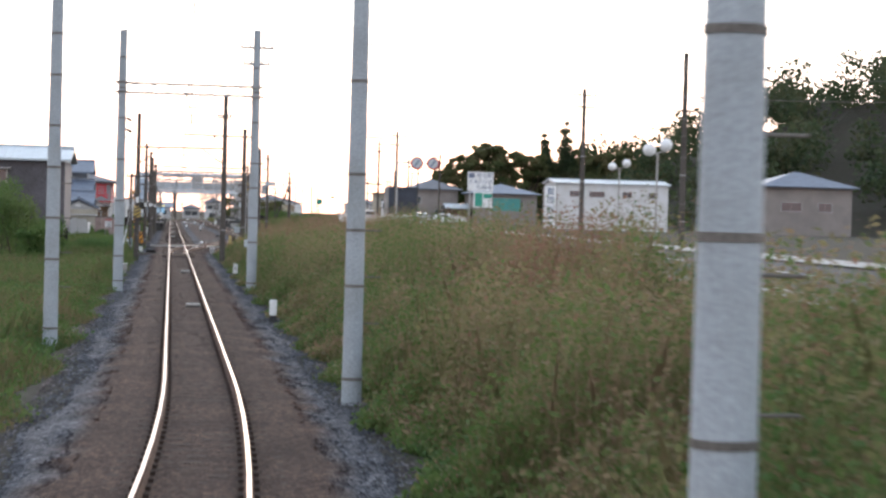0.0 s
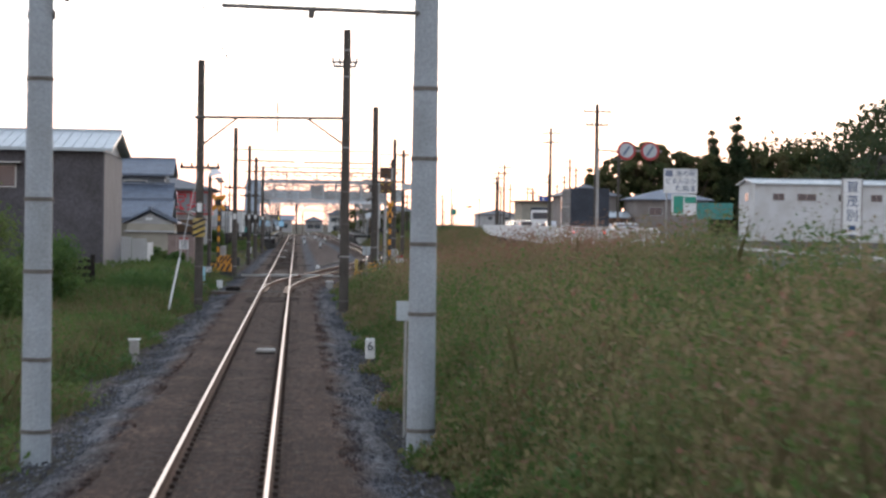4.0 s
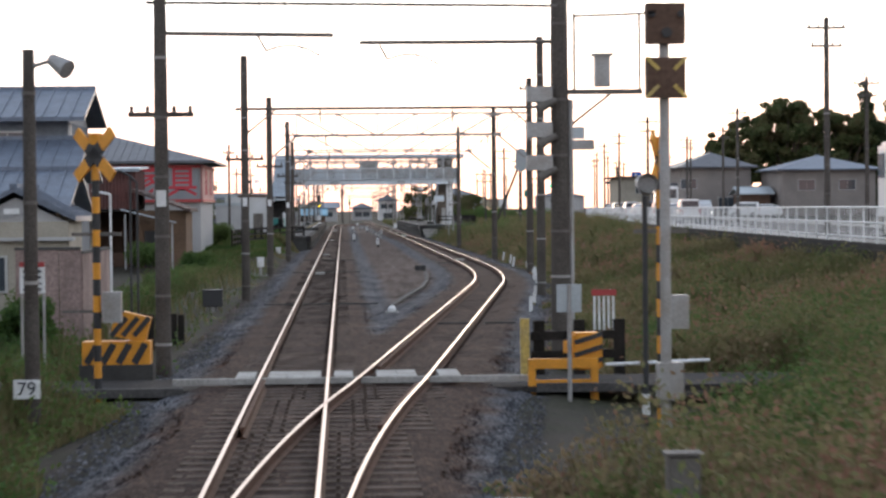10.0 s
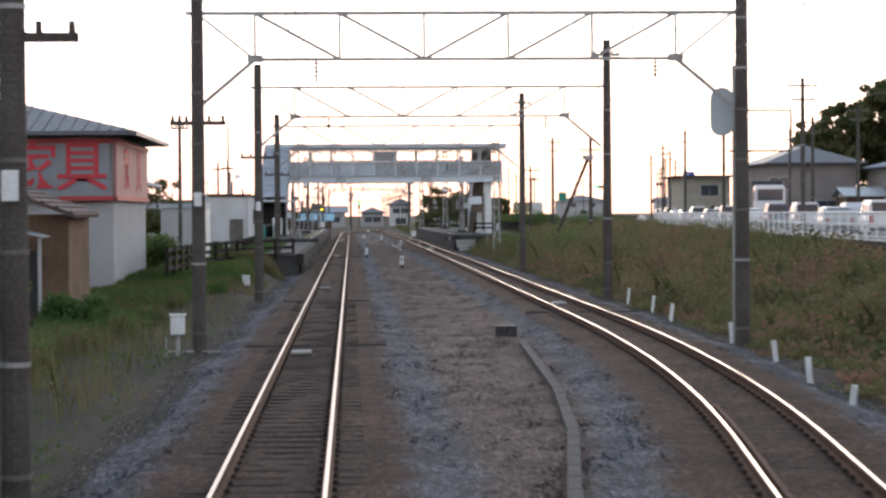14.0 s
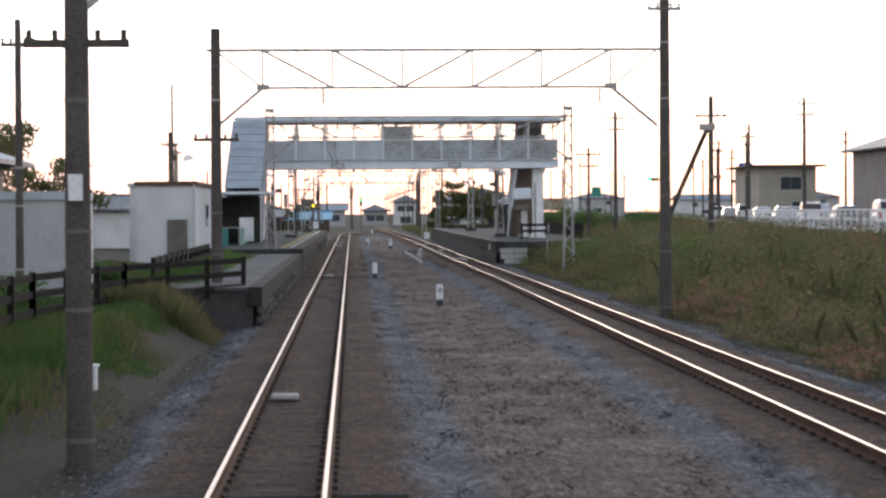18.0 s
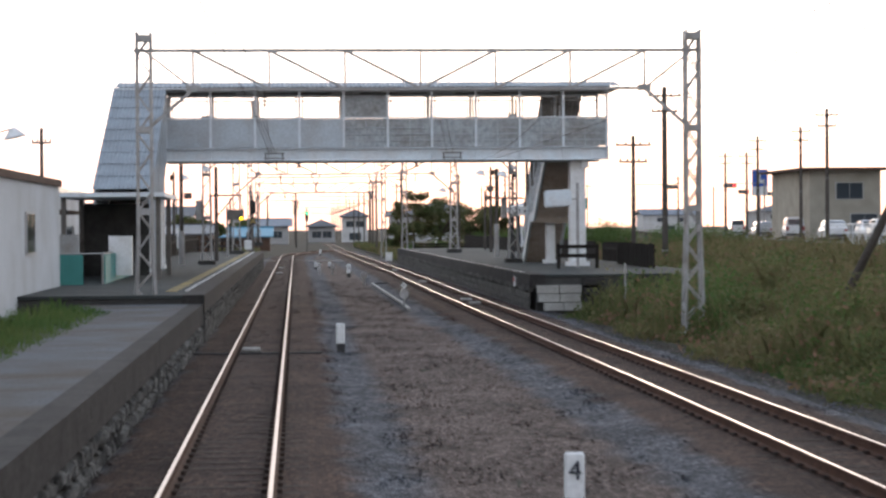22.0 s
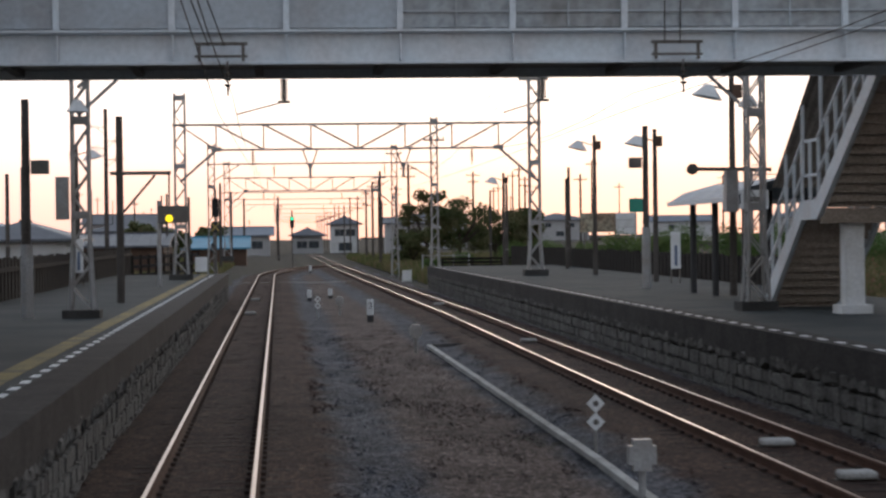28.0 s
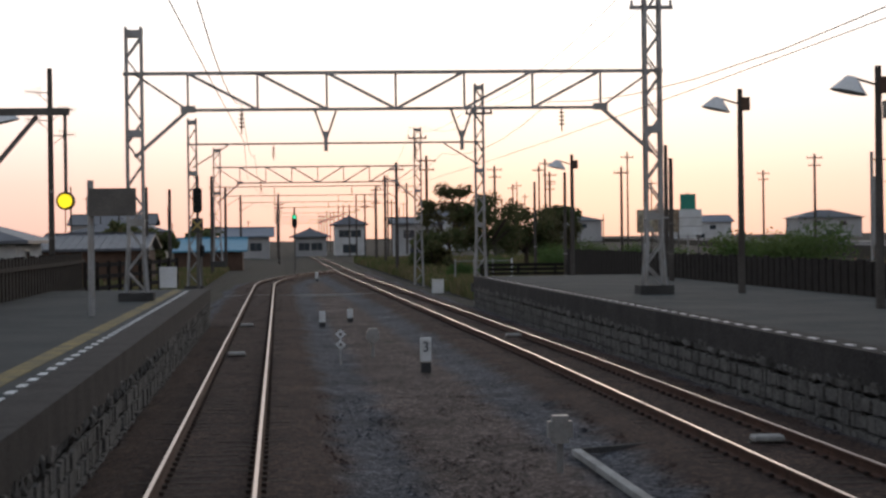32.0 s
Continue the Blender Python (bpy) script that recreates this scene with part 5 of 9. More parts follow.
for k in range(3):
    quick("stripe", g, M_black, ((-2.45, 66.05, 2.32 + k * 0.2), (0.46, 0.02, 0.08), 0, 0, -25))
g = thing("guy_wire", label="pale guard tube on a slanting guy wire", category="guy wire")
t = BM()
rod(t, (-2.5, 66, 4.4), (-3.35, 63.5, -0.5), 0.02)
part("wire", t, M_steel, g)
t = BM()
rod(t, (-3.0, 64.5, 1.5), (-3.35, 63.5, -0.5), 0.035)
part("guard_tube", t, M_white, g)

# signal mast with loudspeaker boxes, right of the line
g = thing("crossing_mast", label="thick dark banded pole with grey boxes and a bracket platform", category="mast")
x, y = 5.15, 111.0
pole(g, x, y, -0.6, 9.2, 0.2, 0.16, M_pole_d)
for z in (5.0, 4.3, 3.65):
    quick("loudspeaker_box", g, M_steel, ((x - 0.42, y - 0.1, z), (0.5, 0.45, 0.3)))
    t = BM()
    rod(t, (x - 0.1, y - 0.3, z - 0.12), (x - 0.45, y - 0.35, z - 0.3), 0.06, 0.1, 10)
    part("horn", t, M_steel_d, g)
t = BM()
bar(t, (x, y, 5.05), (x + 1.65, y, 5.05), 0.1), bar(t, (x + 0.1, y, 4.3), (x + 1.0, y, 5.0), 0.05)
part("platform_arm", t, M_steel_d, g)
t = BM()
for dx in (0.3, 1.6):
    rod(t, (x + dx, y, 5.1), (x + dx, y, 6.6), 0.025)
rod(t, (x + 0.3, y, 6.55), (x + 1.9, y, 6.6), 0.025)
part("frame", t, M_steel_d, g)
quick("box", g, M_steel, ((x + 0.85, y, 5.45), (0.3, 0.3, 0.6)), ((x + 0.85, y, 5.78), (0.4, 0.36, 0.05)))
quick("plate", g, M_steel, ((x + 0.45, y - 0.1, 4.0), (0.45, 0.04, 0.2)))
t = BM()
rod(t, (x + 0.22, y, -0.4), (x + 0.22, y, 4.9), 0.05)
part("conduit", t, M_steel, g)
t = BM()
rod(t, (1.2, y, 6.05), (x, y, 6.05), 0.04)
part("bracket", t, M_steel_d, g)
steady_arm(g, 1.6, y, 6.0, 1.0)

g = thing("obstruction_signal", label="grey pole with two square brown signal boxes, one crossed in yellow", category="signal")
x, y = 5.2, 97.9
pole(g, x, y, -0.6, 5.5, 0.075, 0.07, M_steel, False)
for z in (5.23, 4.5):
    quick("signal_box", g, M_wallbrown, ((x, y - 0.1, z), (0.52, 0.25, 0.54)))
for a in (45, -45):
    for s in (-1, 1):
        t = BM()
        box(t, (x + 0.19 * s * (1 if a > 0 else -1), y - 0.235, 4.5 - 0.19 * s), (0.24, 0.02, 0.05), 0, 0, a)
        part("yellow_bar", t, M_yellow, g)
t = BM()
for k in range(8):
    rod(t, (x - 0.2, y - 0.24, 5.35), (x - 0.2, y - 0.28, 5.35), 0.05)
rod(t, (x + 0.2, y - 0.22, 5.35), (x + 0.2, y - 0.28, 5.35), 0.05), rod(t, (x, y - 0.22, 5.1), (x, y - 0.28, 5.1), 0.07)
part("lens", t, M_black, g)
quick("relay_case", g, M_steel, ((x + 0.05, y, 0.4), (0.34, 0.3, 0.5)))

# small cases on posts beside the switch and line
def post_case(x, y, z, w, hgt, material, label, name="equipment_case", post=0.05):
    g = thing(name, label=label, category="equipment case", group="trackside cases")
    t = BM()
    rod(t, (x, y, -0.6), (x, y, z - hgt / 2), post, None, 10)
    part("post", t, M_steel, g)
    t = BM()
    box(t, (x, y, z), (w, w * 0.7, hgt))
    bmesh.ops.bevel(t, geom=t.edges[:], offset=0.02, segments=1, affect="EDGES")
    part("case", t, material, g)
    quick("lid", g, material if material in (M_steel_d, M_black) else M_white, ((x, y, z + hgt / 2 + 0.015), (w + 0.05, w * 0.7 + 0.05, 0.03)))
    return g

post_case(3.9, 88.6, 0.3, 0.3, 0.42, M_steel_d, "dark square case with a pale lid on a post")
post_case(2.35, 88.5, -0.05, 0.3, 0.3, M_steel, "grey case near the switch")
post_case(-2.5, 38.9, 0.1, 0.2, 0.3, M_steel, "pale grey connection case on a post")
post_case(-2.5, 87.5, -0.05, 0.24, 0.3, M_white, "white case beside the switch machine")
g = thing("crossing_notice", label="grey back of a notice plate on a post by the crossing", category="sign")
quick("plate", g, M_metalroof, ((4.47, 103.3, 1.3), (0.4, 0.03, 0.45)))
t = BM()
rod(t, (4.47, 103.26, -0.4), (4.47, 103.26, 1.52), 0.035, None, 10)
part("post", t, M_steel, g)
g = thing("crossing_lamp_post", label="thin dark post with a hooded grey lamp beside the crossing", category="post")
t = BM()
rod(t, (5.2, 99.8, -0.4), (5.2, 99.8, 3.0), 0.04, None, 10)
part("post", t, M_black, g)
t = BM()
rod(t, (5.2, 99.9, 3.12), (5.2, 99.6, 3.06), 0.12, 0.14, 14), rod(t, (5.2, 99.6, 3.06), (5.2, 99.45, 3.1), 0.14, 0.15, 14, False)
part("lamp", t, M_steel, g)
quick("white_band", g, M_white, ((5.2, 99.8, -0.1), (0.1, 0.1, 0.3)))
g = thing("sleeper_fence", label="dark sleeper fence with a yellow end post", category="fence")
quick("end_post", g, M_yellow, ((4.08, 107.1, 0.2), (0.15, 0.15, 1.15)))
for k in range(3):
    quick("post", g, M_fencewood, ((4.35 + k * 0.75, 107.3 + 0.15 * k, 0.1), (0.2, 0.14, 1.25)))
for z in (0.1, 0.45):
    t = BM()
    bar(t, (4.2, 107.2, z), (5.95, 107.6, z), 0.06, 0.16)
    part("rail", t, M_fencewood, g)
g = thing("sleeper_fence", label="low fence of dark upright boards beside the line", category="fence")
for k in range(9):
    quick("board", g, M_fencewood, ((-2.95 - k * 0.17, 118.6 - 0.05 * k, -0.1), (0.15, 0.08, 0.9 + 0.05 * (k % 3))))
post_case(-2.9, 165.5, 0.4, 0.3, 0.42, M_white, "white case on a post in the grass")
post_case(-3.2, 134.5, 0.05, 0.62, 0.5, M_black, "dark box on short legs beside the line", post=0.12)
post_case(-3.1, 197.8, 0.35, 0.28, 0.36, M_white, "white case on a post in the grass")
g = thing("low_rail_frame", label="thin pipe frame laid on the gravel", category="frame")
t = BM()
rod(t, (-3.2, 166, -0.2), (-1.9, 165.8, -0.2), 0.02), rod(t, (-3.2, 166, -0.35), (-3.2, 166, 0.1), 0.02), rod(t, (-2.6, 166, -0.35), (-2.6, 166, -0.05), 0.02)
part("pipe", t, M_steel, g)
g = thing("blue_plate_post", label="narrow pale blue plate on a post beside the switch", category="sign")
quick("plate", g, M_bluepl, ((-3.15, 85.0, 0.35), (0.24, 0.03, 0.85)))
t = BM()
rod(t, (-3.15, 85.05, -0.6), (-3.15, 85.05, 0.6), 0.03)
part("post", t, M_steel, g)
g = thing("lattice_sign", label="small red and white lattice board in the grass", category="sign")
for k in range(5):
    quick("slat", g, M_white, ((6.66 + k * 0.11, 118, 0.2), (0.05, 0.03, 1.0)))
quick("red_board", g, M_red, ((6.88, 117.97, 0.78), (0.58, 0.04, 0.14)))
# block wall, notice and posts by the path
g = thing("block_wall", label="low pinkish concrete panel wall beside the path", category="wall")
for k in range(3):
    quick("panel", g, M_pinkwall, ((-6.42 + k * 0.5, 118, 0.6), (0.48, 0.1, 2.6)))
for k in range(9):
    quick("panel", g, M_pinkwall, ((-5.2, 118.4 + k * 0.62, 0.55), (0.1, 0.6, 2.5)))
quick("coping", g, M_trough, ((-5.93, 118, 1.93), (1.5, 0.16, 0.06)), ((-5.2, 120.9, 1.83), (0.16, 5.6, 0.06)))
g = thing("crossing_notice", label="white notice board with red head beside the path", category="sign")
quick("board", g, M_white, ((-5.4, 112, 1.45), (0.5, 0.04, 0.62)))
quick("red_head", g, M_red, ((-5.4, 111.975, 1.72), (0.5, 0.02, 0.1)))
for k in range(4):
    quick("bar", g, M_letters, ((-5.4, 111.975, 1.58 - k * 0.12), (0.36, 0.015, 0.05)))
quick("post", g, M_steel, ((-5.62, 112.04, 0.5), (0.05, 0.05, 2.2)), ((-5.18, 112.04, 0.5), (0.05, 0.05, 2.2)))
g = thing("hooked_pipe", label="thin pale pipe post with a bent top beside the houses", category="post")
t = BM()
rod(t, (-5.26, 125, -0.5), (-5.26, 125, 3.22), 0.03, None, 8), rod(t, (-5.26, 125, 3.22), (-5.75, 125, 3.32), 0.03, None, 8)
part("pipe", t, M_white, g)
# dark sleeper fence beside the shed
g = thing("sleeper_fence", label="old dark sleeper fence among the weeds by the shed", category="fence")
for x in (-8.9, -7.9, -6.85):
    quick("post", g, M_fencewood, ((x, 75, 0.4), (0.16, 0.14, 2.0)))
for k in range(4):
    quick("rail", g, M_fencewood, ((-7.9, 74.9, 0.35 + k * 0.28), (2.2, 0.06, 0.18 - 0.03 * (k % 2)), 0, 0, 0.6 * (k - 1)))

M_grime = mat("oily_grime", (0.022, 0.019, 0.017), 0.97, 0, 0.4, 4, 0.3, 30)
# switch machine and rods
g = thing("switch_machine", label="dark electric switch machine with rods beside the turnout", category="switch machine")
t = BM()
box(t, (-1.75, 82.3, -0.12), (0.6, 0.95, 0.3))
bmesh.ops.bevel(t, geom=t.edges[:], offset=0.05, segments=2, affect="EDGES")
part("housing", t, M_grime, g)
t = BM()
for y in (81.6, 82.2):
    rod(t, (-3.3, y, -0.17), (0.5, y, -0.17), 0.03)
part("rod", t, M_steel_d, g)
quick("timber", g, M_sleeper, ((-2.1, 81.5, -0.26), (2.6, 0.25, 0.16)), ((-2.1, 82.9, -0.26), (2.6, 0.25, 0.16)))
for k in range(14):
    y = 80.9 + k * 0.58
    for x in (-0.47, 0.44):
        q = part("slide_chair", BM() if False else (lambda b: (box(b, (x + 0.03 * k * (0.15 if x > 0 else 0.2), y, -0.135), (0.2, 0.12, 0.03)), b)[1])(BM()), M_railtop, g)
quick("plate", g, M_grime, ((0, 82.2, -0.15), (0.8, 0.9, 0.03)))

# ---- markers between the rails and between the tracks ----
def transponder(x, y, two=False):
    g = thing("track_transponder", label="flat pale transponder box between the rails", category="transponder", group="track transponders")
    t = BM()
    box(t, (x, y, -0.1), (0.42, 0.32, 0.09))
    bmesh.ops.bevel(t, geom=t.edges[:], offset=0.025, segments=1, affect="EDGES")
    part("body", t, M_conc, g)
    quick("bracket", g, M_steel_d, ((x, y, -0.17), (0.5, 0.12, 0.05)))

for y in (7.9, 41.5, 163.6, 201.0, 262.1, 344.4, 361.4):
    transponder(0.2 if y < 60 else -0.2, y)
for y in (186.0, 290.2, 294.0, 321.3, 351.7):
    transponder(7.38, y)

def marker(x, y, text, hgt=0.62, w=0.2):
    g = thing("marker_post", label="white marker post on a black foot in the gravel", category="marker", group="marker posts")
    t = BM()
    box(t, (x, y, -0.24 + hgt * 0.65), (w, 0.07, hgt * 0.72))
    bmesh.ops.bevel(t, geom=t.edges[:], offset=0.02, segments=1, affect="EDGES")
    body = part("board", t, M_white, g)
    quick("foot", g, M_black, ((x, y, -0.24 + hgt * 0.13), (w * 0.95, 0.08, hgt * 0.3)))
    if text:
        words(text, hgt * 0.42, M_letters, body, pose(x, y - 0.042, -0.24 + hgt * 0.72, 90, 0, 0))

marker(3.6, 234.6, "4", 0.66), marker(1.88, 263.2, "", 0.66), marker(3.98, 338.4, "3", 0.74, 0.23), marker(2.26, 362.4, "", 0.5), marker(3.3, 366, "", 0.45), marker(3.44, 436, "", 0.6)
marker(2.29, 1.7, "", 0.6), marker(2.4, 38.5, "6", 0.6)

def diamond_sign(x, y, n):
    g = thing("diamond_marker", label="two white diamond plates on a thin post", category="marker", group="diamond markers")
    t = BM()
    rod(t, (x, y, -0.3), (x, y, 0.5), 0.02)
    part("post", t, M_steel, g)
    for k in range(n):
        t = BM()
        box(t, (x, y - 0.03, 0.45 - k * 0.24), (0.17, 0.02, 0.17), 0, 0, 45)
        d = part("plate", t, M_white, g)
        t = BM()
        rod(t, (x, y - 0.042, 0.45 - k * 0.24), (x, y - 0.05, 0.45 - k * 0.24), 0.04, None, 12)
        part("dot", t, M_steel_d, d)

diamond_sign(2.25, 341.8, 2), diamond_sign(4.97, 294.0, 2)
for x, y in ((4.27, 319.1), (3.12, 344.6), (4.74, 289.2)):
    g = thing("shunting_signal", label="small pale cross-shaped signal box on a post", category="signal", group="ground signals")
    t = BM()
    box(t, (x, y, 0.28), (0.3, 0.14, 0.2)), box(t, (x, y, 0.28), (0.2, 0.16, 0.34))
    part("head", t, M_steel, g)
    t = BM()
    rod(t, (x, y, -0.3), (x, y, 0.15), 0.04)
    part("post", t, M_steel, g)
g = thing("cable_junction", label="dark twin junction box on the gravel", category="junction box")
quick("base", g, M_trough, ((4.5, 170, -0.22), (0.9, 0.3, 0.08)))
for dx in (-0.13, 0.13):
    quick("box", g, M_black, ((4.5 + dx, 170, -0.05), (0.24, 0.28, 0.26)))
g = thing("dwarf_lamp", label="small round pale lamp on the gravel", category="lamp")
t = BM()
bmesh.ops.create_uvsphere(t, u_segments=12, v_segments=8, radius=0.12, matrix=Matrix.Translation((2.24, 130.6, -0.16)))
part("dome", t, M_white, g, smooth=True)
quick("foot", g, M_conc, ((2.24, 130.6, -0.25), (0.35, 0.35, 0.06)))

def trough(points, w=0.24, material=None):
    g = thing("cable_trough", label="pale concrete cable trough lids lying on the gravel", category="cable trough", group="cable troughs")
    for a, b in zip(points, points[1:]):
        a, b = Vector((*a, -0.2)), Vector((*b, -0.2))
        n = max(1, int((b - a).length / 1.0))
        for i in range(n):
            p, q = a.lerp(b, i / n), a.lerp(b, (i + 0.97) / n)
            t = BM()
            bar(t, p, q, w, 0.08)
            part("lid", t, material or M_trough, g)

trough(((4.7, 167.5), (4.26, 155.2), (3.81, 148.5), (2.75, 138.3), (2.3, 133.5)), 0.16)
trough(((4.8, 287.5), (4.86, 293.0), (4.74, 321)), 0.12, M_conc)
trough(((4.74, 321), (5.8, 321.6)), 0.07)
trough(((-1.9, 399.5), (-0.75, 399.5)), 0.14, M_conc)
trough(((-0.4, 399.5), (0.4, 399.5)), 0.14, M_conc)
trough(((0.75, 399.5), (5.9, 399.5)), 0.14, M_conc)
for x, y in ((6.27, 130.1), (6.85, 135.3), (7.68, 136.8), (7.46, 141.5), (9.2, 146.9), (9.2, 152.1), (8.5, 152.1), (8.8, 156.5), (9.4, 162.4), (9.55, 168), (9.7, 178), (10, 183.6), (10.1, 190)):
    g = thing("boundary_peg", label="short white wooden peg in the ballast shoulder", category="peg", group="white pegs")
    t = BM()
    box(t, (x, y, -0.12), (0.09, 0.06, random.choice((0.4, 0.5, 0.65))), random.uniform(-20, 20), random.uniform(-8, 8), random.uniform(-8, 8))
    part("peg", t, M_white, g)
g = thing("oval_sign", label="tall post carrying a pale oval mirror-like board and a ladder frame", category="sign")
t = BM()
rod(t, (9.35, 166.6, -0.5), (9.35, 166.6, 6.0), 0.05)
part("post", t, M_steel, g)
t = BM()
for dz in (-0.28, 0.28):
    rod(t, (9.05, 166.5, 4.97 + dz), (9.05, 166.42, 4.97 + dz), 0.26, None, 20)
box(t, (9.05, 166.46, 4.97), (0.52, 0.075, 0.56))
part("board", t, M_metalroof, g)
t = BM()
for dz in (0, 0.9):
    bar(t, (9.2, 166.5, 4.1 + dz), (10.6, 166.5, 4.1 + dz), 0.04)
bar(t, (10.6, 166.5, 4.1), (10.6, 166.5, 5.0), 0.04)
part("frame", t, M_steel_d, g)
g = thing("sign_board", label="blank pale grey board fixed to a catenary pole", category="sign")
quick("board", g, M_metalroof, ((8.6, 140.8, 5.3), (1.0, 0.05, 0.42)))
t = BM()
bar(t, (7.6, 140.9, 5.3), (8.2, 140.9, 5.3), 0.05), bar(t, (7.65, 140.9, 4.5), (8.5, 140.9, 5.1), 0.03)
part("bracket", t, M_steel_d, g)

for x0, x1, y in ((-1.6, 1.9, 134.0), (3.2, 6.4, 122.5), (-1.5, 1.6, 166.5), (-1.5, 1.4, 261.2), (-1.4, 1.4, 190), (5.9, 9.2, 181)):
    g = thing("bond_cable", label="pale cable clipped across under the rails", category="cable", group="rail bond cables")
    for a, b in ((x0, -0.66), (-0.46, 0.46), (0.66, x1)) if x0 < 0 else ((x0, x0 + 0.8), (x0 + 1.2, x0 + 2.0), (x0 + 2.4, x1)):
        t = BM()
        rod(t, (a, y, -0.14), (b, y, -0.14), 0.022, None, 6)
        part("cable", t, M_trough, g)


# ---- road on the embankment, fence and traffic ----
def ribbon(name, off0, off1, z, material, label, category, y0=-120, y1=900, kind="structure"):
    rows = []
    for i in range(0, 86):
        y = y0 + (y1 - y0) * i / 85
        rows.append([(road_x(y) + off0, y, z), (road_x(y) + off1, y, z)])
    return tagged(new(name, strip_mesh(rows, material)), label, category, kind=kind)

ribbon("pavement", 0.1, 1.9, 1.56, M_conc, "grey concrete footway beside the road", "pavement")
ribbon("road", 1.9, 9.6, 1.50, M_road, "dark asphalt two-lane road", "road")
ribbon("pavement", 9.6, 12.5, 1.56, M_conc, "grey concrete footway across the road", "pavement")
rows = []
for i in range(100):
    y = -100 + i * 6
    x = road_x(y) - 0.3
    rows.append([(x, y, -0.6), (x, y, 1.62), (x + 0.3, y, 1.62), (x + 0.3, y, 1.2)])
tagged(new("retaining_wall", strip_mesh(rows, M_coping)), "dark concrete retaining wall under the road fence", "wall", kind="structure")
t = BM()
for i in range(70):
    y = -60 + i * 8
    bar(t, (road_x(y) + 5.75, y, 1.508), (road_x(y + 4) + 5.75, y + 4, 1.508), 0.15, 0.006)
tagged(part("lane_marking", t, M_white), "white dashed centre line on the road", "lane marking", kind="structure")

def road_fence():
    post = BM()
    box(post, (0, 0, 0.55), (0.06, 0.06, 1.1))
    post = mesh_of(post, M_white)
    bal = BM()
    box(bal, (0, 0, 0.44), (0.016, 0.016, 0.88))
    bal = mesh_of(bal, M_white)
    step = 2.0
    for k in range(0, 13):
        y0 = 66 + k * 20
        g = thing("pedestrian_fence", label="white tubular steel fence along the road edge", category="fence", group="road fences")
        for j in range(10):
            y = y0 + j * step
            ob = part("post", post, None, g)
            ob.location = (road_x(y) - 0.12, y, 1.6)
        for z in (0.18, 0.62, 1.08):
            t = BM()
            for j in range(5):
                a, b = y0 + j * 4, y0 + j * 4 + 4
                rod(t, (road_x(a) - 0.12, a, 1.6 + z), (road_x(b) - 0.12, b, 1.6 + z), 0.03, None, 6)
            part("rail", t, M_white, g)
        if k < 6:
            for j in range(40):
                y = y0 + j * 0.5
                ob = part("baluster", bal, None, g)
                ob.location = (road_x(y) - 0.12, y, 1.78)
        else:
            t = BM()
            for j in range(40):
                y = y0 + j * 0.5
                bar(t, (road_x(y) - 0.12, y, 1.78), (road_x(y) - 0.12, y, 2.66), 0.016)
            tagged(part("baluster", t, M_white, g), kind="stuff")

road_fence()

def paint(name, c):
    return mat(name, c, 0.35, 0, 0.05, 1.0, coat=0.6)

M_carwhite, M_carsilver, M_cardark, M_carblue, M_carred = paint("white_car_paint", (0.72, 0.73, 0.74)), paint("silver_car_paint", (0.42, 0.43, 0.45)), paint("dark_car_paint", (0.06, 0.065, 0.075)), paint("blue_car_paint", (0.10, 0.14, 0.22)), paint("red_car_paint", (0.35, 0.05, 0.05))
M_tyre = mat("tyre_rubber", (0.025, 0.025, 0.025), 0.9, 0, 0.2, 5)
M_rim = mat("wheel_rim", (0.45, 0.45, 0.46), 0.4, 0.8, 0.1, 5)

def lofted(sections):
    """A closed body from cross sections (y, half width low, half width high, z low, z mid, z high)."""
    bm = BM()
    rings = []
    for y, wl, wh, z0, z1, z2 in sections:
        rings.append([bm.verts.new(p) for p in ((-wl, y, z0), (-wl * 1.02, y, z1), (-wh, y, z2), (wh, y, z2), (wl * 1.02, y, z1), (wl, y, z0))])
    for a, b in zip(rings, rings[1:]):
        for i in range(6):
            bm.faces.new((a[i], a[(i + 1) % 6], b[(i + 1) % 6], b[i]))
    bm.faces.new(rings[0]), bm.faces.new(rings[-1][::-1])
    bmesh.ops.recalc_face_normals(bm, faces=bm.faces[:])
    bmesh.ops.bevel(bm, geom=bm.edges[:], offset=0.045, segments=2, affect="EDGES")
    return bm

def wheel(parent, x, y, r=0.31):
    t = BM()
    rod(t, (x - 0.1, y, r), (x + 0.1, y, r), r, None, 18)
    w = part("wheel", t, M_tyre, parent)
    t = BM()
    rod(t, (x - 0.11, y, r), (x + 0.11, y, r), r * 0.6, None, 14)
    part("rim", t, M_rim, w)

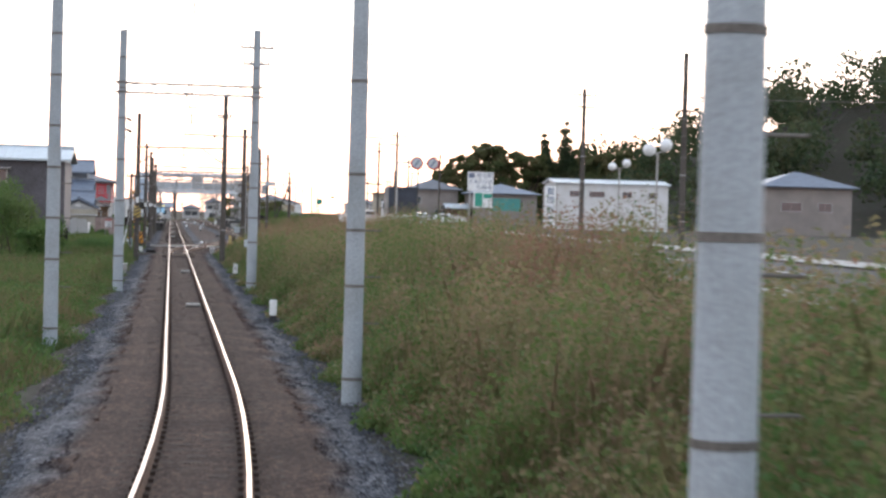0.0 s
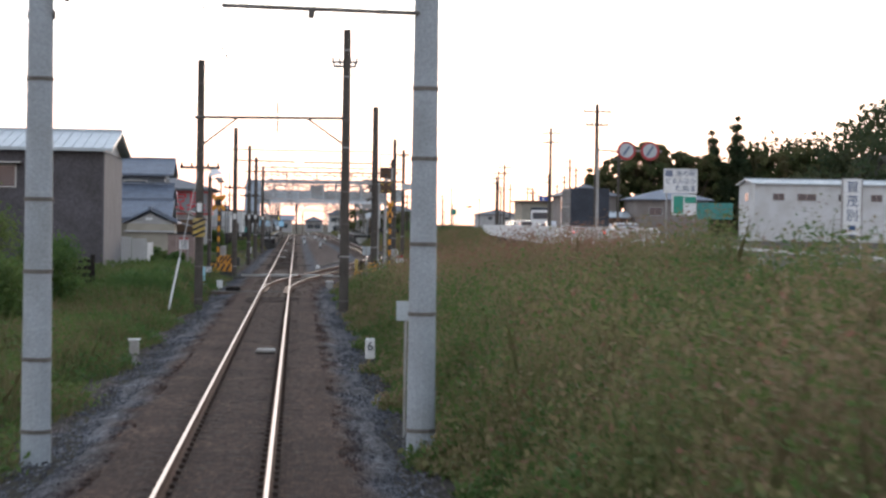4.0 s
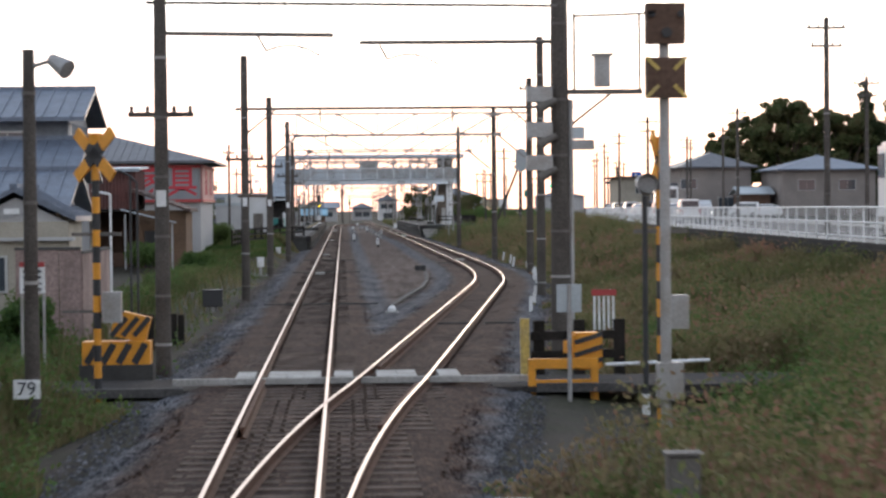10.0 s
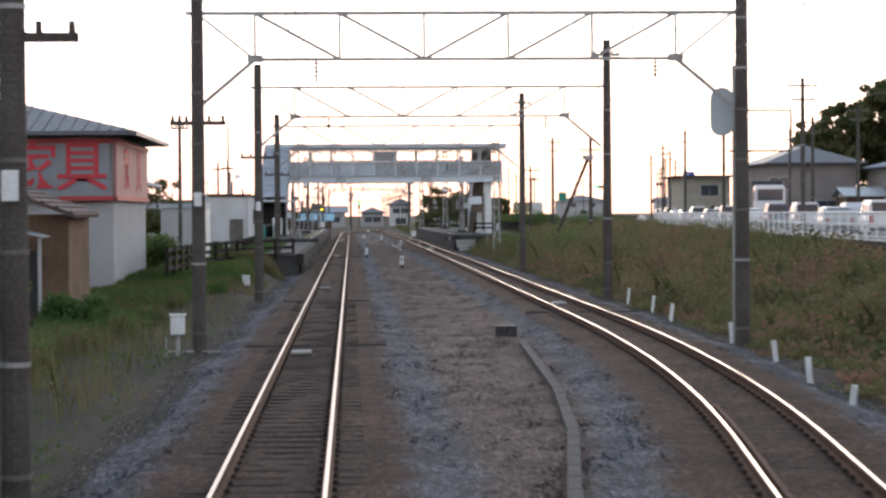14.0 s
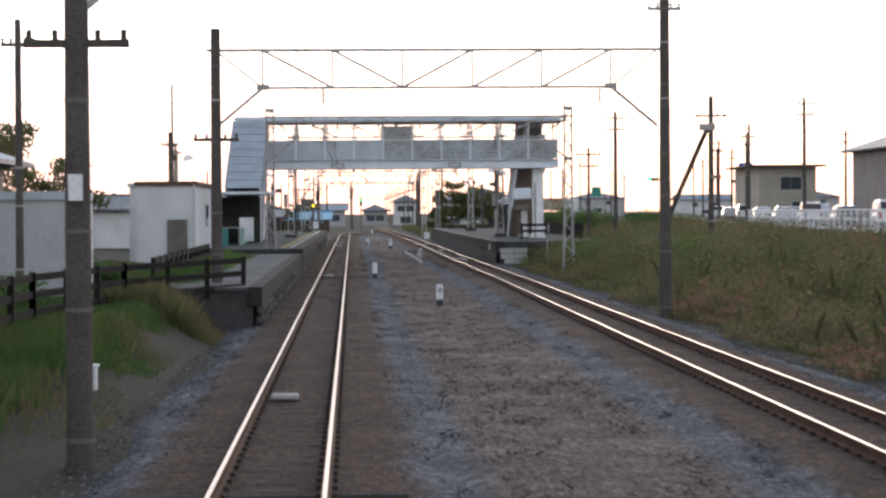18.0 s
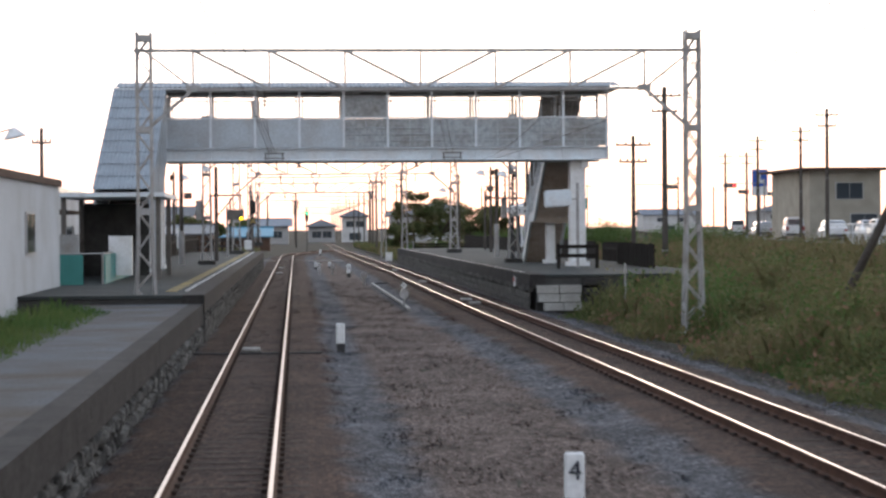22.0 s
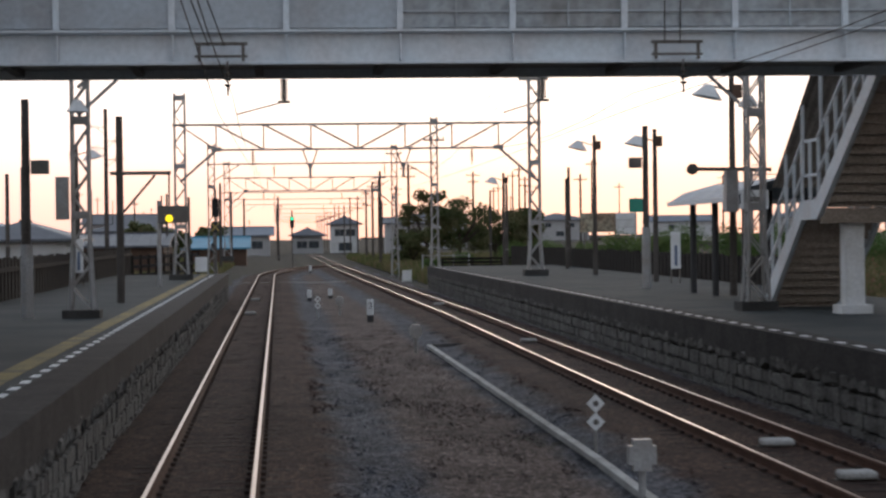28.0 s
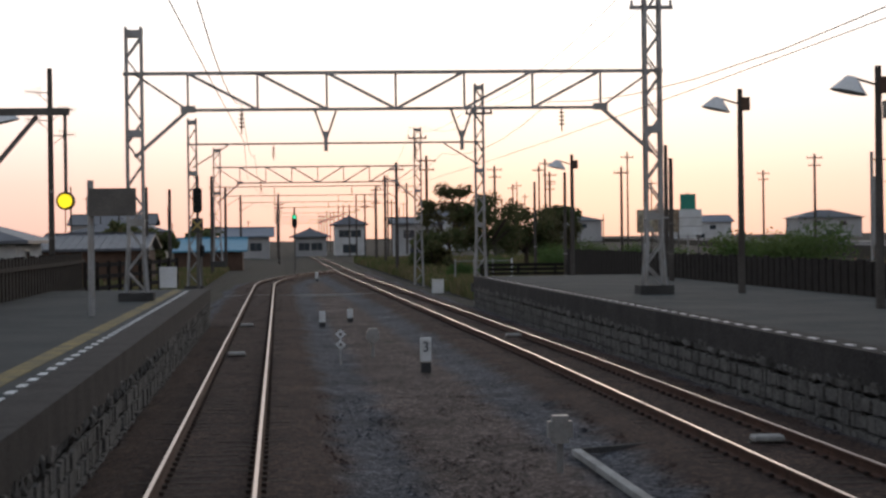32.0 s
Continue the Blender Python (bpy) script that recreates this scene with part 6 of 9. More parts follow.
def car(material, label, tall=False, facing=1):
    """A car that heads along +y; facing -1 turns it round, with its headlights lit."""
    g = thing("car", label=label, category="car", group="cars on the road")
    if tall:
        body = [(-1.7, 0.70, 0.68, 0.28, 0.8, 1.0), (-1.62, 0.73, 0.70, 0.25, 0.85, 1.05), (1.0, 0.73, 0.70, 0.25, 0.85, 1.02), (1.68, 0.68, 0.62, 0.3, 0.7, 0.86)]
        cabin = [(-1.68, 0.69, 0.60, 0.95, 1.2, 1.72), (0.35, 0.69, 0.60, 0.95, 1.2, 1.74), (1.0, 0.67, 0.56, 0.95, 1.1, 1.45), (1.35, 0.62, 0.5, 0.9, 0.98, 1.05)]
    else:
        body = [(-2.1, 0.78, 0.74, 0.3, 0.7, 0.92), (-1.9, 0.82, 0.78, 0.25, 0.75, 0.98), (1.0, 0.83, 0.78, 0.22, 0.75, 0.95), (2.05, 0.76, 0.68, 0.28, 0.6, 0.74)]
        cabin = [(-1.75, 0.74, 0.64, 0.9, 1.05, 1.2), (-1.2, 0.76, 0.6, 0.9, 1.1, 1.44), (0.25, 0.76, 0.6, 0.9, 1.1, 1.46), (1.15, 0.72, 0.6, 0.88, 0.94, 1.0)]
    part("body", lofted(body), material, g, smooth=False)
    part("cabin", lofted(cabin), material, g)
    yb, yf = (-1.7, 0.55) if tall else (-1.55, 0.72)
    t = BM()
    box(t, (0, yb - (0.02 if tall else 0.05), 1.38 if tall else 1.22), (1.15, 0.06, 0.45 if tall else 0.32), 0, 0 if tall else -38)
    part("rear_window", t, M_glass, g)
    t = BM()
    box(t, (0, yf + 0.2, 1.42 if tall else 1.24), (1.2, 0.05, 0.5), 0, 38 if tall else 58)
    part("windscreen", t, M_glass, g)
    for s in (-1, 1):
        t = BM()
        box(t, (s * (0.66 if tall else 0.69), -0.5, 1.35 if tall else 1.22), (0.05, 1.9, 0.36 if tall else 0.3), 0, 0, -s * 8)
        part("side_window", t, M_glass, g)
        t = BM()
        e = -1.72 if tall else -2.08
        box(t, (s * 0.62, e, 0.85 if tall else 0.75), (0.2, 0.08, 0.32 if tall else 0.16))
        part("tail_light", t, M_carred, g)
        t = BM()
        rod(t, (s * 0.55, 1.6 if tall else 1.95, 0.65 if tall else 0.6), (s * 0.55, 1.72 if tall else 2.08, 0.62 if tall else 0.58), 0.12, 0.1, 12)
        part("headlight", t, L_head if facing < 0 else M_white, g)
        for y in (-1.05, 1.05) if tall else (-1.3, 1.3):
            wheel(g, s * 0.68, y, 0.28 if tall else 0.31)
    quick("plate", g, M_white, ((0, -1.76 if tall else -2.13, 0.6), (0.33, 0.03, 0.16)))
    quick("bumper", g, M_cardark, ((0, -1.7 if tall else -2.08, 0.38), (1.4, 0.12, 0.18)))
    return g

M_truck = mat("dull_navy_truck_body", (0.035, 0.042, 0.058), 0.75, 0, 0.3, 1.2, 0.1, 12)

def truck(x, y, rz, label):
    g = thing("dump_truck", (x, y, 1.5), label, "truck", rz=rz)
    g.matrix_basis = g.matrix_basis @ Matrix.Diagonal((1.05, 1.1, 1.18, 1))
    t = BM()
    box(t, (0, 0.2, 2.15), (2.45, 6.2, 2.1))
    part("cargo_box", t, M_truck, g)
    quick("tailgate", g, M_truck, ((0, -2.95, 2.15), (2.45, 0.08, 2.1)))
    for k in range(6):
        quick("side_rib", g, M_steel, ((-1.27, -2.8 + k * 1.15, 2.15), (0.1, 0.14, 2.1)))
    for z in (1.15, 2.15, 3.15):
        quick("side_rail", g, M_steel, ((-1.26, 0.2, z), (0.08, 6.1, 0.12)))
    t = BM()
    box(t, (0, 4.3, 1.75), (2.4, 1.8, 2.3))
    bmesh.ops.bevel(t, geom=t.edges[:], offset=0.12, segments=2, affect="EDGES")
    part("cab", t, M_carwhite, g)
    quick("side_glass", g, M_glass, ((-1.21, 4.5, 2.2), (0.04, 0.9, 0.7)), ((1.21, 4.5, 2.2), (0.04, 0.9, 0.7)), ((0, 5.21, 2.2), (2.0, 0.04, 0.8)))
    quick("chassis", g, M_black, ((0, 1, 0.85), (1.0, 8, 0.3)), ((0, -2.9, 0.6), (2.3, 0.1, 0.12)))
    for s in (-1, 1):
        for yy in (-1.9, -0.7, 4.2):
            wheel(g, s * 1.05, yy, 0.48)
        quick("tail_light", g, L_red, ((s * 0.95, -2.98, 0.72), (0.3, 0.05, 0.12)))

truck(road_x(136) + 3.6, 136, -3, "large dark dump truck with ribbed grey sides")
truck(road_x(298) + 8.0, 298, 174, "oncoming loaded dump truck with a pale cab")
KINDS = [car(M_carwhite, "white small van waiting on the road", True), car(M_carwhite, "white estate car on the road"), car(M_carsilver, "silver saloon car on the road"), car(M_cardark, "dark saloon car on the road"), car(M_carwhite, "white oncoming car with lit headlights", False, -1), car(M_carsilver, "silver oncoming small van with lit headlights", True, -1), car(M_carblue, "dark blue small car on the road", True)]
spots = [(0, 216, 0), (2, 229, 0), (0, 240, 0), (6, 253, 0), (1, 268, 0), (0, 284, 0), (3, 300, 0), (0, 318, 0), (2, 336, 0), (1, 356, 0), (0, 378, 0), (2, 402, 0), (0, 430, 0), (2, 112, 0),
         (5, 248, 1), (4, 272, 1), (4, 330, 1), (5, 346, 1), (4, 366, 1), (4, 410, 1)]
used = set()
for k, y, far in spots:
    slope = math.degrees(math.atan((road_x(y + 4) - road_x(y - 4)) / 8))
    m = pose(road_x(y) + (8.0 if far else 3.7), y, 1.51, 0, 0, -slope + (180 if far else 0))
    if k in used:
        copy_thing(KINDS[k], m)
    else:
        KINDS[k].matrix_basis = m
        used.add(k)

# parked vehicles by the shops
for k, (dx, y) in enumerate(((17, 300), (19.5, 303), (16, 345), (19, 347), (22, 349), (25, 352), (15, 372), (18, 374), (21, 376))):
    copy_thing(KINDS[k % 4], pose(road_x(y) + dx, y, 1.42, 0, 0, 80 + 7 * (k % 3)))

# ---- buildings across the road ----
house("brown-roofed house with dull walls across the road", 44.3, 53, 330, 344, 1.2, 7.6, 1.9, "hip", M_walldull, M_tile_d, (("s", 45, 5.6, 2.0, 1.2), ("s", 50, 3.0, 2.4, 1.6)), 0.9)
house("low red-brown shed with a sloping roof", 50, 53.6, 321, 326, 1.2, 4.1, 0.8, "x", M_wallbrown, M_metalroof, (), 0.5)
house("flat-roofed brown shop beside the crossroads", 42.7, 48.6, 377.5, 391, 1.2, 7.1, 0, "flat", M_wallcream, M_wallbrown, (("s", 46.0, 5.4, 2.2, 1.3), ("s", 47.2, 2.6, 2.2, 1.8)), 0.9, name="shop")
house("grey two-storey house with a tiled roof", 54.5, 66, 318, 331, 1.2, 7.0, 1.8, "hip", M_walldull, M_tile, (("s", 57.5, 5.2, 2, 1.2), ("s", 62.5, 5.2, 2, 1.2)), 0.8)
house("long white single-storey works building", 49, 64, 209, 217, 1.2, 7.4, 0.5, "x", M_wallwhite, M_metalroof, (("s", 51.5, 6.1, 1.2, 0.7), ("s", 54.5, 6.1, 2.0, 0.7), ("s", 58.5, 6.1, 1.2, 0.7), ("s", 62, 6.1, 1.2, 0.7), ("w", 213, 6.1, 1.6, 0.8)), 0.3, name="works_building")
house("house with grey tiled roof at the foot of the wooded hill", 84, 97, 232, 244, 1.2, 8.2, 2.2, "hip", M_walldull, M_tile, (("s", 88, 5.4, 3, 1.2), ("s", 93, 5.4, 2, 1.2)), 0.9)
for x0, x1, y0, y1, z1, r, k, w, rf in ((10, 14.5, 600, 610, 4.6, 1.4, "hip", M_wallwhite, M_tile_d), (3.5, 8, 575, 586, 2.8, 1.2, "hip", M_wallpale, M_tile_d), (-6, 0, 560, 570, 2.9, 1.2, "x", M_wallpale, M_tile), (17, 23, 560, 568, 4.4, 0.8, "x", M_wallpale, M_tile_d), (26, 36, 640, 652, 6, 1.8, "hip", M_wallwhite, M_tile_d), (-22, -12, 520, 532, 3.6, 1.5, "hip", M_wallcream, M_tile_d), (-40, -28, 480, 494, 4.0, 1.6, "hip", M_wallpale, M_tile), (-30, -18, 600, 612, 5.0, 1.6, "x", M_wallwhite, M_tile_d), (70, 86, 820, 834, 6.2, 1.8, "hip", M_wallpale, M_tile_d), (100, 116, 800, 812, 5.4, 1.6, "x", M_wallwhite, M_tile), (128, 144, 780, 792, 6, 1.8, "hip", M_wallpale, M_tile_d), (42, 54, 860, 872, 6, 1.8, "hip", M_wallwhite, M_tile_d)):
    house("distant two-storey house with a tiled roof", x0, x1, y0, y1, -1.0 if x0 < 28 else 0.8, z1, r, k, w, rf, (("s", x0 + (x1 - x0) * 0.3, z1 - 1.3, 1.6, 1.1), ("s", x0 + (x1 - x0) * 0.7, z1 - 1.3, 1.6, 1.1), ("s", x0 + (x1 - x0) * 0.5, z1 - 3.6, 2.2, 1.3)), 0.7, "distant houses")

# ---- signs, poles and lamps along the road ----
g = thing("roadside_sign", label="tall white sign board with dark blue characters and green panel", category="sign")
sx, sy = 31.4, 160
for dx in (-1.1, 1.1):
    t = BM()
    rod(t, (sx + dx, sy + 0.08, 1.4), (sx + dx, sy + 0.08, 7.4), 0.07)
    part("post", t, M_steel, g)
b = quick("upper_board", g, M_white, ((sx, sy, 6.45), (2.7, 0.08, 1.95)))
lo = quick("lower_board", g, M_white, ((sx + 0.3, sy, 4.55), (2.0, 0.08, 1.65)), label="white board with a green map panel")
quick("green_panel", lo, M_green, ((sx - 0.15, sy - 0.05, 4.55), (0.8, 0.03, 1.4)))
quick("green_panel", lo, M_green, ((sx + 0.8, sy - 0.05, 4.95), (0.9, 0.03, 0.5)))
quick("symbol", b, M_carblue, ((sx - 0.95, sy - 0.05, 7.05), (0.6, 0.03, 0.5)))
M_poster = mat("faded_earthy_poster", (0.26, 0.17, 0.11), 0.7, 0, 0.6, 0.9, 0.0, 4, tint=(0.36, 0.33, 0.24))
M_navy = mat("navy_letters", (0.03, 0.07, 0.16), 0.6, 0, 0.1, 3)
words("道の駅", 0.55, M_navy, b, pose(sx + 0.4, sy - 0.05, 7.05, 90, 0, 0))
words("どまんなか", 0.5, M_navy, b, pose(sx, sy - 0.05, 6.42, 90, 0, 0))
words("たぬま", 0.6, M_navy, b, pose(sx + 0.4, sy - 0.05, 5.82, 90, 0, 0))
quick("teal_sign", g, M_teal, ((sx + 2.9, sy + 0.5, 4.1), (2.9, 0.08, 1.3)))

g = thing("roadside_sign", label="upright white board with dark brush characters by the road", category="sign")
b = quick("board", g, M_white, ((25.1, 85, 3.65), (0.78, 0.08, 2.7)))
for k, c in enumerate(("賀", "茂", "別")):
    words(c, 0.55, M_navy, b, pose(25.1, 84.95, 4.6 - k * 0.62, 90, 0, 0))
for k in range(2):
    quick("bar", b, M_navy, ((25.1, 84.95, 2.85 - k * 0.4), (0.3, 0.02, 0.2)))
for dx in (-0.44, 0.44):
    quick("post", g, M_steel, ((25.1 + dx, 85.05, 2.6), (0.08, 0.08, 4.8)))

def round_sign(x, y, z, px):
    g = thing("traffic_sign", label="two round red-edged traffic signs on an overhanging arm", category="traffic sign")
    t = BM()
    rod(t, (px, y, 1.3), (px, y, 7.0), 0.09, 0.07)
    part("post", t, M_steel, g)
    t = BM()
    bar(t, (px, y, z), (x + 1.9, y, z), 0.08)
    part("arm", t, M_steel, g)
    for k in (0, 1.25):
        t = BM()
        rod(t, (x + k, y - 0.05, z), (x + k, y - 0.09, z), 0.5, None, 28)
        d = part("disc", t, M_red, g)
        t = BM()
        rod(t, (x + k, y - 0.09, z), (x + k, y - 0.105, z), 0.37, None, 28)
        part("face", t, M_metalroof, d)
        t = BM()
        box(t, (x + k, y - 0.11, z), (0.12, 0.02, 0.6), 0, 0, 35)
        part("bar", t, M_carblue, d)

round_sign(18.1, 104, 6.75, 16.6)
for x, y, z1, r in ((16.6, 104.5, 9.2, 0.13), (23.5, 66, 10.5, 0.15), (39.4, 367, 10.2, 0.14), (43.5, 408, 9.6, 0.14), (34, 265, 9.5, 0.14), (32.2, 230, 10.5, 0.14), (17.3, 305.7, 9.0, 0.14), (15.0, 300.3, 6.6, 0.1), (25.6, 50, 11.5, 0.17), (road_x(150) + 2, 150, 10, 0.13), (road_x(185) + 11, 185, 10, 0.13), (road_x(220) + 2, 222, 9.5, 0.13), (road_x(262) + 2, 262, 9.8, 0.13), (road_x(300) + 2, 300, 10, 0.14), (road_x(340) + 2, 340, 10, 0.14), (road_x(380) + 2, 380, 10, 0.14), (road_x(262) + 13, 268, 10.5, 0.14), (road_x(305) + 13, 310, 10.5, 0.14), (road_x(350) + 13, 356, 10, 0.14), (road_x(420) + 2, 420, 10, 0.14), (road_x(470) + 2, 470, 10, 0.14), (road_x(520) + 2, 520, 10, 0.14), (12.5, 440, 9, 0.14), (22, 480, 9.5, 0.14), (30, 500, 9.5, 0.14), (16, 520, 9, 0.14), (38, 560, 10, 0.14)):
    wood_pole(x, y, z1, "tall utility pole with cross arms beside the road", r, 0.8 if y > 60 else -0.5, None, ((z1 - 0.4, 0.75), (z1 - 1.1, 0.6)) if y > 60 else ((z1 - 3, 0.6),), "roadside utility poles")
g = wood_pole(16.9, 259.5, 7.9, "dark utility pole propped by a slanting stay pole", 0.14, 0.3, None, ((7.0, 0.7),), "roadside utility poles")
t = BM()
rod(t, (16.8, 259.5, 6.6), (14.6, 262.5, 0.6), 0.11)
part("stay_pole", t, M_pole_d, g)
quick("box", g, M_steel, ((16.7, 259.3, 6.5), (0.7, 0.3, 0.3)))

def globe_lamp(x, y, z, d):
    g = thing("street_lamp", label="street lamp post with two white globes", category="street lamp", group="globe street lamps")
    t = BM()
    rod(t, (x, y, 1.2), (x, y, z), 0.06, 0.05)
    bar(t, (x - d, y, z - 0.1), (x + d, y, z + 0.1), 0.05)
    part("post", t, M_steel, g)
    for s in (-1, 1):
        t = BM()
        bmesh.ops.create_uvsphere(t, u_segments=16, v_segments=12, radius=0.3, matrix=Matrix.Translation((x + s * d, y, z + s * 0.12 + 0.25)))
        part("globe", t, M_white, g, smooth=True)

globe_lamp(30.5, 88, 6.4, 0.5), globe_lamp(21.4, 38, 5.9, 0.38)

def traffic_light(x, y, z, col, s):
    g = thing("traffic_light", label="horizontal traffic light on an arm over the road", category="traffic light", group="traffic lights")
    t = BM()
    rod(t, (x, y, 1.2), (x, y, z + 0.6), 0.09)
    bar(t, (x, y, z + 0.2), (x + s * 3.2, y, z + 0.2), 0.07)
    part("post", t, M_steel, g)
    t = BM()
    box(t, (x + s * 3.2, y - 0.1, z), (1.25, 0.2, 0.42))
    bmesh.ops.bevel(t, geom=t.edges[:], offset=0.06, segments=2, affect="EDGES")
    part("housing", t, M_steel, g)
    for k, m in ((-0.4, L_green if col == "g" else M_black), (0, M_black), (0.4, L_red if col == "r" else M_black)):
        t = BM()
        rod(t, (x + s * 3.2 + k, y - 0.2, z), (x + s * 3.2 + k, y - 0.24, z), 0.15, None, 14)
        part("lens", t, m, g)

for x, y, z, c, s in ((30.8, 393, 6.1, "g", 1), (43.7, 401.5, 6.35, "r", -1), (road_x(430) + 1.5, 430, 6.2, "r", 1), (road_x(445) + 12, 445, 6.2, "g", -1)):
    traffic_light(x, y, z, c, s)
g = thing("road_sign", label="tall blue road information sign on two posts", category="sign")
quick("board", g, M_carwhite, ((46.5, 415.7, 6.9), (1.6, 0.1, 2.6)))
quick("blue_panel", g, mat("bright_blue_sign", (0.03, 0.10, 0.45), 0.6), ((46.5, 415.64, 7.3), (1.45, 0.05, 1.6)))
quick("white_mark", g, M_white, ((46.4, 415.6, 7.4), (0.3, 0.03, 1.0)), ((46.6, 415.6, 7.0), (0.6, 0.03, 0.3)))
t = BM()
rod(t, (46.5, 415.85, 1.2), (46.5, 415.85, 8.0), 0.13)
part("post", t, M_steel, g)
g = thing("direction_sign", label="green road direction board on a post", category="sign")
quick("board", g, M_green, ((37.0, 475.7, 5.5), (1.4, 0.08, 1.4)))
t = BM()
rod(t, (37.0, 475.85, 0.6), (37.0, 475.85, 6.3), 0.08)
part("post", t, M_steel, g)
g = thing("billboard", label="low wide advertising billboard with an earthy picture and white panel", category="billboard")
by, bl, bm_, br, zt, zb = 434.8, 25.30, 28.25, 29.82, 4.35, 2.59
quick("board", g, M_poster, (((bl + bm_) / 2, by, (zt + zb) / 2 + 0.1), (bm_ - bl - 0.06, 0.2, zt - zb - 0.2)), label="board with a faded earthy picture")
wp = quick("white_panel", g, M_white, (((bm_ + br) / 2, by, (zt + zb) / 2), (br - bm_, 0.2, zt - zb)))
for k in range(1, 3):
    quick("seam", wp, M_steel, (((bm_ + br) / 2, by - 0.11, zb + (zt - zb) * k / 3), (br - bm_, 0.02, 0.04)))
t = BM()
for x in (bl + 0.4, bm_, br - 0.2):
    rod(t, (x, by + 0.2, -0.4), (x, by + 0.2, zt - 0.1), 0.07)
part("post", t, M_steel_d, g)

# ---- plants ----
def leaf_mat(name, a, b, c, rough=0.7):
    """Leaf colour changes from piece to piece and in broad patches."""
    m = bpy.data.materials.new(name)
    m.use_nodes = True
    n, l = m.node_tree.nodes, m.node_tree.links
    bs = n["Principled BSDF"]
    bs.inputs["Roughness"].default_value = rough
    bs.inputs["Specular IOR Level"].default_value = 0.2
    geo, no, ra, mx, ad = n.new("ShaderNodeNewGeometry"), n.new("ShaderNodeTexNoise"), n.new("ShaderNodeValToRGB"), n.new("ShaderNodeMath"), n.new("ShaderNodeMath")
    no.inputs["Scale"].default_value = 0.22
    no.inputs["Detail"].default_value = 3.0
    l.new(geo.outputs["Position"], no.inputs["Vector"])
    mx.operation, ad.operation = "MULTIPLY_ADD", "MULTIPLY_ADD"
    mx.inputs[1].default_value, mx.inputs[2].default_value = 2.4, -0.85
    l.new(no.outputs["Fac"], mx.inputs[0])
    ad.inputs[1].default_value = 0.45
    l.new(geo.outputs["Random Per Island"], ad.inputs[0])
    l.new(mx.outputs[0], ad.inputs[2])
    l.new(ad.outputs[0], ra.inputs["Fac"])
    e = ra.color_ramp.elements
    e[0].position, e[0].color = 0.1, (*a, 1)
    e[1].position, e[1].color = 0.95, (*c, 1)
    e.new(0.5).color = (*b, 1)
    l.new(ra.outputs["Color"], bs.inputs["Base Color"])
    tr, mi, out = n.new("ShaderNodeBsdfTranslucent"), n.new("ShaderNodeMixShader"), n["Material Output"]
    mi.inputs[0].default_value = 0.42
    l.new(ra.outputs["Color"], tr.inputs["Color"])
    l.new(bs.outputs[0], mi.inputs[1]), l.new(tr.outputs[0], mi.inputs[2]), l.new(mi.outputs[0], out.inputs[0])
    return m

M_weed = leaf_mat("tall_weeds", (0.12, 0.15, 0.056), (0.175, 0.172, 0.075), (0.25, 0.185, 0.11))
M_weed2 = leaf_mat("reddish_weeds", (0.19, 0.135, 0.072), (0.235, 0.138, 0.09), (0.26, 0.14, 0.10))
M_grass = leaf_mat("rough_grass", (0.082, 0.113, 0.04), (0.138, 0.136, 0.058), (0.205, 0.16, 0.088))
M_plume = leaf_mat("seed_heads", (0.17, 0.10, 0.065), (0.23, 0.14, 0.095), (0.27, 0.19, 0.13))
M_leaf = leaf_mat("tree_leaves", (0.065, 0.095, 0.035), (0.105, 0.12, 0.05), (0.15, 0.13, 0.065))
M_leaf_d = leaf_mat("dark_conifer", (0.032, 0.052, 0.026), (0.05, 0.07, 0.032), (0.075, 0.08, 0.04))
M_bush = leaf_mat("hedge_leaves", (0.055, 0.11, 0.035), (0.085, 0.14, 0.04), (0.115, 0.15, 0.05))
M_bark = mat("bark", (0.09, 0.07, 0.055), 0.9, 0, 0.3, 4, 0.4, 20)
rng = np.random.default_rng(7)

def raw_mesh(verts, k, material):
    """Polygons of k corners each from a flat array of corners."""
    n = len(verts) // k
    me = bpy.data.meshes.new("mesh")
    me.vertices.add(len(verts)), me.loops.add(len(verts)), me.polygons.add(n)
    me.vertices.foreach_set("co", verts.astype(np.float32).ravel())
    me.loops.foreach_set("vertex_index", np.arange(len(verts), dtype=np.int32))
    me.polygons.foreach_set("loop_start", np.arange(0, n * k, k, dtype=np.int32))
    me.update(calc_edges=True)
    me.materials.append(material)
    return me

def blades(x, y, z, hgt, width, lean):
    """Bent grass blades as five-cornered leaves: base, middle and tip."""
    n = len(x)
    a = rng.uniform(0, 2 * np.pi, n)
    dx, dy = np.cos(a), np.sin(a)
    ln = rng.uniform(0.1, 1.0, n) * lean * hgt
    b = rng.uniform(0, 2 * np.pi, n)
    lx, ly = np.cos(b) * ln, np.sin(b) * ln
    w = width * rng.uniform(0.6, 1.4, n)
    P = np.empty((n, 5, 3))
    P[:, 0] = np.stack([x - dx * w * 0.5, y - dy * w * 0.5, z], 1)
    P[:, 1] = np.stack([x + dx * w * 0.5, y + dy * w * 0.5, z], 1)
    P[:, 2] = np.stack([x + dx * w * 0.45 + lx * 0.45, y + dy * w * 0.45 + ly * 0.45, z + hgt * 0.62], 1)
    P[:, 3] = np.stack([x + lx, y + ly, z + hgt * (1 - 0.25 * lean)], 1)
    P[:, 4] = np.stack([x - dx * w * 0.45 + lx * 0.45, y - dy * w * 0.45 + ly * 0.45, z + hgt * 0.62], 1)
    return P.reshape(-1, 3)

